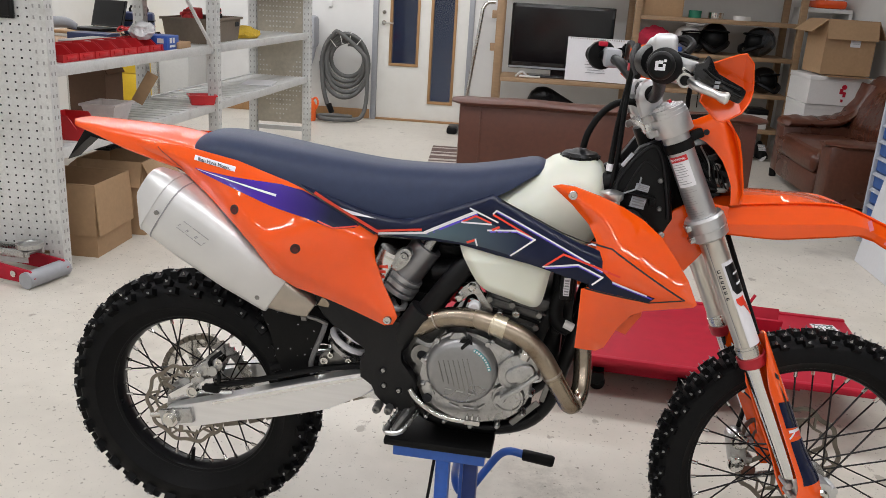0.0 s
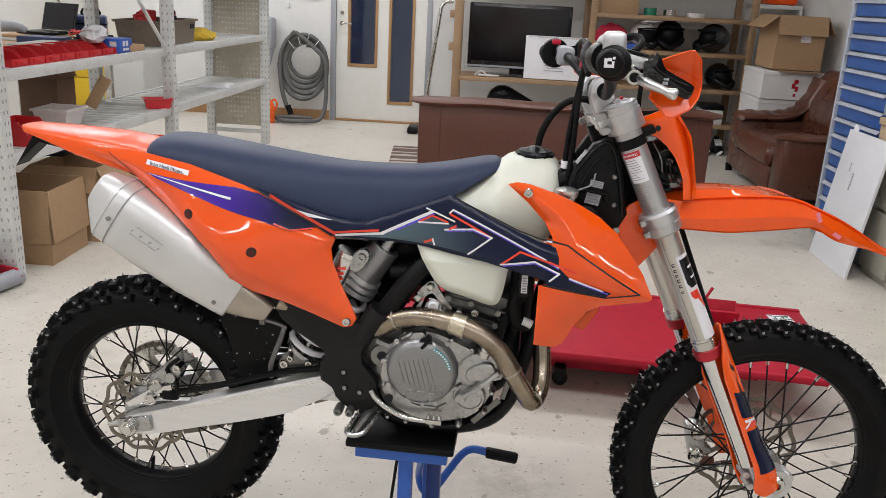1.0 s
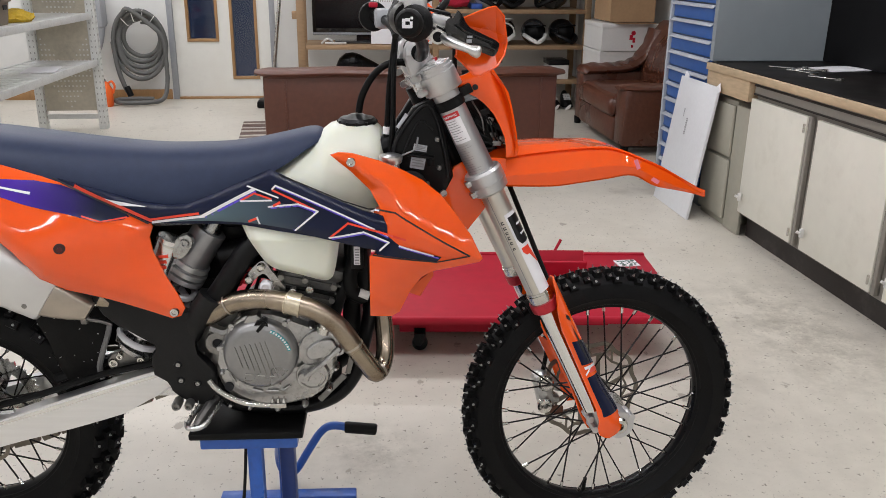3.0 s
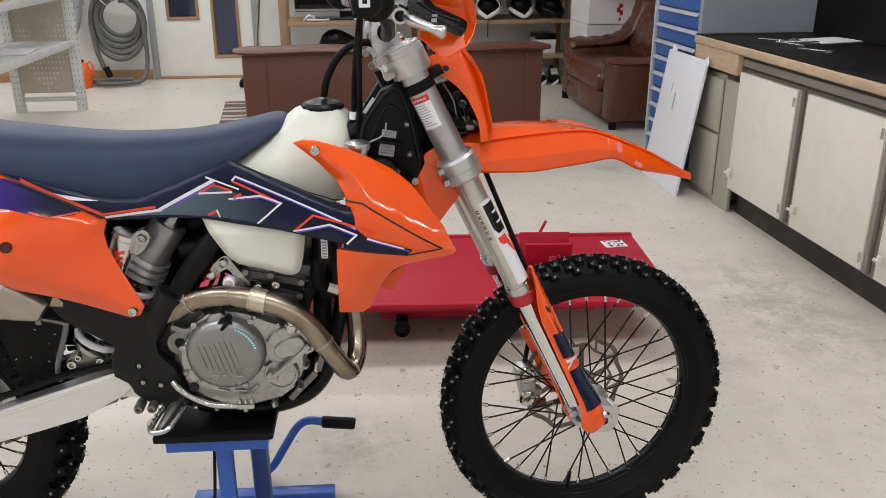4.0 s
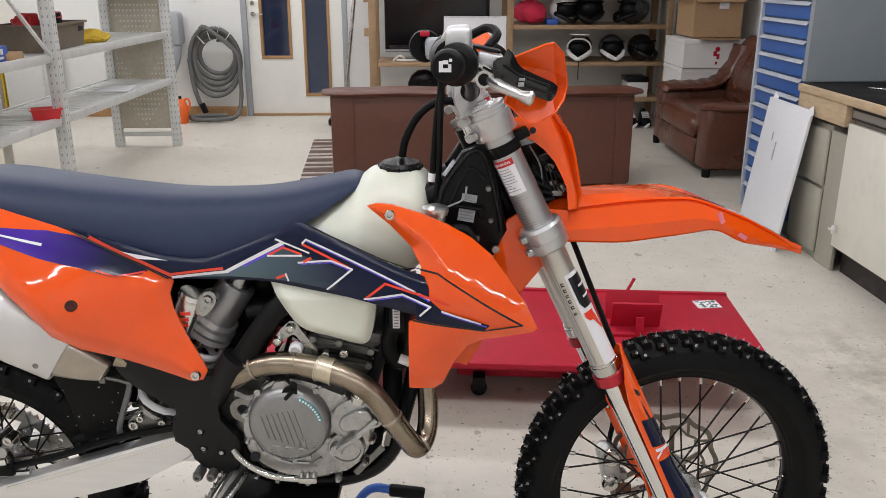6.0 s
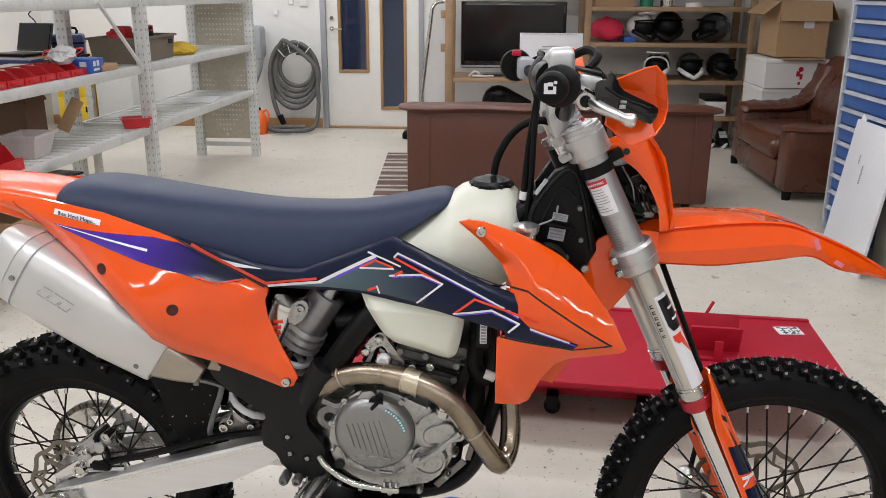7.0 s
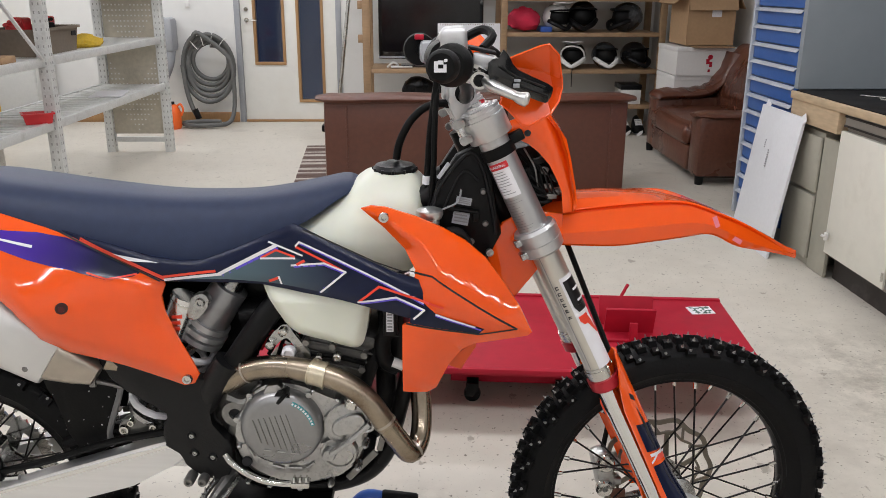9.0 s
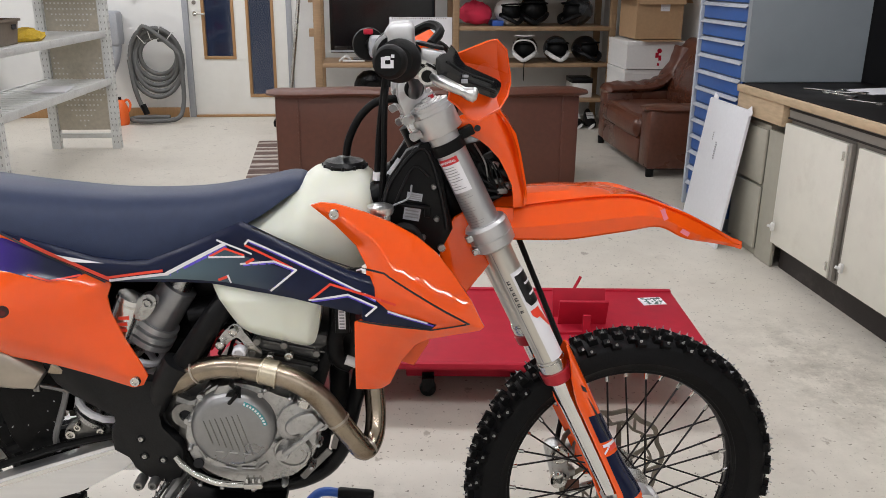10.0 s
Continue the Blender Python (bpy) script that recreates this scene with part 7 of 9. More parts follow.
for k in range(5):
    a = radians(62 - 11 * k)
    box(bm, (CC[0] + 0.0655 * math.cos(a), -0.1668, CC[2] + 0.0655 * math.sin(a)), (0.011, 0.002, 0.0075), 0, Matrix.Rotation(-(a - math.pi / 2), 4, "Y"))
teal = part("teal_mark", bm, surf("teal_print", (0.03, 0.3, 0.32), 0.4), cover, "teal printed mark, plain")
for k in range(10):
    a = radians(65 - 5.4 * k)
    bm = bmesh.new()
    box(bm, (CC[0] + 0.0655 * math.cos(a), -0.1682, CC[2] + 0.0655 * math.sin(a)), (0.0034, 0.001, 0.0042), 0, Matrix.Rotation(-(a - math.pi / 2), 4, "Y"))
    part("print_mark", bm, WHITE_GR, teal)
for i in range(9):
    a = 2 * math.pi * (i + 0.3) / 9
    bm = bmesh.new()
    knob(bm, (CC[0] + 0.088 * math.cos(a), -0.141, CC[2] + 0.085 * math.sin(a)), 0.006, 0.012)
    part("cover_bolt", bm, CAST, eng)
bm = bmesh.new()
rod(bm, (0.699, -0.162, 0.696), (0.699, -0.138, 0.696), 0.0145, n=16)
box(bm, (0.699, -0.165, 0.696), (0.028, 0.008, 0.008), 0.003, Matrix.Rotation(radians(-50), 4, "Y"))
part("oil_filler_cap", bm, BLACK_PL, eng, "black oil filler cap")
# water pump and filter covers
bm = bmesh.new()
plate(bm, smooth_outline([(0.772, 0.637), (0.784, 0.66), (0.812, 0.68), (0.842, 0.682), (0.86, 0.655), (0.856, 0.632), (0.832, 0.606), (0.795, 0.597), (0.777, 0.61)], 3), -0.15, -0.13, 0.004, 2)
pump = part("water_pump_cover", bm, CAST, eng)
bm = bmesh.new()
plate(bm, smooth_outline([(0.79, 0.632), (0.80, 0.648), (0.836, 0.664), (0.852, 0.655), (0.85, 0.638), (0.814, 0.616), (0.796, 0.618)], 3), -0.163, -0.148, 0.005, 3)
part("pump_dome", bm, CAST, pump)
bm = bmesh.new()
rod(bm, (0.826, -0.152, 0.675), (0.834, -0.152, 0.70), 0.013, n=14)
rod(bm, (0.829, -0.152, 0.685), (0.83, -0.152, 0.69), 0.0155, n=14)
part("hose_union", bm, STEEL, pump)
bm = bmesh.new()
tube(bm, [(0.786, -0.16, 0.576), (0.82, -0.163, 0.604), (0.862, -0.158, 0.642)], 0.0062, 8)
tube(bm, [(0.842, -0.158, 0.625), (0.866, -0.156, 0.63), (0.868, -0.155, 0.648)], 0.004, 8)
part("casting_rib", bm, CAST, eng)
bm = bmesh.new()
lathe(bm, [(0, -0.146), (0.028, -0.146), (0.03, -0.149), (0.034, -0.149), (0.037, -0.143), (0.038, -0.13), (0, -0.13)], (0.80, 0, 0.572), 28)
filt = part("oil_filter_cover", bm, CAST, eng)
bm = bmesh.new()
lathe(bm, [(0, -0.160), (0.011, -0.160), (0.0135, -0.155), (0.0145, -0.144), (0, -0.144)], (0.782, 0, 0.572), 20)
part("filter_boss", bm, CAST, filt)
for (x0, z0), (x1, z1) in (((0.70, 0.533), (0.725, 0.532)), ((0.735, 0.533), (0.75, 0.545)), ((0.66, 0.54), (0.69, 0.531)), ((0.622, 0.575), (0.632, 0.555))):
    bm = bmesh.new()
    rod(bm, (x0, -0.139, z0), (x1, -0.139, z1), 0.0035, n=8)
    part("casting_web", bm, CAST, eng)
# dark disc instead of a bored hole, its shade in the colour
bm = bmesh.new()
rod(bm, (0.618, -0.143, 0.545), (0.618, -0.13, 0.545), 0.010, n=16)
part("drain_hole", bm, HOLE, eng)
bm = bmesh.new()
plate(bm, [(0.66, 0.70), (0.67, 0.716), (0.69, 0.72), (0.70, 0.71), (0.69, 0.698)], -0.155, -0.125, 0.003)
part("cover_lug", bm, CAST, eng)
for x, z in ((0.618, 0.50), (0.66, 0.493), (0.72, 0.488), (0.78, 0.497), (0.835, 0.535), (0.85, 0.585), (0.845, 0.66), (0.80, 0.685), (0.755, 0.703), (0.606, 0.58), (0.61, 0.64), (0.635, 0.685)):
    bm = bmesh.new()
    lathe(bm, [(0, -0.15), (0.004, -0.148), (0.0052, -0.145), (0.0075, -0.138), (0.0075, -0.12), (0, -0.12)], (x, 0, z), 10)
    part("case_bolt", bm, CAST, eng)
bm = bmesh.new()
box(bm, (0.617, -0.10, 0.605), (0.075, 0.05, 0.06), 0.015, Matrix.Rotation(radians(25), 4, "Y"))
lathe(bm, [(0.012, -0.135), (0.026, -0.135), (0.028, -0.12), (0.012, -0.12)], (0.60, 0, 0.645), 18)
tube(bm, [(0.585, -0.12, 0.675), (0.62, -0.125, 0.668), (0.655, -0.12, 0.70)], 0.012, 8)
part("gearbox_boss", bm, CAST_DARK, eng)
bm = bmesh.new()
plate(bm, [(0.52, 0.52), (0.60, 0.52), (0.635, 0.60), (0.64, 0.71), (0.56, 0.70), (0.53, 0.62)], -0.088, -0.07, 0.004)
part("gearbox_wall", bm, CAST_DARK, eng)
# near-black disc stands for the shade inside the spindle hole
bm = bmesh.new()
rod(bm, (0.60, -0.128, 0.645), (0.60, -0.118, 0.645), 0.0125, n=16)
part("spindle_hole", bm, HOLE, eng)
bm = bmesh.new()
box(bm, (0.79, 0, 0.745), (0.13, 0.21, 0.12), 0.014, Matrix.Rotation(radians(12), 4, "Y"))
cyl = part("cylinder", bm, ENGINE_DARK, eng, "dark cast cylinder")
for k in range(5):
    bm = bmesh.new()
    box(bm, (0.785 + 0.004 * k, 0, 0.705 + 0.018 * k), (0.145, 0.222, 0.005), 0.002, Matrix.Rotation(radians(12), 4, "Y"))
    part("cylinder_rib", bm, ENGINE_DARK, cyl)
bm = bmesh.new()
box(bm, (0.80, 0, 0.797), (0.15, 0.215, 0.03), 0.01, Matrix.Rotation(radians(12), 4, "Y"))
part("head_cover", bm, ENGINE_DARK, eng)
for x, z in ((0.74, 0.79), (0.79, 0.782), (0.85, 0.765), (0.73, 0.765), (0.845, 0.735)):
    bm = bmesh.new()
    knob(bm, (x, -0.112, z), 0.007, 0.018, 6)
    part("head_bolt", bm, CAST_DARK, eng)
# engine hanger
bm = bmesh.new()
plate(bm, smooth_outline([(0.662, 0.785), (0.672, 0.80), (0.69, 0.822), (0.706, 0.827), (0.716, 0.815), (0.722, 0.80), (0.748, 0.768), (0.742, 0.756), (0.728, 0.762), (0.712, 0.795), (0.70, 0.80), (0.685, 0.785), (0.672, 0.777)], 2), -0.118, -0.108, 0.002)
part("engine_hanger", bm, CAST, bike, "grey alloy engine hanger")
for x, z, r in ((0.700, 0.815, 0.009), (0.708, 0.772, 0.0135), (0.674, 0.788, 0.009), (0.765, 0.762, 0.008), (0.80, 0.765, 0.009)):
    bm = bmesh.new()
    lathe(bm, [(0, -0.13), (r * 0.5, -0.13), (r * 0.6, -0.134), (r * 0.9, -0.132), (r, -0.118), (0, -0.116)], (x, 0, z), 18)
    part("hanger_bolt", bm, STEEL if r < 0.012 else WHITE_GR, bike)
bm = bmesh.new()
tube(bm, [(0.745, -0.11, 0.765), (0.80, -0.115, 0.76), (0.85, -0.11, 0.745)], 0.005, 6)
part("wire", bm, BLACK_RB, bike)
# throttle body area and orange frame tubes seen through the gap
bm = bmesh.new()
tube(bm, [(0.60, -0.03, 0.81), (0.66, -0.03, 0.82), (0.72, -0.03, 0.83)], 0.03, 14)
part("throttle_body", bm, BLACK_PL, bike)
for k in range(6):
    bm = bmesh.new()
    tube(bm, [(0.60 + 0.015 * k, -0.085, 0.76 - 0.01 * (k % 3)), (0.63 + 0.014 * k, -0.09, 0.79 + 0.01 * (k % 2)), (0.66 + 0.012 * k, -0.085, 0.765 + 0.012 * (k % 3)), (0.69 + 0.012 * k, -0.08, 0.79)], 0.0042, 6)
    part("wire", bm, BLACK_RB if k % 3 else RED_BIN, bike)

# frame
bm = bmesh.new()
for s in (-1, 1):
    tube(bm, [(0.555, s * 0.115, 0.69), (0.60, s * 0.115, 0.745), (0.645, s * 0.112, 0.81), (0.69, s * 0.10, 0.865), (0.80, s * 0.08, 0.95), (1.0, s * 0.04, 1.08)], 0.0235, 14)
frame_ob = part("main_frame", bm, BLACK_PL, bike, "black tubular frame")
bm = bmesh.new()
tube(bm, [(0.575, -0.085, 0.54), (0.60, -0.085, 0.485), (0.655, -0.085, 0.465), (0.76, -0.085, 0.46), (0.84, -0.085, 0.485), (0.885, -0.085, 0.535), (0.905, -0.08, 0.60), (0.95, -0.06, 0.78), (1.02, -0.03, 1.0)], 0.0165, 12)
part("cradle_tube", bm, BLACK_PL, frame_ob)
bm = bmesh.new()
tube(bm, [(0.575, 0.085, 0.54), (0.60, 0.085, 0.485), (0.655, 0.085, 0.465), (0.76, 0.085, 0.46), (0.84, 0.085, 0.485), (0.885, 0.085, 0.535), (0.905, 0.08, 0.60), (0.95, 0.06, 0.78), (1.02, 0.03, 1.0)], 0.0165, 12)
part("cradle_tube", bm, BLACK_PL, frame_ob)
bm = bmesh.new()
box(bm, (0.838, -0.103, 0.518), (0.014, 0.006, 0.085), 0.002, Matrix.Rotation(radians(43), 4, "Y"))
box(bm, (0.879, -0.103, 0.574), (0.012, 0.006, 0.045), 0.002, Matrix.Rotation(radians(14), 4, "Y"))
part("frame_guard", bm, CAST_DARK, frame_ob, "grey alloy frame strip")
bm = bmesh.new()
plate(bm, [(0.62, 0.452), (0.80, 0.452), (0.85, 0.48), (0.83, 0.49), (0.79, 0.466), (0.63, 0.466)], -0.08, 0.08, 0.003)
part("skid_plate", bm, BLACK_PL, frame_ob)
bm = bmesh.new()
cover_edge = [(0.345, 0.772), (0.40, 0.762), (0.46, 0.738), (0.52, 0.720), (0.552, 0.722), (0.572, 0.712), (0.574, 0.696), (0.556, 0.676), (0.548, 0.652), (0.551, 0.622), (0.564, 0.606), (0.582, 0.594), (0.590, 0.572), (0.588, 0.532), (0.580, 0.512), (0.563, 0.500), (0.532, 0.506), (0.510, 0.520), (0.494, 0.536), (0.490, 0.562), (0.460, 0.574), (0.457, 0.60), (0.460, 0.624), (0.474, 0.632), (0.472, 0.650), (0.44, 0.666), (0.395, 0.692), (0.369, 0.717), (0.352, 0.75)]
plate(bm, cover_edge, -0.140, -0.112, 0.004, 3)
guard = part("frame_cover", bm, COVER_PL, frame_ob, "satin black plastic frame and heel cover")
bm = bmesh.new()
tube(bm, [(0.53, -0.117, 0.62), (0.545, -0.119, 0.66), (0.556, -0.122, 0.692), (0.572, -0.126, 0.72), (0.589, -0.126, 0.747)], [0.006, 0.019, 0.025, 0.0275, 0.027], 18)
rod(bm, (0.587, -0.126, 0.744), (0.593, -0.126, 0.753), 0.0285, 0.0275, 20)
part("sleeve_collar", bm, COVER_PL, guard)
for x, z in ((0.513, 0.599), (0.516, 0.561), (0.551, 0.553)):
    bm = bmesh.new()
    lathe(bm, [(0.0055, -0.1395), (0.0085, -0.1425), (0.0095, -0.1395)], (x, 0, z), 14)
    part("screw_well", bm, COVER_PL, guard)
    bm = bmesh.new()
    lathe(bm, [(0, -0.1405), (0.002, -0.1405), (0.0025, -0.1425), (0.0045, -0.1425), (0.0055, -0.1395), (0, -0.1390)], (x, 0, z), 12)
    part("screw", bm, CAST, guard)
bm = bmesh.new()
span(bm, (0.30, -0.075, 0.74), (0.465, 0.075, 0.93), 0.02)
part("airbox", bm, BLACK_PL, bike)
# added black blocks that darken the gaps between frame, shock and engine
bm = bmesh.new()
box(bm, (0.66, 0.0, 0.90), (0.2, 0.08, 0.05), 0.012)
span(bm, (0.872, -0.085, 0.71), (0.925, 0.085, 0.94), 0.012)
span(bm, (0.46, -0.005, 0.74), (0.70, 0.09, 0.93), 0.012)
span(bm, (0.425, 0.005, 0.60), (0.60, 0.085, 0.745), 0.012)
span(bm, (0.305, 0.008, 0.575), (0.424, 0.05, 0.74), 0.008)
span(bm, (0.862, -0.04, 0.60), (0.905, 0.06, 0.705), 0.01)
part("dark_gap_fill", bm, BLACK_PL, bike)

# shock absorber
GREY_RING = surf("pale_grey_ring", (0.58, 0.58, 0.59), 0.32, 0.6)
SHOCK_GREY = surf("grey_shock_body", (0.33, 0.33, 0.34), 0.32, 0.75)
a, b = Vector((0.585, -0.045, 0.875)), Vector((0.482, -0.05, 0.725))
e = (b - a).normalized()
bm = bmesh.new()
rod(bm, a, a + e * 0.10, 0.036, 0.040, 26)
shock = part("shock", bm, SHOCK_GREY, bike, "rear shock absorber")
bm = bmesh.new()
rod(bm, a + e * 0.0, a - e * 0.03, 0.024, 0.018, 16)
part("shock_top", bm, CAST, shock)
for s, r in ((0.082, 0.046), (0.099, 0.05), (0.115, 0.051)):
    bm = bmesh.new()
    rod(bm, a + e * s, a + e * (s + 0.011), r, r, 24)
    part("preload_ring", bm, GREY_RING, shock)
bm = bmesh.new()
side = e.orthogonal().normalized()
up2 = e.cross(side)
helix = [a + e * (0.135 + 0.185 * i / 90) + (side * math.cos(i * 0.45) + up2 * math.sin(i * 0.45)) * 0.047 for i in range(90)]
tube(bm, helix, 0.0075, 8, 1)
part("spring", bm, WHITE_GR, shock, "white coil spring")
bm = bmesh.new()
rod(bm, a + e * 0.11, a + e * 0.40, 0.012, n=12)
part("shock_rod", bm, STEEL, shock)
bm = bmesh.new()
ra, rb = Vector((0.512, -0.092, 0.872)), Vector((0.478, -0.092, 0.795))
rod(bm, ra, rb, 0.027, 0.027, 22)
can = part("shock_reservoir", bm, ALU, bike, "silver shock reservoir")
bm = bmesh.new()
for k in range(3):
    box(bm, (0.494 + 0.003 * k, -0.1195, 0.815 + 0.012 * k), (0.02 - 0.003 * (k % 2), 0.001, 0.006))
part("mark", bm, RED_GR, can, "plain red printed mark")
bm = bmesh.new()
rod(bm, ra + (rb - ra) * 0.12, ra + (rb - ra) * 0.17, 0.0282, 0.0282, 22)
part("reservoir_band", bm, STEEL, can)
bm = bmesh.new()
plate(bm, smooth_outline([(0.515, 0.84), (0.528, 0.875), (0.55, 0.885), (0.562, 0.87), (0.55, 0.845), (0.53, 0.83)], 2), -0.115, -0.095, 0.003)
part("reservoir_mount", bm, CAST, can)
bm = bmesh.new()
lathe(bm, [(0, -0.118), (0.004, -0.118), (0.005, -0.122), (0.0085, -0.122), (0.01, -0.116), (0, -0.114)], (0.545, 0, 0.867), 14)
part("bolt", bm, CAST, can)
# lower shock mount, linkage and the flap behind the tyre
low = a + e * 0.33
bm = bmesh.new()
rod(bm, a + e * 0.318, a + e * 0.33, 0.05, 0.046, 22)
part("spring_seat", bm, CAST, shock)
bm = bmesh.new()
plate(bm, smooth_outline([(0.345, 0.575), (0.352, 0.595), (0.368, 0.606), (0.395, 0.602), (0.435, 0.598), (0.43, 0.578), (0.385, 0.572), (0.36, 0.560)], 2), -0.088, -0.066, 0.005)
link = part("linkage_plate", bm, CAST_DARK, bike, "cast shock linkage")
for x, z, r in ((0.361, 0.582, 0.011), (0.376, 0.598, 0.008), (0.42, 0.588, 0.009)):
    bm = bmesh.new()
    lathe(bm, [(0, -0.09), (r * 0.4, -0.09), (r * 0.5, -0.097), (r * 0.85, -0.097), (r, -0.09), (r, -0.08), (0, -0.08)], (x, 0, z), 14)
    part("linkage_bolt", bm, STEEL, link)
bm = bmesh.new()
plate(bm, [(0.345, 0.556), (0.40, 0.574), (0.462, 0.594), (0.462, 0.602), (0.43, 0.600), (0.38, 0.582), (0.35, 0.568)], -0.062, -0.05, 0.003)
part("linkage_arm", bm, ALU, link)
bm = bmesh.new()
plate(bm, smooth_outline([(0.20, 0.70), (0.27, 0.725), (0.345, 0.70), (0.358, 0.668), (0.338, 0.61), (0.322, 0.57), (0.324, 0.535), (0.27, 0.51), (0.235, 0.56), (0.225, 0.62), (0.205, 0.66)], 2), -0.072, -0.064, 0.003)
flap = part("mud_flap", bm, BLACK_RB, bike, "black mud flap with pale specks")
# tiny pale specks on the flap, standing for tyre studs
rf = random.Random(5)
bm = bmesh.new()
for k in range(14):
    x, z, q = rf.uniform(0.215, 0.335), rf.uniform(0.56, 0.69), rf.uniform(0.0008, 0.0018)
    box(bm, (x, -0.0725, z), (q * 2.2, 0.002, q), 0.0006, Matrix.Rotation(rf.uniform(0, 3), 4, "Y"))
tagged(part("pale_speck", bm, PAPER, flap), kind="stuff")
bm = bmesh.new()
tube(bm, [(0.360, -0.083, 0.672), (0.352, -0.083, 0.645), (0.341, -0.083, 0.616), (0.327, -0.083, 0.575), (0.326, -0.083, 0.556), (0.329, -0.083, 0.540)], 0.0062, 8)
part("mud_flap_stay", bm, STAY_GREY, bike, "dull grey flap stay")
bm = bmesh.new()
tube(bm, [(0.29, -0.09, 0.705), (0.315, -0.095, 0.692), (0.345, -0.09, 0.682), (0.365, -0.085, 0.672)], 0.005, 8)
box(bm, (0.312, -0.097, 0.688), (0.014, 0.01, 0.018), 0.003)
part("flap_bracket", bm, CAST_DARK, bike)

# footpeg and brake pedal
peg_dir = Vector((-0.022, -0.072, -0.020))
peg_root = Vector((0.576, -0.135, 0.503))
loop = [peg_root + peg_dir * t + Vector((u, 0, v)) for t, u, v in ((0.0, -0.024, -0.004), (0.45, -0.024, -0.003), (0.85, -0.021, -0.002), (1.0, -0.012, -0.001), (1.02, 0.008, 0.001), (0.88, 0.019, 0.003), (0.45, 0.022, 0.004), (0.0, 0.022, 0.004))]
bm = bmesh.new()
tube(bm, loop, 0.0055, 8, 4, flat=1.0)
peg = part("footpeg", bm, CAST, bike, "open toothed steel footpeg")
bm = bmesh.new()
tube(bm, [peg_root + Vector((0.005, 0.015, 0)), peg_root + peg_dir * 0.5, peg_root + peg_dir * 0.98], [0.015, 0.011, 0.008], 8)
part("peg_web", bm, CAST_DARK, peg)
for t, u in ((0.1, -0.024), (0.3, -0.024), (0.5, -0.024), (0.7, -0.022), (0.9, -0.024), (1.02, -0.003), (0.92, 0.019), (0.72, 0.020), (0.5, 0.022), (0.3, 0.022), (0.12, 0.022)):
    bm = bmesh.new()
    block(bm, peg_root + peg_dir * t + Vector((u, 0, 0.004)), Vector((1, 0, 0)), Vector((0, 1, 0)), Vector((0, 0, 1)), (0.005, 0.007, 0.008), 0.35)
    part("peg_tooth", bm, CAST, peg)
for x, z, r in ((0.505, 0.512, 0.0105), (0.532, 0.512, 0.010)):
    bm = bmesh.new()
    lathe(bm, [(0, -0.158), (r * 0.4, -0.158), (r * 0.45, -0.163), (r * 0.8, -0.163), (r, -0.158), (r, -0.13), (0, -0.13)], (x, 0, z - 0.004), 14)
    part("peg_bolt", bm, CAST_DARK, peg)
bm = bmesh.new()
tube(bm, [(0.578, -0.15, 0.566), (0.592, -0.155, 0.549), (0.618, -0.158, 0.53), (0.655, -0.16, 0.5135), (0.70, -0.16, 0.508), (0.715, -0.16, 0.511)], [0.006, 0.0065, 0.0065, 0.0065, 0.006, 0.006], 10)
pedal = part("brake_pedal", bm, STEEL, bike, "bright metal brake pedal")
bm = bmesh.new()
box(bm, (0.726, -0.163, 0.514), (0.036, 0.026, 0.012), 0.003)
for i in range(3):
    block(bm, Vector((0.714 + 0.012 * i, -0.163, 0.518)), Vector((1, 0, 0)), Vector((0, 1, 0)), Vector((0, 0, 1)), (0.006, 0.024, 0.01), 0.5)
part("pedal_tip", bm, STEEL, pedal)

# ---- steered front end ----
AX = Vector((0.436, 0, -0.90)).normalized()
FWD = Vector((0.90, 0, 0.436)).normalized()
TOP = Vector((1.047, 0, 1.222))


def on_fork(s, u=0.0, y=0.0):
    """s metres down the fork from its top, u ahead of it, y across."""
    return TOP + AX * s + FWD * u + Vector((0, y, 0))


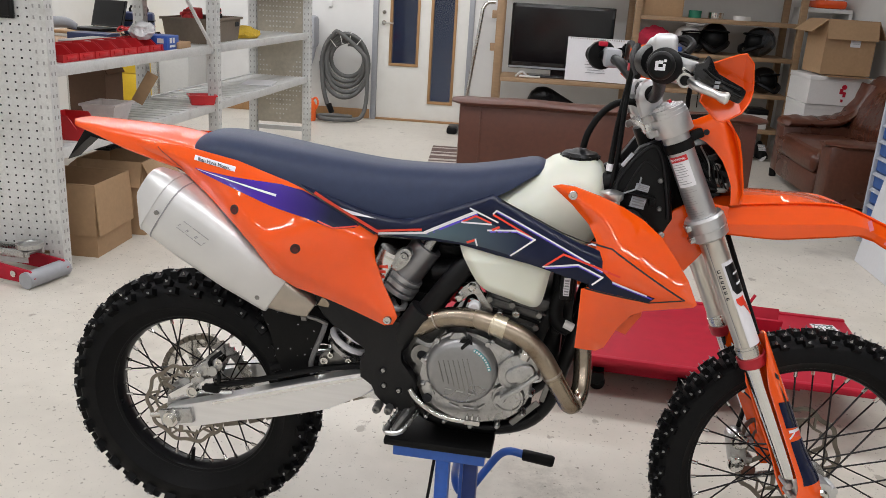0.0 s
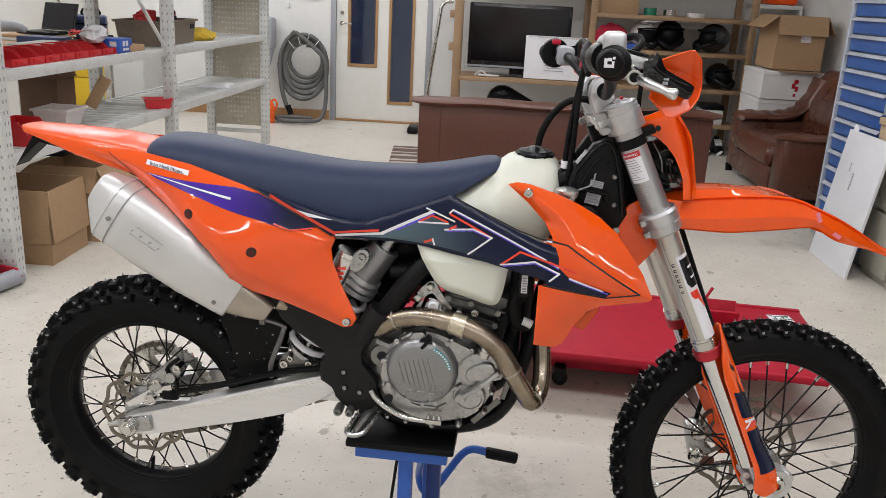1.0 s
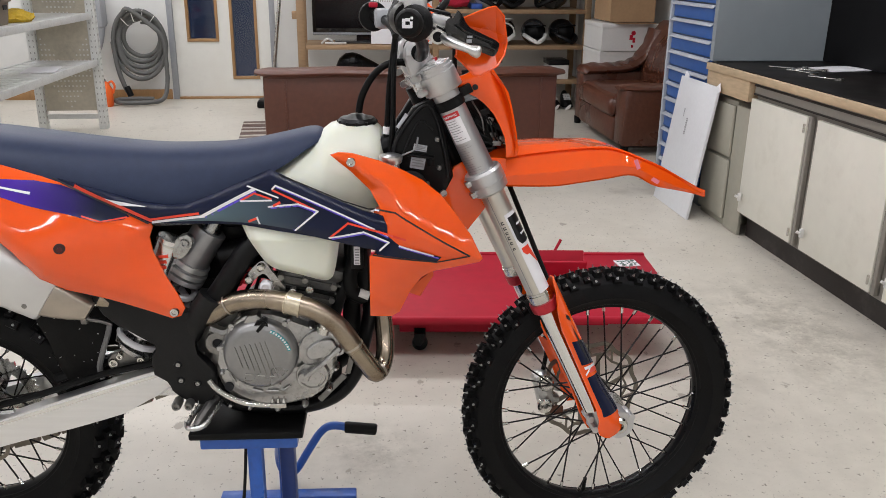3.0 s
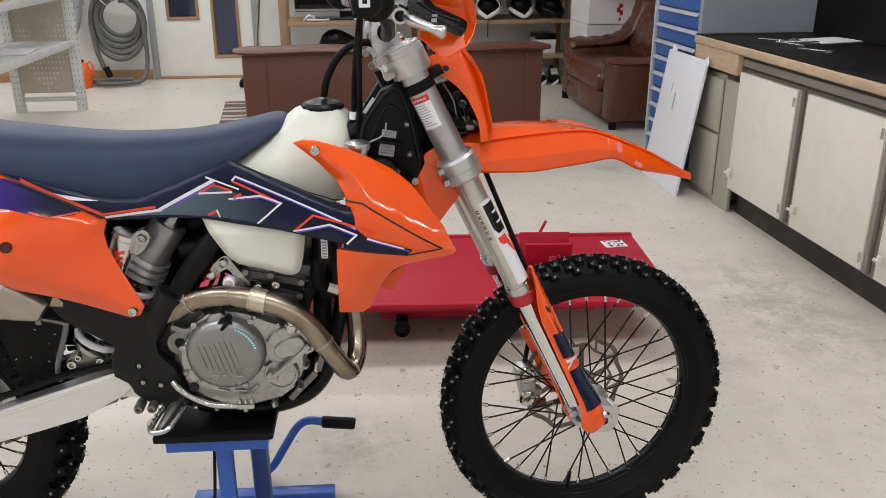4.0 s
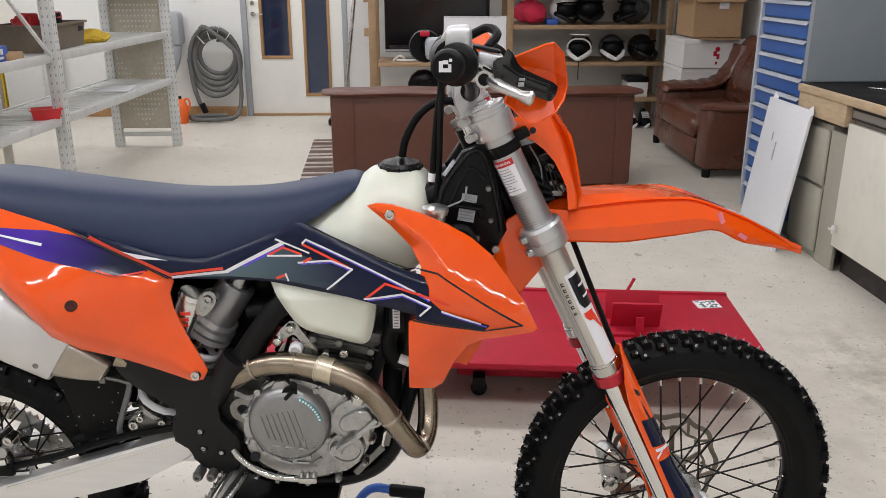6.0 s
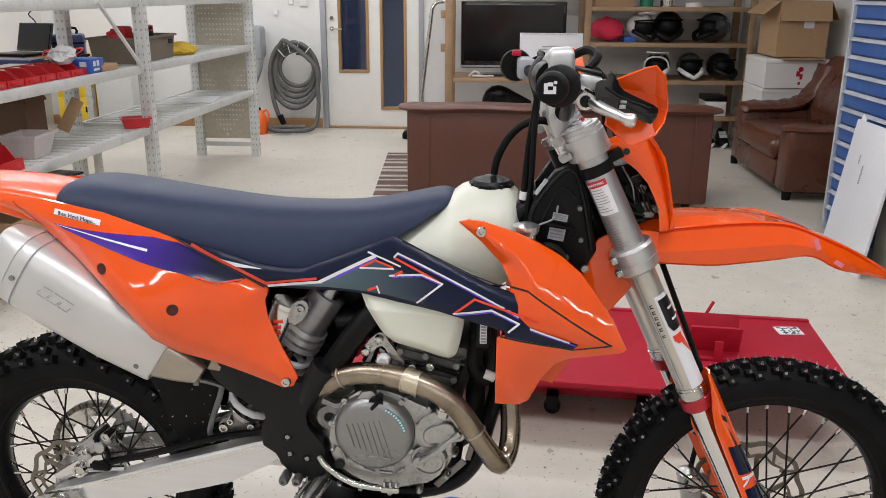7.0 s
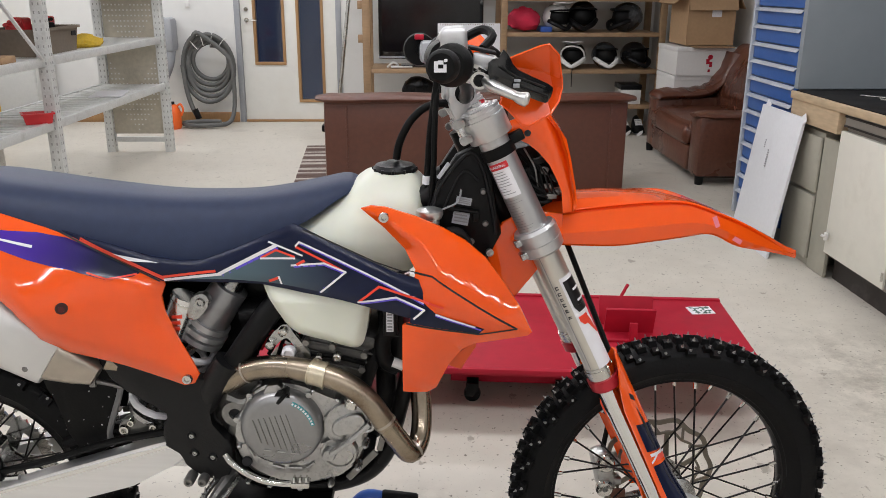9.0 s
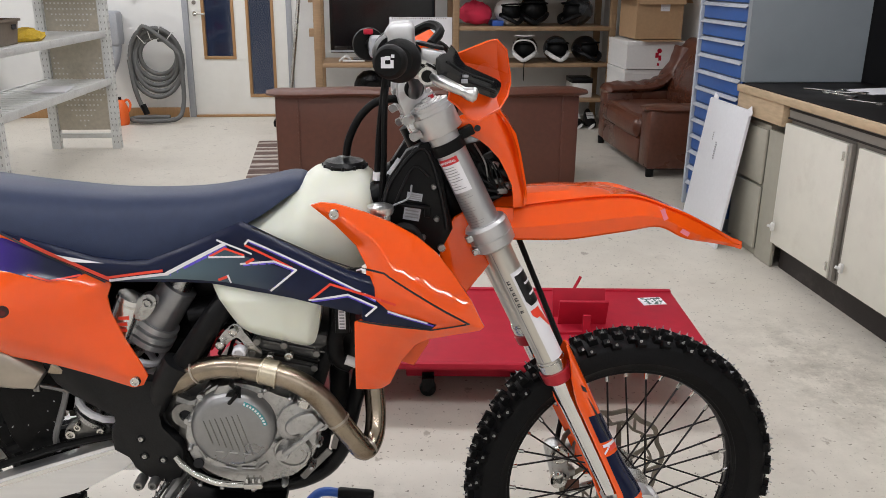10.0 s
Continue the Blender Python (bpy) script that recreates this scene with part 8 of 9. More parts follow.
for y in (-0.106, 0.106):
    bm = bmesh.new()
    rod(bm, on_fork(-0.004, 0, y), on_fork(0.25, 0, y), 0.0272, 0.0285, 28)
    leg = turned("fork_tube", bm, FORK_GREY, bike, "grey anodised upper fork tube")
    bm = bmesh.new()
    rod(bm, on_fork(0.25, 0, y), on_fork(0.535, 0, y), 0.0262, 0.0248, 28)
    turned("fork_lower_tube", bm, FORK_SILVER, leg, "pale anodised fork tube")
    bm = bmesh.new()
    for s0, s1, r in ((0.532, 0.538, 0.0268), (0.538, 0.552, 0.0285), (0.552, 0.559, 0.0275)):
        rod(bm, on_fork(s0, 0, y), on_fork(s1, 0, y), r, r, 28)
    turned("fork_collar", bm, STEEL, leg, "bright fork collar")
    bm = bmesh.new()
    rod(bm, on_fork(0.559, 0, y), on_fork(0.58, 0, y), 0.0312, 0.0305, 28)
    rod(bm, on_fork(0.58, 0, y), on_fork(0.584, 0, y), 0.028, 0.026, 28)
    turned("fork_seal", bm, RED_ANO, leg, "red fork seal ring")
    bm = bmesh.new()
    rod(bm, on_fork(0.578, 0, y), on_fork(0.86, 0, y), 0.0225, n=24)
    turned("stanchion", bm, CHROME, leg, "chromed fork stanchion")
    bm = bmesh.new()
    box(bm, on_fork(0.893, 0.012, y), (0.046, 0.042, 0.075), 0.014, Matrix.Rotation(radians(-26), 4, "Y"))
    rod(bm, FA + Vector((0.004, y - 0.024, 0)), FA + Vector((0.004, y + 0.026, 0)), 0.033, n=24)
    box(bm, FA + Vector((0.026, y, 0.012)), (0.026, 0.04, 0.034), 0.008, Matrix.Rotation(radians(-26), 4, "Y"))
    rod(bm, FA + Vector((0.03, y - 0.026, 0.018)), FA + Vector((0.03, y + 0.02, 0.018)), 0.008, n=12)
    for k in (0.875, 0.905):
        rod(bm, on_fork(k, -0.018, y - 0.022), on_fork(k, -0.018, y + 0.022), 0.008, n=10)
    turned("axle_lug", bm, CLAMP, leg, "cast axle lug")
    bm = bmesh.new()
    dy = -0.028 if y < 0 else 0.028
    lathe(bm, [(0.009, dy), (0.009, dy - 0.005), (0.017, dy - 0.005), (0.021, dy), (0.018, dy + 0.004), (0.009, dy + 0.004)], FA + Vector((0.0, y, 0)), 18)
    turned("axle_end", bm, STEEL, leg)
    bm = bmesh.new()
    for s0, s1, r in ((-0.007, -0.004, 0.0255), (-0.0095, -0.007, 0.02), (-0.0135, -0.0095, 0.010)):
        rod(bm, on_fork(s0, 0, y), on_fork(s1, 0, y), r * 0.96, r, 6 if r < 0.015 else 24)
    turned("fork_cap", bm, CLAMP, leg)
    bm = bmesh.new()
    rod(bm, on_fork(-0.015, 0.010, y), on_fork(-0.008, 0.010, y), 0.0048, n=10)
    turned("adjuster", bm, RED_ANO, leg, "red adjuster knob")
    # guard: a thin shield wrapped round the front of the stanchion
    s0 = -1 if y < 0 else 1

    def guard_at(s, k, out=0.0):
        back = np.interp(s, (0.522, 0.545, 0.58, 0.62, 0.86, 0.895, 0.915, 0.925), (0.036, 0.031, 0.016, 0.006, 0.0, -0.012, -0.012, 0.0))
        a0 = math.asin(max(-0.95, min(0.95, (back - 0.004) / 0.0362)))
        a1 = np.interp(s, (0.522, 0.56, 0.62), (1.9, 3.0, 3.9))
        a = a0 + (a1 - a0) * k
        r = 0.0405 + out + 0.008 * math.exp(-(((s - 0.89) / 0.05) ** 2))
        return on_fork(s, 0.004 + r * math.sin(a), y + s0 * r * math.cos(a))

    bm = bmesh.new()
    rings = []
    for s in (0.522, 0.526, 0.535, 0.55, 0.565, 0.58, 0.60, 0.63, 0.68, 0.74, 0.80, 0.84, 0.87, 0.89, 0.90, 0.91, 0.92, 0.925):
        ring = [guard_at(s, k) for k in np.linspace(0, 1, 15)]
        rings.append(ring + [guard_at(s, k, -0.004) for k in np.linspace(1, 0, 15)])
    loft(bm, rings)
    gd = turned("fork_guard", bm, ORANGE, leg, "orange plastic fork guard")
    if y < 0:
        for c0, c1, k0, k1, lean, m in ((0.628, 0.70, 0.17, 0.21, 0.045, BLACK_GR), (0.665, 0.728, 0.06, 0.33, 0.02, NAVY), (0.735, 0.742, 0.08, 0.34, 0.015, WHITE_GR), (0.745, 0.757, 0.14, 0.34, 0.012, RED_GR), (0.762, 0.868, 0.06, 0.36, 0.014, NAVY), (0.60, 0.612, 0.13, 0.2, 0.012, BLACK_GR), (0.752, 0.757, 0.06, 0.2, -0.01, WHITE_GR)):
            bm = bmesh.new()
            rows = [[bm.verts.new(guard_at(c0 + (c1 - c0) * i / 6 + lean * j / 6, k0 + (k1 - k0) * j / 6, 0.0009)) for j in range(7)] for i in range(7)]
            for p, q in zip(rows, rows[1:]):
                for j in range(6):
                    bm.faces.new((p[j], p[j + 1], q[j + 1], q[j]))
            turned("decal", bm, m, gd)
        near_leg = leg


def fork_patch(name, s0, s1, a0, a1, r, m, lab="", low=None):
    """A thin sticker wrapped round the near fork, from s0 to s1 along it and a0 to a1 degrees round it (0: outwards, 90: ahead); low: other angles at its foot."""
    bm = bmesh.new()
    rows = []
    for s, (b0, b1) in ((s0, (a0, a1)), (s1, low or (a0, a1))):
        rows.append([bm.verts.new(on_fork(s, r * math.sin(radians(a)), -0.106 - r * math.cos(radians(a)))) for a in np.linspace(b0, b1, 10)])
    for i in range(9):
        bm.faces.new((rows[0][i], rows[0][i + 1], rows[1][i + 1], rows[1][i]))
    return turned(name, bm, m, near_leg, lab)


fork_patch("warning_sticker", 0.094, 0.16, -68, 6, 0.0286, PAPER, "white warning sticker with small print")
fork_patch("sticker_band", 0.094, 0.106, -68, 6, 0.0288, RED_BIN, "red band with the word WARNING")
tilt = radians(-33)
lm = Matrix.Translation(on_fork(0.1, 0.0293 * math.sin(tilt), -0.106 - 0.0293 * math.cos(tilt))) @ Matrix.Rotation(radians(-26), 4, "Y") @ Matrix.Rotation(tilt, 4, "Z") @ Matrix.Rotation(radians(90), 4, "X")
lettering("WARNING", 0.0066, STEER @ lm, PAPER, near_leg, "warning_word")
rng = random.Random(5)
for i in range(9):
    fork_patch("print_line", 0.1105 + 0.0052 * i, 0.1118 + 0.0052 * i, -64, rng.uniform(-38, -8), 0.0289, INK_GREY)
for i in range(13):
    fork_patch("print_line", 0.166 + 0.0052 * i, 0.1668 + 0.0052 * i, -66, rng.uniform(-36, 2), 0.0291, INK_GREY)
fork_patch("fork_decal", 0.336, 0.532, -4, 78, 0.0268, WHITE_GR, "white fork decal with a bold black mark")
fork_patch("black_mark", 0.344, 0.398, 6, 74, 0.0277, BLACK_GR)
fork_patch("black_mark", 0.398, 0.411, 6, 74, 0.0278, BLACK_GR, "", (18, 74))
fork_patch("white_bar", 0.364, 0.3685, 32, 76, 0.0281, WHITE_GR)
fork_patch("white_bar", 0.387, 0.3915, 32, 76, 0.0281, WHITE_GR)
fork_patch("red_mark", 0.419, 0.429, 6, 48, 0.0278, RED_GR)
fork_patch("red_mark", 0.429, 0.438, 6, 50, 0.0278, RED_GR, "", (18, 56))
fork_patch("red_mark", 0.438, 0.466, 32, 56, 0.0278, RED_GR, "", (60, 74))
for s, ww in ((0.348, 0.010), (0.361, 0.009), (0.373, 0.008), (0.384, 0.010), (0.397, 0.009), (0.412, 0.007)):
    fork_patch("print_mark", s, s + 0.0018, -32, -18, 0.0267, INK)
    fork_patch("print_mark", s + 0.0018, s + ww * 0.8, -32, -28, 0.0267, INK)
    fork_patch("print_mark", s + ww * 0.5, s + ww * 0.7, -28, -18, 0.0267, INK)
fork_patch("seam", 0.286, 0.528, -40, -37, 0.0268, INK_GREY)
bm = bmesh.new()
rod(bm, (1.233, 0.006, 0.967), (1.335, -0.066, 0.725), 0.0056, n=8)
part("guide_rod", bm, BLACK_RB, near_leg, "black brake hose")

# clamps and stem
TILT = Matrix.Rotation(radians(-26), 4, "Y")
clamp = turned("upper_triple_clamp", box(bmesh.new(), on_fork(0.03, -0.02, 0), (0.055, 0.15, 0.032), 0.008, TILT), ALU, bike, "machined aluminium upper fork clamp")
for y in (-0.106, 0.106):
    bm = bmesh.new()
    rings = [[on_fork(s, 0, y) + FWD * (r * math.cos(a)) + Vector((0, r * math.sin(a), 0)) for a in np.linspace(0, 2 * math.pi, 30, endpoint=False)] for s, r in ((-0.003, 0.0335), (-0.003, 0.0355), (0.004, 0.0355), (0.004, 0.038), (0.010, 0.038), (0.010, 0.0365), (0.0125, 0.0365), (0.0125, 0.0395), (0.050, 0.0395), (0.052, 0.038))]
    turned("clamp_ring", loft(bm, rings), CLAMP, clamp)
for s in (0.004, 0.034):
    for y in (-0.122, 0.122):
        bm = bmesh.new()
        p = on_fork(s, -0.044, y)
        box(bm, p, (0.022, 0.026, 0.014), 0.004, TILT)
        rod(bm, p + Vector((-0.006, -0.022, 0)), p + Vector((-0.006, -0.014, 0)), 0.0075, n=10)
        turned("pinch_bolt", bm, CAST, clamp)
lower = turned("lower_triple_clamp", box(bmesh.new(), on_fork(0.258, -0.025, 0), (0.07, 0.14, 0.04), 0.01, TILT), CLAMP, bike, "aluminium lower fork clamp")
for y in (-0.106, 0.106):
    bm = bmesh.new()
    rings = [[on_fork(s, 0, y) + FWD * (r * math.cos(a)) + Vector((0, r * math.sin(a), 0)) for a in np.linspace(0, 2 * math.pi, 30, endpoint=False)] for s, r in ((0.232, 0.0375), (0.238, 0.0405), (0.238, 0.041), (0.258, 0.0415), (0.258, 0.0395), (0.261, 0.0395), (0.261, 0.041), (0.279, 0.0395), (0.284, 0.033))]
    turned("clamp_ring", loft(bm, rings), CLAMP, lower)
for s in (0.244, 0.27):
    bm = bmesh.new()
    p = on_fork(s, -0.038, -0.118)
    box(bm, p, (0.016, 0.022, 0.013), 0.003, TILT)
    rod(bm, p + Vector((-0.003, -0.016, 0)), p + Vector((-0.003, -0.012, 0)), 0.004, n=10)
    turned("pinch_bolt", bm, CAST, lower)
bm = bmesh.new()
rod(bm, on_fork(0.03, -0.03, 0), on_fork(0.26, -0.03, 0), 0.03, n=20)
part("head_tube", bm, BLACK_PL, frame_ob)
bm = bmesh.new()
rod(bm, on_fork(0.068, 0, -0.106), on_fork(0.088, 0, -0.106), 0.0305, n=24)
box(bm, on_fork(0.07, 0.034, -0.106), (0.036, 0.02, 0.018), 0.002, Matrix.Rotation(radians(-26), 4, "Y"))
turned("mask_strap", bm, BLACK_RB, bike, "black rubber mask strap")
# bar clamps, bar, grips
BAR = Matrix.Translation((0.002, 0, -0.009)) @ Matrix.Translation(HEAD) @ Matrix.Rotation(radians(7), 4, RAKE) @ Matrix.Translation(-HEAD)


def on_bar(name, bm, m, parent, label=""):
    """A part of the handlebar, which sits slightly askew in its clamps."""
    return part(name, moved(bm, BAR), m, parent, label)


def on_grip(name, bm, m, parent, label=""):
    """A part of the near grip, which sweeps back and down towards its end."""
    for v in bm.verts:
        if v.co.y < 0:
            v.co.x -= 0.24 * (-v.co.y - 0.41)
            v.co.z -= 0.006
    return on_bar(name, bm, m, parent, label)


for y in (-0.05, 0.05):
    bm = bmesh.new()
    plate(bm, smooth_outline([(1.036, 1.194), (1.012, 1.198), (1.0, 1.225), (0.997, 1.255), (1.012, 1.275), (1.04, 1.272), (1.048, 1.25), (1.045, 1.22)], 2), y - 0.016, y + 0.016, 0.004)
    rod(bm, (1.004, y - 0.02, 1.236), (1.004, y + 0.02, 1.236), 0.007, n=10)
    bars = turned("bar_clamp", bm, CLAMP, bike, "aluminium handlebar mount")
    bm = bmesh.new()
    rod(bm, (1.026, y - 0.02, 1.248), (1.026, y + 0.02, 1.248), 0.0175, n=20)
    turned("bar_bush", bm, BLACK_RB, bars, "black rubber bush")
bm = bmesh.new()
half = [(0.962, -0.455, 1.325), (0.972, -0.32, 1.325), (0.995, -0.22, 1.312), (1.02, -0.14, 1.275), (1.026, -0.06, 1.25)]
tube(bm, half + [(x, -y, z) for x, y, z in half[::-1]], 0.0125, 12, 4)
bar = on_bar("handlebar", bm, BLACK_PL, bike, "black tapered handlebar")
bm = bmesh.new()
box(bm, (1.022, 0, 1.262), (0.04, 0.06, 0.035), 0.012)
on_bar("bar_pad", bm, BLACK_RB, bar)
for s in (-1, 1):
    bm = bmesh.new()
    prof = [(0.0, -0.002), (0.010, -0.002), (0.021, 0.004), (0.0225, 0.010), (0.018, 0.016), (0.0165, 0.03), (0.0165, 0.105), (0.02, 0.11), (0.029, 0.113), (0.029, 0.118), (0.0, 0.118)]
    lathe(bm, [(r, s * (0.46 - h)) for r, h in prof], (0.964, 0, 1.326), 26)
    for k in range(9):
        lathe(bm, [(0.0163, s * (0.425 - 0.009 * k)), (0.018, s * (0.427 - 0.009 * k)), (0.0163, s * (0.429 - 0.009 * k))], (0.965, 0, 1.326), 20)
    grip = on_grip("grip", bm, BLACK_RB, bar, "black rubber grip")
    if s < 0:
        bm = bmesh.new()
        lathe(bm, [(0, -0.470), (0.017, -0.470), (0.021, -0.465), (0.0225, -0.452), (0.021, -0.44), (0, -0.44)], (0.964, 0, 1.326), 28)
        cap_g = on_grip("grip_end", bm, BLACK_RB, grip)
        bm = bmesh.new()
        for x0, x1, z0, z1 in ((-0.008, -0.003, -0.008, 0.006), (-0.003, 0.004, -0.008, -0.003), (-0.003, 0.004, 0.002, 0.007), (0.004, 0.008, -0.008, 0.002), (0.005, 0.009, 0.005, 0.009)):
            span(bm, (0.963 + x0, -0.4714, 1.327 + z0), (0.963 + x1, -0.4698, 1.327 + z1))
        on_grip("end_mark", bm, WHITE_GR, cap_g, "plain white mark")
bm = bmesh.new()
lathe(bm, [(0.0, -0.415), (0.020, -0.415), (0.029, -0.405), (0.030, -0.392), (0.024, -0.372), (0.02, -0.34), (0, -0.34)], (0.967, 0, 1.325), 28)
on_grip("grip_flange", bm, BLACK_RB, bar, "black throttle grip flange")
bm = bmesh.new()
box(bm, (1.018, -0.345, 1.360), (0.038, 0.055, 0.042), 0.010, Matrix.Rotation(radians(-4), 4, "Y"), 3)
tube(bm, [(1.014, -0.34, 1.362), (1.007, -0.30, 1.36), (1.0, -0.27, 1.34)], 0.015, 12)
part("throttle_housing", bm, CLAMP, bar, "satin grey throttle housing")
bm = bmesh.new()
lathe(bm, [(0.0, -0.335), (0.027, -0.335), (0.03, -0.32), (0.03, -0.285), (0, -0.285)], (0.97, 0, 1.325), 22)
on_bar("throttle_drum", bm, BLACK_PL, bar)
bm = bmesh.new()
box(bm, (1.060, -0.315, 1.318), (0.04, 0.04, 0.02), 0.006, Matrix.Rotation(radians(12), 4, "Y"))
rod(bm, (1.03, -0.335, 1.312), (1.075, -0.335, 1.302), 0.0095, n=14)
box(bm, (1.032, -0.345, 1.322), (0.02, 0.03, 0.03), 0.006)
mc = part("master_cylinder", bm, CLAMP, bar, "cast brake master cylinder")
bm = bmesh.new()
box(bm, (1.061, -0.33, 1.332), (0.034, 0.04, 0.018), 0.004, Matrix.Rotation(radians(12), 4, "Y"))
part("reservoir", bm, CLAMP, mc, "pale brake fluid reservoir")
bm = bmesh.new()
box(bm, (1.075, -0.325, 1.318), (0.05, 0.035, 0.016), 0.004, Matrix.Rotation(radians(24), 4, "Y"))
box(bm, (1.058, -0.31, 1.346), (0.042, 0.034, 0.005), 0.002, Matrix.Rotation(radians(12), 4, "Y"))
part("reservoir_lid", bm, BLACK_PL, mc)
bm = bmesh.new()
tube(bm, [(1.040, -0.352, 1.312), (1.062, -0.372, 1.309), (1.072, -0.385, 1.303), (1.09, -0.402, 1.297), (1.103, -0.412, 1.2925), (1.111, -0.417, 1.290), (1.117, -0.42, 1.289), (1.121, -0.421, 1.288)], [0.010, 0.0085, 0.009, 0.0075, 0.0068, 0.0095, 0.0105, 0.006], 14)
part("brake_lever", bm, LEVER, bar, "polished brake lever")
bm = bmesh.new()
rod(bm, (1.054, -0.376, 1.309), (1.054, -0.345, 1.309), 0.0125, n=18)
pv = part("lever_pivot", bm, STEEL, mc)
bm = bmesh.new()
rod(bm, (1.054, -0.379, 1.309), (1.054, -0.375, 1.309), 0.0085, n=14)
part("pivot_bolt", bm, BLACK_PL, pv)
bm = bmesh.new()
tube(bm, [(1.03, -0.36, 1.322), (1.045, -0.365, 1.326), (1.062, -0.36, 1.318)], 0.005, 8)
part("lever_spring", bm, CHROME, mc)
bm = bmesh.new()
tube(bm, [(1.06, -0.28, 1.345), (1.075, -0.25, 1.362), (1.06, -0.22, 1.37), (1.03, -0.2, 1.355)], 0.007, 8)
part("banjo_hose", bm, BLACK_RB, bar)
bm = bmesh.new()
box(bm, (0.985, 0.265, 1.32), (0.04, 0.05, 0.045), 0.01)
box(bm, (0.985, 0.31, 1.325), (0.035, 0.03, 0.04), 0.008)
sw_l = on_bar("switch_block", bm, GREY_PL, bar, "grey switch block")
bm = bmesh.new()
lathe(bm, [(0.0, 0.325), (0.034, 0.325), (0.036, 0.335), (0.03, 0.345), (0, 0.345)], (0.968, 0, 1.325), 26)
on_bar("grip_flange", bm, BLACK_RB, bar)
bm = bmesh.new()
box(bm, (0.966, 0.31, 1.352), (0.02, 0.025, 0.012), 0.003)
on_bar("kill_switch", bm, RED_LIFT, sw_l, "red stop switch")
bm = bmesh.new()
tube(bm, [(1.02, 0.27, 1.315), (1.05, 0.34, 1.31), (1.07, 0.43, 1.29)], [0.010, 0.008, 0.007], 8)
on_bar("clutch_lever", bm, CHROME, bar)
bm = bmesh.new()
rod(bm, (0.995, -0.02, 1.30), (0.995, -0.02, 1.315), 0.02, n=18)
on_bar("start_knob", bm, RED_ANO, bar)


# handguards: a hollow angular shield ahead of the grip, open towards the rider; corners as (x, z, reach towards the rider)
corners = [(1.097, 1.337, 0.006), (1.141, 1.354, 0.024), (1.153, 1.356, 0.026), (1.168, 1.341, 0.026), (1.176, 1.304, 0.016), (1.177, 1.293, 0.016), (1.172, 1.275, 0.024), (1.160, 1.258, 0.028), (1.128, 1.243, 0.030), (1.117, 1.245, 0.026), (1.097, 1.265, 0.014), (1.084, 1.276, 0.020)]
corners += [(1.108, 1.324, 0.002), (1.158, 1.313, 0.004), (1.084, 1.318, 0.0), (1.164, 1.293, 0.002), (1.157, 1.270, 0.010), (1.104, 1.280, 0.004)]
facets = [(0, 1, 2, 13, 12), (2, 3, 4, 13), (4, 5, 15, 13), (12, 13, 15, 17, 14), (0, 12, 14), (5, 6, 16, 15), (6, 7, 16), (15, 16, 7, 8, 17), (17, 8, 9, 10), (17, 10, 11, 14)]
bracket = smooth_outline([(1.066, 1.335), (1.080, 1.340), (1.087, 1.351), (1.097, 1.339), (1.108, 1.323), (1.154, 1.301), (1.161, 1.291), (1.154, 1.276), (1.144, 1.276), (1.113, 1.290), (1.088, 1.303), (1.068, 1.312)], 2)
for s in (-1, 1):
    shift = Matrix.Translation((0, 0, 0)) if s < 0 else STEER @ Matrix.Translation((-0.05, 0, 0))
    bm = bmesh.new()
    skin_at = [(x, s * (0.35 - 0.55 * (x - 1.08) + out), z) for x, z, out in corners]
    skin = [bm.verts.new(q) for q in skin_at]
    for q in facets:
        bm.faces.new([skin[k] for k in q])
    rim = [tuple(e.verts) for e in bm.edges if e.is_boundary]
    back = {v: bm.verts.new((v.co.x + 0.002, v.co.y - s * 0.004, v.co.z)) for v in skin}
    for q in facets:
        bm.faces.new([back[skin[k]] for k in q[::-1]])
    for p, q in rim:
        bm.faces.new((p, q, back[q], back[p]))
    hg = finish("handguard", moved(bm, shift), ORANGE_SATIN, bike, "orange plastic handguard", 12)
    bm = bmesh.new()
    tube(bm, skin_at[:12] + skin_at[:1], 0.0017, 8, 1)
    part("guard_rim", moved(bm, shift), ORANGE_SATIN, hg)
    bm = shell(bracket, lambda x, z: 0.385 - 0.55 * (x - 1.08), 0.014, s, 0.01, 0, 0.004)
    mount = part("guard_mount", moved(bm, shift), GLOSS_BLACK, hg, "black handguard bracket")
    bm = bmesh.new()
    tube(bm, [(1.112, s * 0.369, 1.301), (1.132, s * 0.358, 1.293), (1.152, s * 0.347, 1.285)], 0.0022, 6)
    tube(bm, [(1.082, s * 0.386, 1.330), (1.105, s * 0.373, 1.315), (1.148, s * 0.35, 1.298)], 0.0016, 6)
    part("mount_rib", moved(bm, shift), COVER_PL, mount)
    bm = bmesh.new()
    box(bm, (1.106, s * 0.373, 1.302), (0.009, 0.002, 0.006), 0.0006)
    box(bm, (1.107, s * 0.373, 1.309), (0.009, 0.002, 0.004), 0.0006)
    part("mount_label", moved(bm, shift), GREY_PL, mount)

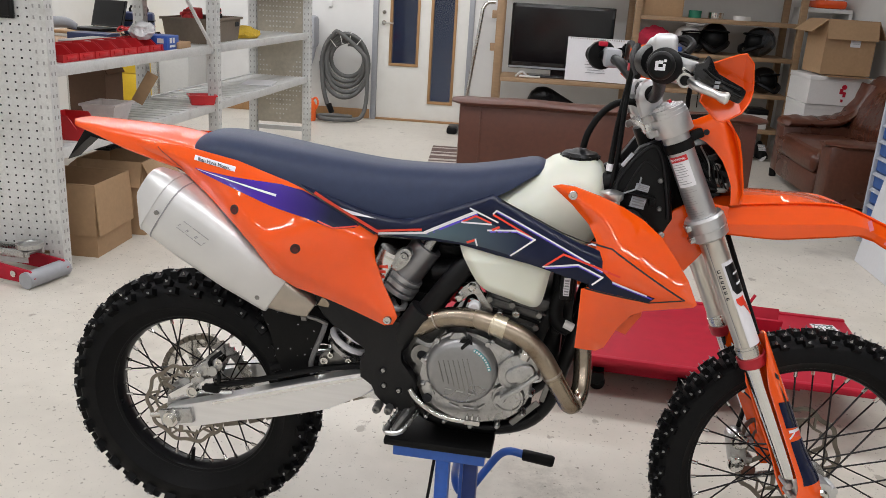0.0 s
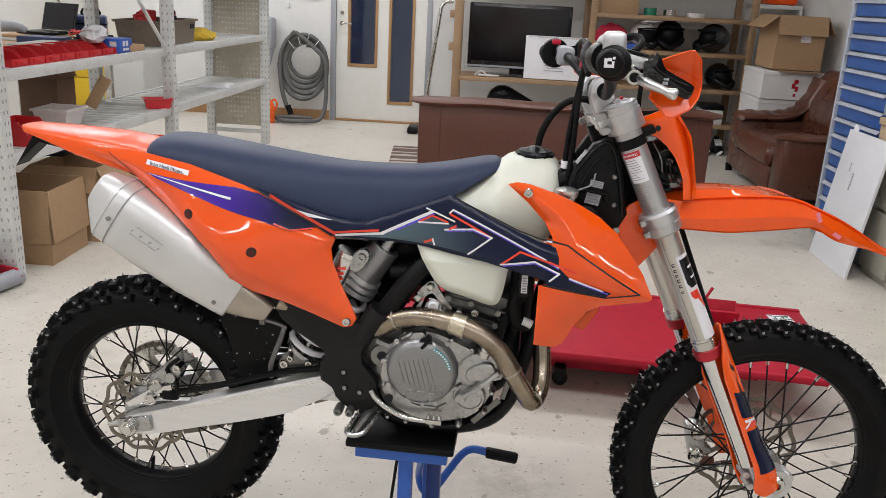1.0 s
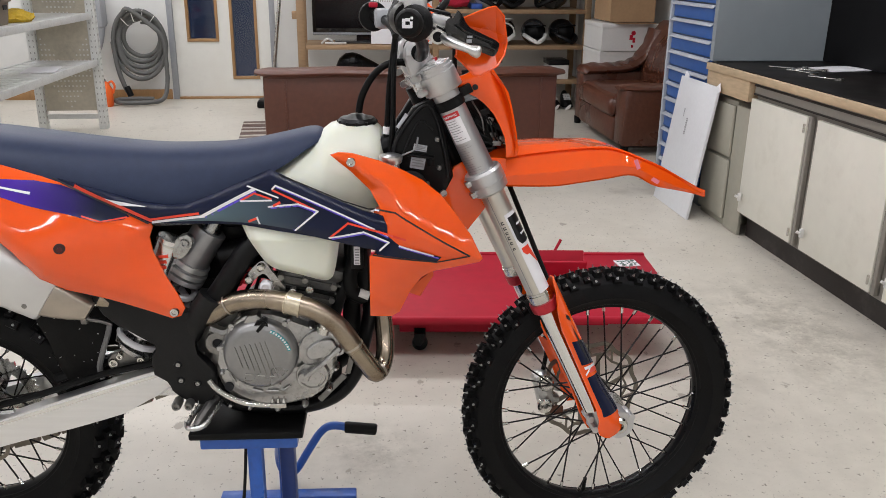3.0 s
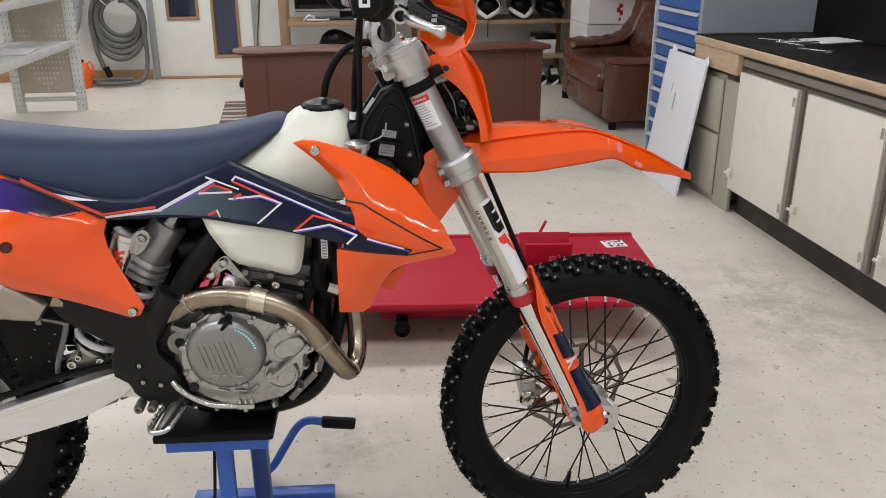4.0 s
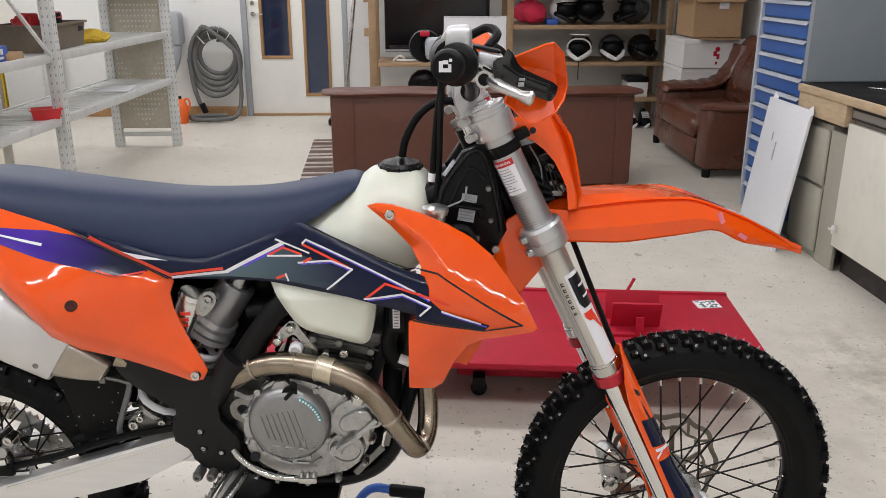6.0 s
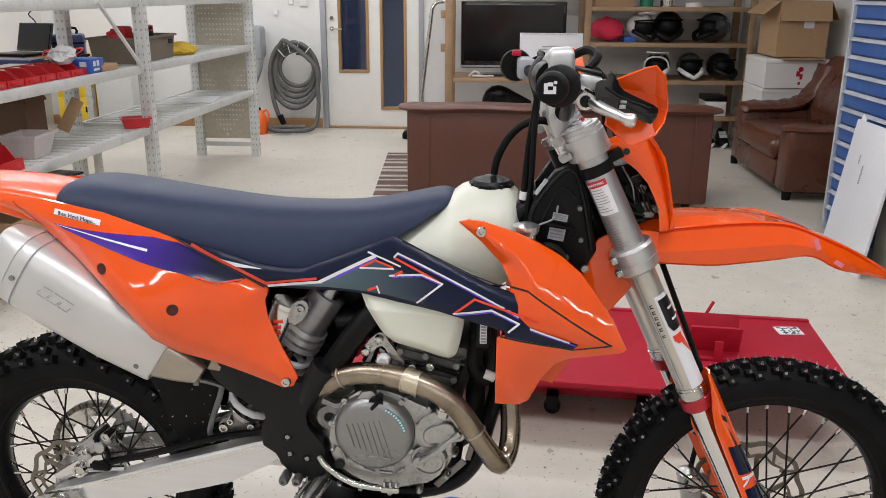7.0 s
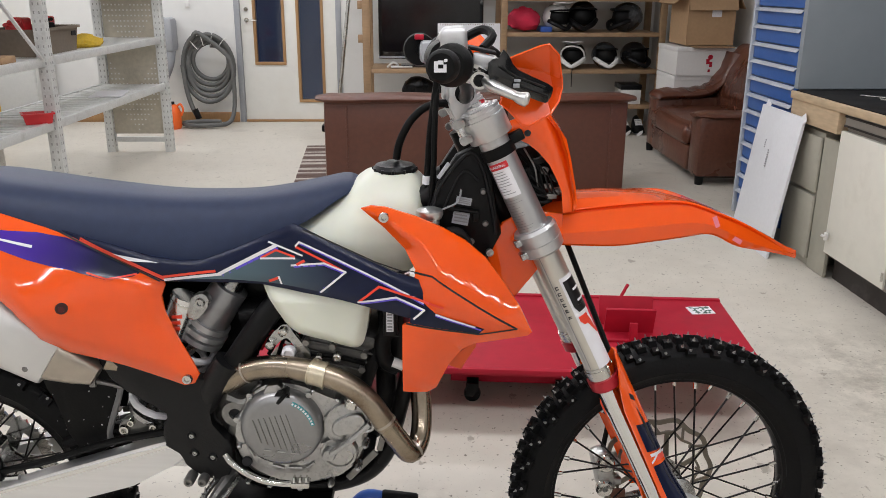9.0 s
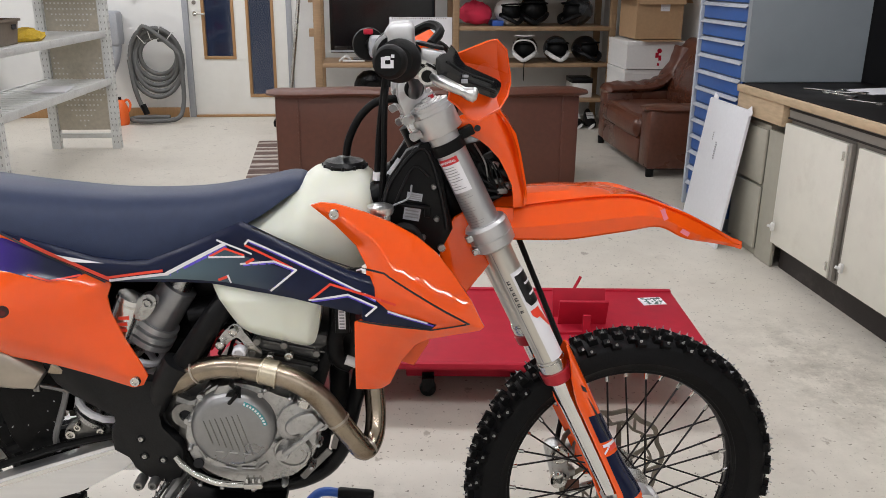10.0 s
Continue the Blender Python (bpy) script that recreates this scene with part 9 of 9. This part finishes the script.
# cables
bm = bmesh.new()
tube(bm, [(0.985, -0.26, 1.30), (0.975, -0.2, 1.33), (0.99, -0.10, 1.345), (0.985, -0.06, 1.28), (0.972, -0.05, 1.18), (0.965, -0.055, 1.08), (0.955, -0.06, 1.0), (0.94, -0.06, 0.94)], 0.006, 8)
part("throttle_cable", bm, BLACK_RB, bike)
bm = bmesh.new()
tube(bm, [(0.99, 0.24, 1.30), (0.985, 0.12, 1.34), (0.99, -0.02, 1.33), (0.982, -0.06, 1.22), (0.978, -0.065, 1.1), (0.965, -0.07, 1.0), (0.95, -0.06, 0.93)], 0.0055, 8)
part("clutch_hose", bm, BLACK_RB, bike)
bm = bmesh.new()
rod(bm, (0.9672, -0.0555, 1.10), (0.966, -0.0555, 1.085), 0.0085, n=10)
part("cable_tag", bm, PAPER, bike)
bm = bmesh.new()
tube(bm, [(1.03, -0.24, 1.31), (1.05, -0.16, 1.33), (1.09, -0.10, 1.30), (1.10, -0.06, 1.22), (1.12, -0.04, 1.1)], 0.005, 8)
turned("brake_line", bm, BLACK_RB, bike)
# head stock covers, radiator and its hoses
bm = bmesh.new()
plate(bm, [(0.955, 0.99), (0.985, 1.09), (1.02, 1.145), (1.06, 1.165), (1.085, 1.11), (1.105, 1.0), (1.082, 0.955), (1.04, 0.88), (0.98, 0.88)], -0.088, -0.06, 0.006)
plate(bm, [(0.955, 0.99), (0.985, 1.09), (1.02, 1.145), (1.06, 1.165), (1.085, 1.11), (1.105, 1.0), (1.082, 0.955), (1.04, 0.88), (0.98, 0.88)], 0.06, 0.088, 0.006)
cov = part("head_cover_panel", bm, BLACK_PL, frame_ob, "black plastic frame panel")
bm = bmesh.new()
tube(bm, [(0.978, -0.09, 1.04), (0.99, -0.092, 1.085), (1.025, -0.092, 1.135), (1.052, -0.092, 1.150), (1.072, -0.092, 1.11), (1.090, -0.092, 1.03), (1.094, -0.09, 1.0)], 0.0035, 6)
tube(bm, [(0.99, -0.09, 1.02), (1.01, -0.092, 1.075), (1.035, -0.092, 1.118), (1.062, -0.092, 1.10)], 0.0025, 6)
part("panel_rib", bm, COVER_PL, cov)
bm = bmesh.new()
box(bm, (1.035, -0.095, 1.046), (0.055, 0.012, 0.006), 0.002, Matrix.Rotation(radians(8), 4, "Y"))
box(bm, (1.058, -0.093, 1.035), (0.012, 0.014, 0.02), 0.003)
part("clip", bm, BLACK_RB, cov)
for x, z in ((1.07, 1.08), (1.075, 1.02), (1.05, 0.985), (1.0, 0.985)):
    bm = bmesh.new()
    lathe(bm, [(0, -0.094), (0.004, -0.094), (0.006, -0.09), (0.006, -0.086), (0, -0.086)], (x, 0, z), 12)
    part("screw", bm, CAST_DARK, cov)
bm = bmesh.new()
tube(bm, [(0.985, -0.10, 0.99), (1.01, -0.105, 1.01), (1.035, -0.1, 1.0), (1.05, -0.095, 0.965)], 0.008, 8)
part("coolant_pipe", bm, COVER_PL, bike)
bm = bmesh.new()
tube(bm, [(0.975, -0.125, 1.02), (1.0, -0.13, 1.01), (1.015, -0.125, 0.985)], 0.011, 10)
part("filler_neck", bm, CAST, bike, "cast radiator filler neck")
for x, z, w, h in ((1.035, 1.062, 0.028, 0.014), (1.03, 1.03, 0.03, 0.024)):
    bm = bmesh.new()
    box(bm, (x, -0.0895, z), (w, 0.002, h), 0, Matrix.Rotation(radians(10), 4, "Y"))
    lb = part("label", bm, LABELS, cov, "small pale label")
    bm = bmesh.new()
    for k in range(3):
        box(bm, (x, -0.0908, z - h * 0.25 + k * h * 0.25), (w * 0.8, 0.001, h * 0.1), 0, Matrix.Rotation(radians(10), 4, "Y"))
    part("print_line", bm, INK_GREY, lb)
bm = bmesh.new()
box(bm, (0.998, -0.09, 1.118), (0.034, 0.006, 0.007), 0.001, Matrix.Rotation(radians(-55), 4, "Y"))
part("label", bm, LABELS, cov)
for s in (-1, 1):
    bm = bmesh.new()
    box(bm, (0.992, s * 0.115, 0.922), (0.035, 0.095, 0.185), 0.008, Matrix.Rotation(radians(-22), 4, "Y"))
    rad = part("radiator", bm, BLACK_PL, bike, "black radiator")
    for k in range(3, 14):
        bm = bmesh.new()
        box(bm, (1.023 - (k - 6.5) * 0.0058, s * 0.115, 0.905 + (k - 6.5) * 0.0145), (0.004, 0.09, 0.004), 0, Matrix.Rotation(radians(-22), 4, "Y"))
        part("fin", bm, CAST_DARK, rad)
bm = bmesh.new()
lathe(bm, [(0, 1.03), (0.022, 1.03), (0.024, 1.036), (0.024, 1.044), (0.014, 1.048), (0, 1.048)], (0.974, -0.118, 0.008), 22, "z")
lathe(bm, [(0, 0.985), (0.018, 0.985), (0.018, 1.03), (0, 1.03)], (0.974, -0.118, 0.008), 18, "z")
part("radiator_cap", bm, LEVER, bike, "bright metal radiator cap")
bm = bmesh.new()
tube(bm, [(0.97, -0.11, 1.04), (1.0, -0.1, 1.05), (1.025, -0.095, 1.062), (1.03, -0.095, 1.085)], 0.002, 6)
part("overflow_hose", bm, GREY_PL, bike)
bm = bmesh.new()
tube(bm, [(0.90, -0.10, 0.83), (0.885, -0.11, 0.79), (0.89, -0.115, 0.755), (0.915, -0.115, 0.74)], 0.016, 12)
tube(bm, [(0.885, -0.08, 0.80), (0.87, -0.1, 0.76), (0.85, -0.11, 0.70), (0.845, -0.12, 0.67)], 0.013, 12)
tube(bm, [(0.90, -0.09, 0.88), (0.895, -0.1, 0.84), (0.905, -0.105, 0.80)], 0.012, 10)
part("coolant_hose", bm, BLACK_RB, bike)
bm = bmesh.new()
rod(bm, (0.905, -0.125, 0.756), (0.925, -0.125, 0.748), 0.0095, n=14)
part("hose_stub", bm, WHITE_BOX, bike, "white hose joint")
bm = bmesh.new()
box(bm, (0.902, -0.135, 0.85), (0.026, 0.008, 0.07), 0.002)
rg = part("regulator", bm, BLACK_PL, bike)
bm = bmesh.new()
box(bm, (0.902, -0.1405, 0.845), (0.013, 0.002, 0.04))
lb = part("label", bm, PAPER, rg)
for k in range(6):
    bm = bmesh.new()
    box(bm, (0.902, -0.1419, 0.829 + 0.006 * k), (0.009, 0.0008, 0.002 + 0.0012 * (k % 2)))
    part("print_line", bm, INK_GREY, lb)
bm = bmesh.new()
knob(bm, (1.06, -0.095, 0.93), 0.010, 0.02, 12)
part("radiator_bolt", bm, BLACK_RB, bike)

# headlight mask
mask = [(1.104, 1.204), (1.124, 1.211), (1.145, 1.221), (1.163, 1.235), (1.182, 1.223), (1.201, 1.197), (1.218, 1.173), (1.228, 1.137), (1.239, 1.084), (1.243, 1.05), (1.236, 1.04), (1.216, 1.04), (1.212, 1.08), (1.2, 1.106), (1.187, 1.13), (1.167, 1.152), (1.149, 1.166), (1.131, 1.174), (1.118, 1.183), (1.106, 1.188)]
hm = part("headlight_mask", shell(mask, lambda x, z: 0.088 - 0.5 * max(0, x - 1.185 - (1.16 - z) * 0.25), 0.005, -1, 0.014, 0, 0.004), ORANGE, bike, "orange headlight mask")
cols = [(-1.0, -0.004), (-0.92, 0.001), (-0.6, 0.005), (0, 0.007), (0.6, 0.005), (0.92, 0.001), (1.0, -0.004)]


def mask_face(rows):
    bm = bmesh.new()
    grid = [[bm.verts.new((x + fx, k * w, z)) for k, fx in cols] for x, z, w in rows]
    for a, b in zip(grid, grid[1:]):
        for i in range(len(cols) - 1):
            bm.faces.new((a[i], a[i + 1], b[i + 1], b[i]))
    bmesh.ops.solidify(bm, geom=bm.faces[:], thickness=0.004)
    return bm


part("mask_face", mask_face([(1.158, 1.233, 0.078), (1.178, 1.222, 0.085), (1.203, 1.19, 0.086), (1.219, 1.146, 0.084), (1.236, 1.072, 0.078), (1.238, 1.04, 0.076)]), ORANGE, hm)
part("headlight_lens", mask_face([(1.212, 1.176, 0.055), (1.224, 1.138, 0.056), (1.24, 1.07, 0.052)]), CHROME, hm, "clear headlight lens")
bm = bmesh.new()
box(bm, (1.155, 0.01, 1.095), (0.06, 0.12, 0.13), 0.02, Matrix.Rotation(radians(-14), 4, "Y"))
part("lamp_body", bm, BLACK_PL, hm)
part("lens_housing", mask_face([(1.188, 1.178, 0.07), (1.202, 1.136, 0.07), (1.222, 1.058, 0.066)]), BLACK_PL, hm)
bm = bmesh.new()
plate(bm, [(1.13, 1.20), (1.18, 1.205), (1.23, 1.05), (1.20, 1.05), (1.15, 1.14)], 0.075, 0.08, 0.001)
part("mask_inside", bm, BLACK_PL, hm)
for k in range(5):
    bm = bmesh.new()
    tube(bm, [(1.12, -0.06 + 0.005 * k, 1.145 - 0.01 * k), (1.145, -0.078, 1.12 - 0.016 * k), (1.165 + 0.004 * k, -0.08, 1.085 - 0.008 * k), (1.19 - 0.012 * k, -0.06, 1.05)], 0.0032, 6)
    turned("wire", bm, BLACK_RB, bike)
bm = bmesh.new()
box(bm, (1.185, -0.072, 1.062), (0.026, 0.014, 0.011), 0.003)
box(bm, (1.178, -0.07, 1.08), (0.018, 0.014, 0.01), 0.003)
turned("connector", bm, CAST_DARK, bike)
# dark discs on the mask in place of its shaded holes
for x in (1.123, 1.134):
    bm = bmesh.new()
    knob(bm, (x + 0.012, -0.089, 1.187), 0.006 if x > 1.13 else 0.0035, 0.004, 12)
    part("mask_hole", bm, HOLE, hm)

for k, (x, z, w, h, m) in enumerate(((1.16, 1.128, 0.02, 0.012, COVER_PL), (1.148, 1.106, 0.016, 0.02, BLACK_RB), (1.172, 1.11, 0.014, 0.014, CAST_DARK), (1.19, 1.096, 0.02, 0.01, COVER_PL), (1.168, 1.072, 0.022, 0.012, BLACK_RB), (1.196, 1.07, 0.012, 0.012, CAST_DARK))):
    bm = bmesh.new()
    box(bm, (x, -0.076 + 0.002 * (k % 2), z), (w, 0.012, h), 0.002, Matrix.Rotation(radians(-20 + 17 * k), 4, "Y"))
    turned("connector", bm, m, bike)
for k in range(4):
    bm = bmesh.new()
    tube(bm, [(1.135 + 0.006 * k, -0.07, 1.15 - 0.006 * k), (1.152 + 0.008 * k, -0.084, 1.118 - 0.004 * k), (1.158 + 0.011 * k, -0.083, 1.09 - 0.006 * k), (1.17 + 0.012 * k, -0.07, 1.062)], 0.0018, 6)
    turned("wire", bm, (CAST_DARK, BLACK_RB, COVER_PL, BLACK_RB)[k], bike)

# front mudguard: flat-faced channel with a proud crown strip
bm = bmesh.new()
sx = np.linspace(1.155, 1.71, 48)
soft_line = lambda v: np.convolve(np.pad(v, 2, mode="edge"), (0.15, 0.22, 0.26, 0.22, 0.15), "valid")
crown = soft_line(np.interp(sx, (1.155, 1.2, 1.259, 1.324, 1.390, 1.437, 1.485, 1.571, 1.661, 1.71), (1.035, 1.045, 1.052, 1.0545, 1.051, 1.045, 1.032, 1.001, 0.953, 0.924)))
crease = soft_line(np.interp(sx, (1.155, 1.198, 1.254, 1.318, 1.382, 1.447, 1.481, 1.571, 1.661, 1.71), (1.018, 1.026, 1.034, 1.040, 1.0445, 1.0435, 1.033, 0.996, 0.948, 0.922)))
fold = soft_line(np.interp(sx, (1.155, 1.239, 1.315, 1.378, 1.443, 1.491, 1.552, 1.616, 1.71), (0.990, 0.995, 1.0, 1.005, 1.011, 1.007, 0.977, 0.950, 0.921)))
low = soft_line(np.interp(sx, (1.155, 1.222, 1.317, 1.381, 1.445, 1.497, 1.547, 1.637, 1.71), (0.974, 0.973, 0.970, 0.978, 0.985, 0.993, 0.962, 0.941, 0.919)))
half_w = soft_line(np.interp(sx, (1.155, 1.25, 1.4, 1.5, 1.56, 1.62, 1.68, 1.71), (0.075, 0.088, 0.092, 0.088, 0.074, 0.052, 0.022, 0.006)))
rings = []
for x, t, c, f, b, h in zip(sx, crown, crease, fold, low, half_w):
    near = [(-h * 0.97, b), (-h, f), (-h * 0.83, c - 0.003), (-h * 0.72, c - 0.008), (-h * 0.71, c - 0.002), (-h * 0.76, c + 0.002), (-h * 0.73, c + 0.005), (-h * 0.5, t), (-h * 0.2, t + 0.002)]
    prof = near + [(-y, z) for y, z in near[::-1]]
    rings.append([(x, y, z) for y, z in prof] + [(x, y * 0.95, z - 0.004) for y, z in prof[::-1]])
loft(bm, rings)
fm = finish("front_mudguard", moved(bm, STEER), ORANGE, bike, "long orange front mudguard", 16)
bm = bmesh.new()
root = [(1.21, 1.03), (1.21, 0.972), (1.17, 0.938), (1.15, 0.905), (1.122, 0.868), (1.098, 0.897), (1.074, 0.934), (1.066, 0.962), (1.088, 1.0), (1.097, 1.015), (1.125, 1.03), (1.16, 1.035)]
plate(bm, root, -0.078, -0.066, 0.004, 2)
plate(bm, root, 0.066, 0.078, 0.004, 2)
plate(bm, [(1.21, 1.03), (1.2, 1.03), (1.09, 0.925), (1.122, 0.872), (1.17, 0.938), (1.21, 0.972)], -0.067, 0.067, 0.004, 2)
turned("mudguard_root", bm, ORANGE, fm)
bm = bmesh.new()
rod(bm, (1.072, -0.095, 0.962), (1.072, -0.085, 0.962), 0.007, n=12)
turned("bolt", bm, CAST, fm)
for x0, z0, x1, z1 in ((1.497, 1.018, 1.503, 1.004), (1.532, 0.982, 1.556, 0.968)):
    bm = bmesh.new()
    h = 0.088 if x0 < 1.52 else 0.075
    ribbon(bm, [(x0, z0), (x1, z1)], 0.009, lambda x, z: h, 0.002)
    turned("sticker", bm, surf("pink_sticker", (0.8, 0.2, 0.25), 0.4), fm)

# front caliper on the far leg
CAL = FA + Vector((-0.006, 0, -0.026))
bm = bmesh.new()
box(bm, CAL + Vector((-0.11, 0.086, 0.03)), (0.042, 0.05, 0.10), 0.014, Matrix.Rotation(radians(-14), 4, "Y"))
box(bm, CAL + Vector((-0.088, 0.08, 0.055)), (0.03, 0.03, 0.025), 0.008)
box(bm, CAL + Vector((-0.085, 0.08, 0.005)), (0.03, 0.03, 0.02), 0.006)
fc2 = turned("front_caliper", bm, CAST, bike, "cast front brake caliper")
for dz in (-0.005, 0.055):
    bm = bmesh.new()
    p = CAL + Vector((-0.112, 0.055, dz))
    lathe(bm, [(0.006, -0.004), (0.016, -0.004), (0.02, 0), (0.02, 0.01), (0.006, 0.01)], p, 18)
    turned("piston", bm, STEEL, fc2)
bm = bmesh.new()
box(bm, CAL + Vector((-0.08, 0.062, -0.02)), (0.032, 0.01, 0.02), 0.002)
turned("brake_pad", bm, surf("rusty_pad", (0.12, 0.05, 0.03), 0.7), fc2, "rust-brown brake pad")
bm = bmesh.new()
box(bm, CAL + Vector((-0.055, 0.09, 0.03)), (0.09, 0.02, 0.03), 0.006, Matrix.Rotation(radians(15), 4, "Y"))
rod(bm, CAL + Vector((-0.02, 0.075, -0.03)), CAL + Vector((-0.1, 0.075, -0.045)), 0.008, n=10)
turned("caliper_bracket", bm, CAST, fc2)
bm = bmesh.new()
tube(bm, [CAL + Vector((-0.11, 0.09, 0.08)), CAL + Vector((-0.10, 0.1, 0.15)), CAL + Vector((-0.13, 0.11, 0.22)), CAL + Vector((-0.17, 0.115, 0.35))], 0.006, 8)
turned("brake_hose", bm, BLACK_RB, fc2)
bm = bmesh.new()
rod(bm, FA + Vector((0.0, -0.13, 0)), FA + Vector((0.0, 0.13, 0)), 0.011, n=12)
turned("front_axle", bm, STEEL, bike)

# ---- blue lift stand ----
stand = thing("bike_stand", (-0.632, 1.813, 0), "blue steel lift stand with a black rubber top under the engine", "bike stand", turn=-3.5)
bm = bmesh.new()
span(bm, (0.525, -0.165, 0.424), (0.775, 0.12, 0.442), 0.005)
part("rubber_pad", bm, BLACK_RB, stand, "worn black rubber pad")
bm = bmesh.new()
span(bm, (0.545, -0.15, 0.392), (0.76, -0.11, 0.423), 0.004)
span(bm, (0.545, 0.07, 0.392), (0.76, 0.11, 0.423), 0.004)
span(bm, (0.545, -0.11, 0.392), (0.585, 0.07, 0.423), 0.004)
span(bm, (0.72, -0.11, 0.392), (0.76, 0.07, 0.423), 0.004)
part("top_frame", bm, BLUE, stand)
for x, y in ((0.662, -0.125), (0.70, 0.06)):
    bm = bmesh.new()
    span(bm, (x - 0.016, y - 0.018, 0.03), (x + 0.016, y + 0.018, 0.392), 0.004)
    part("leg", bm, BLUE, stand)
bm = bmesh.new()
span(bm, (0.70, -0.03, 0.10), (0.735, 0.01, 0.392), 0.004)
part("slide_post", bm, surf("dark_blue_paint", (0.012, 0.035, 0.16), 0.4), stand)
for y in (-0.2, 0.19):
    bm = bmesh.new()
    span(bm, (0.50, y - 0.02, 0), (0.87, y + 0.02, 0.035), 0.005)
    part("base_bar", bm, BLUE, stand)
bm = bmesh.new()
span(bm, (0.65, -0.18, 0.0), (0.69, 0.17, 0.032), 0.004)
part("cross_bar", bm, BLUE, stand)
bm = bmesh.new()
tube(bm, [(0.69, 0.08, 0.30), (0.665, 0.2, 0.19), (0.648, 0.28, 0.10), (0.651, 0.29, 0.055), (0.668, 0.29, 0.027), (0.695, 0.29, 0.043), (0.731, 0.29, 0.104), (0.768, 0.29, 0.164), (0.80, 0.29, 0.184), (0.85, 0.29, 0.177)], 0.0115, 12)
lever = part("foot_lever", bm, BLUE, stand)
bm = bmesh.new()
tube(bm, [(0.836, 0.29, 0.178), (0.84, 0.29, 0.178), (0.921, 0.29, 0.169), (0.926, 0.29, 0.168)], [0.0145, 0.0165, 0.0165, 0.0135], 18, 1)
part("lever_grip", bm, BLACK_RB, lever, "black rubber lever grip")
bm = bmesh.new()
tube(bm, [(0.64, -0.12, 0.38), (0.625, -0.1, 0.25), (0.605, -0.08, 0.12), (0.60, -0.07, 0.04)], 0.004, 6)
part("cable", bm, BLACK_RB, stand)
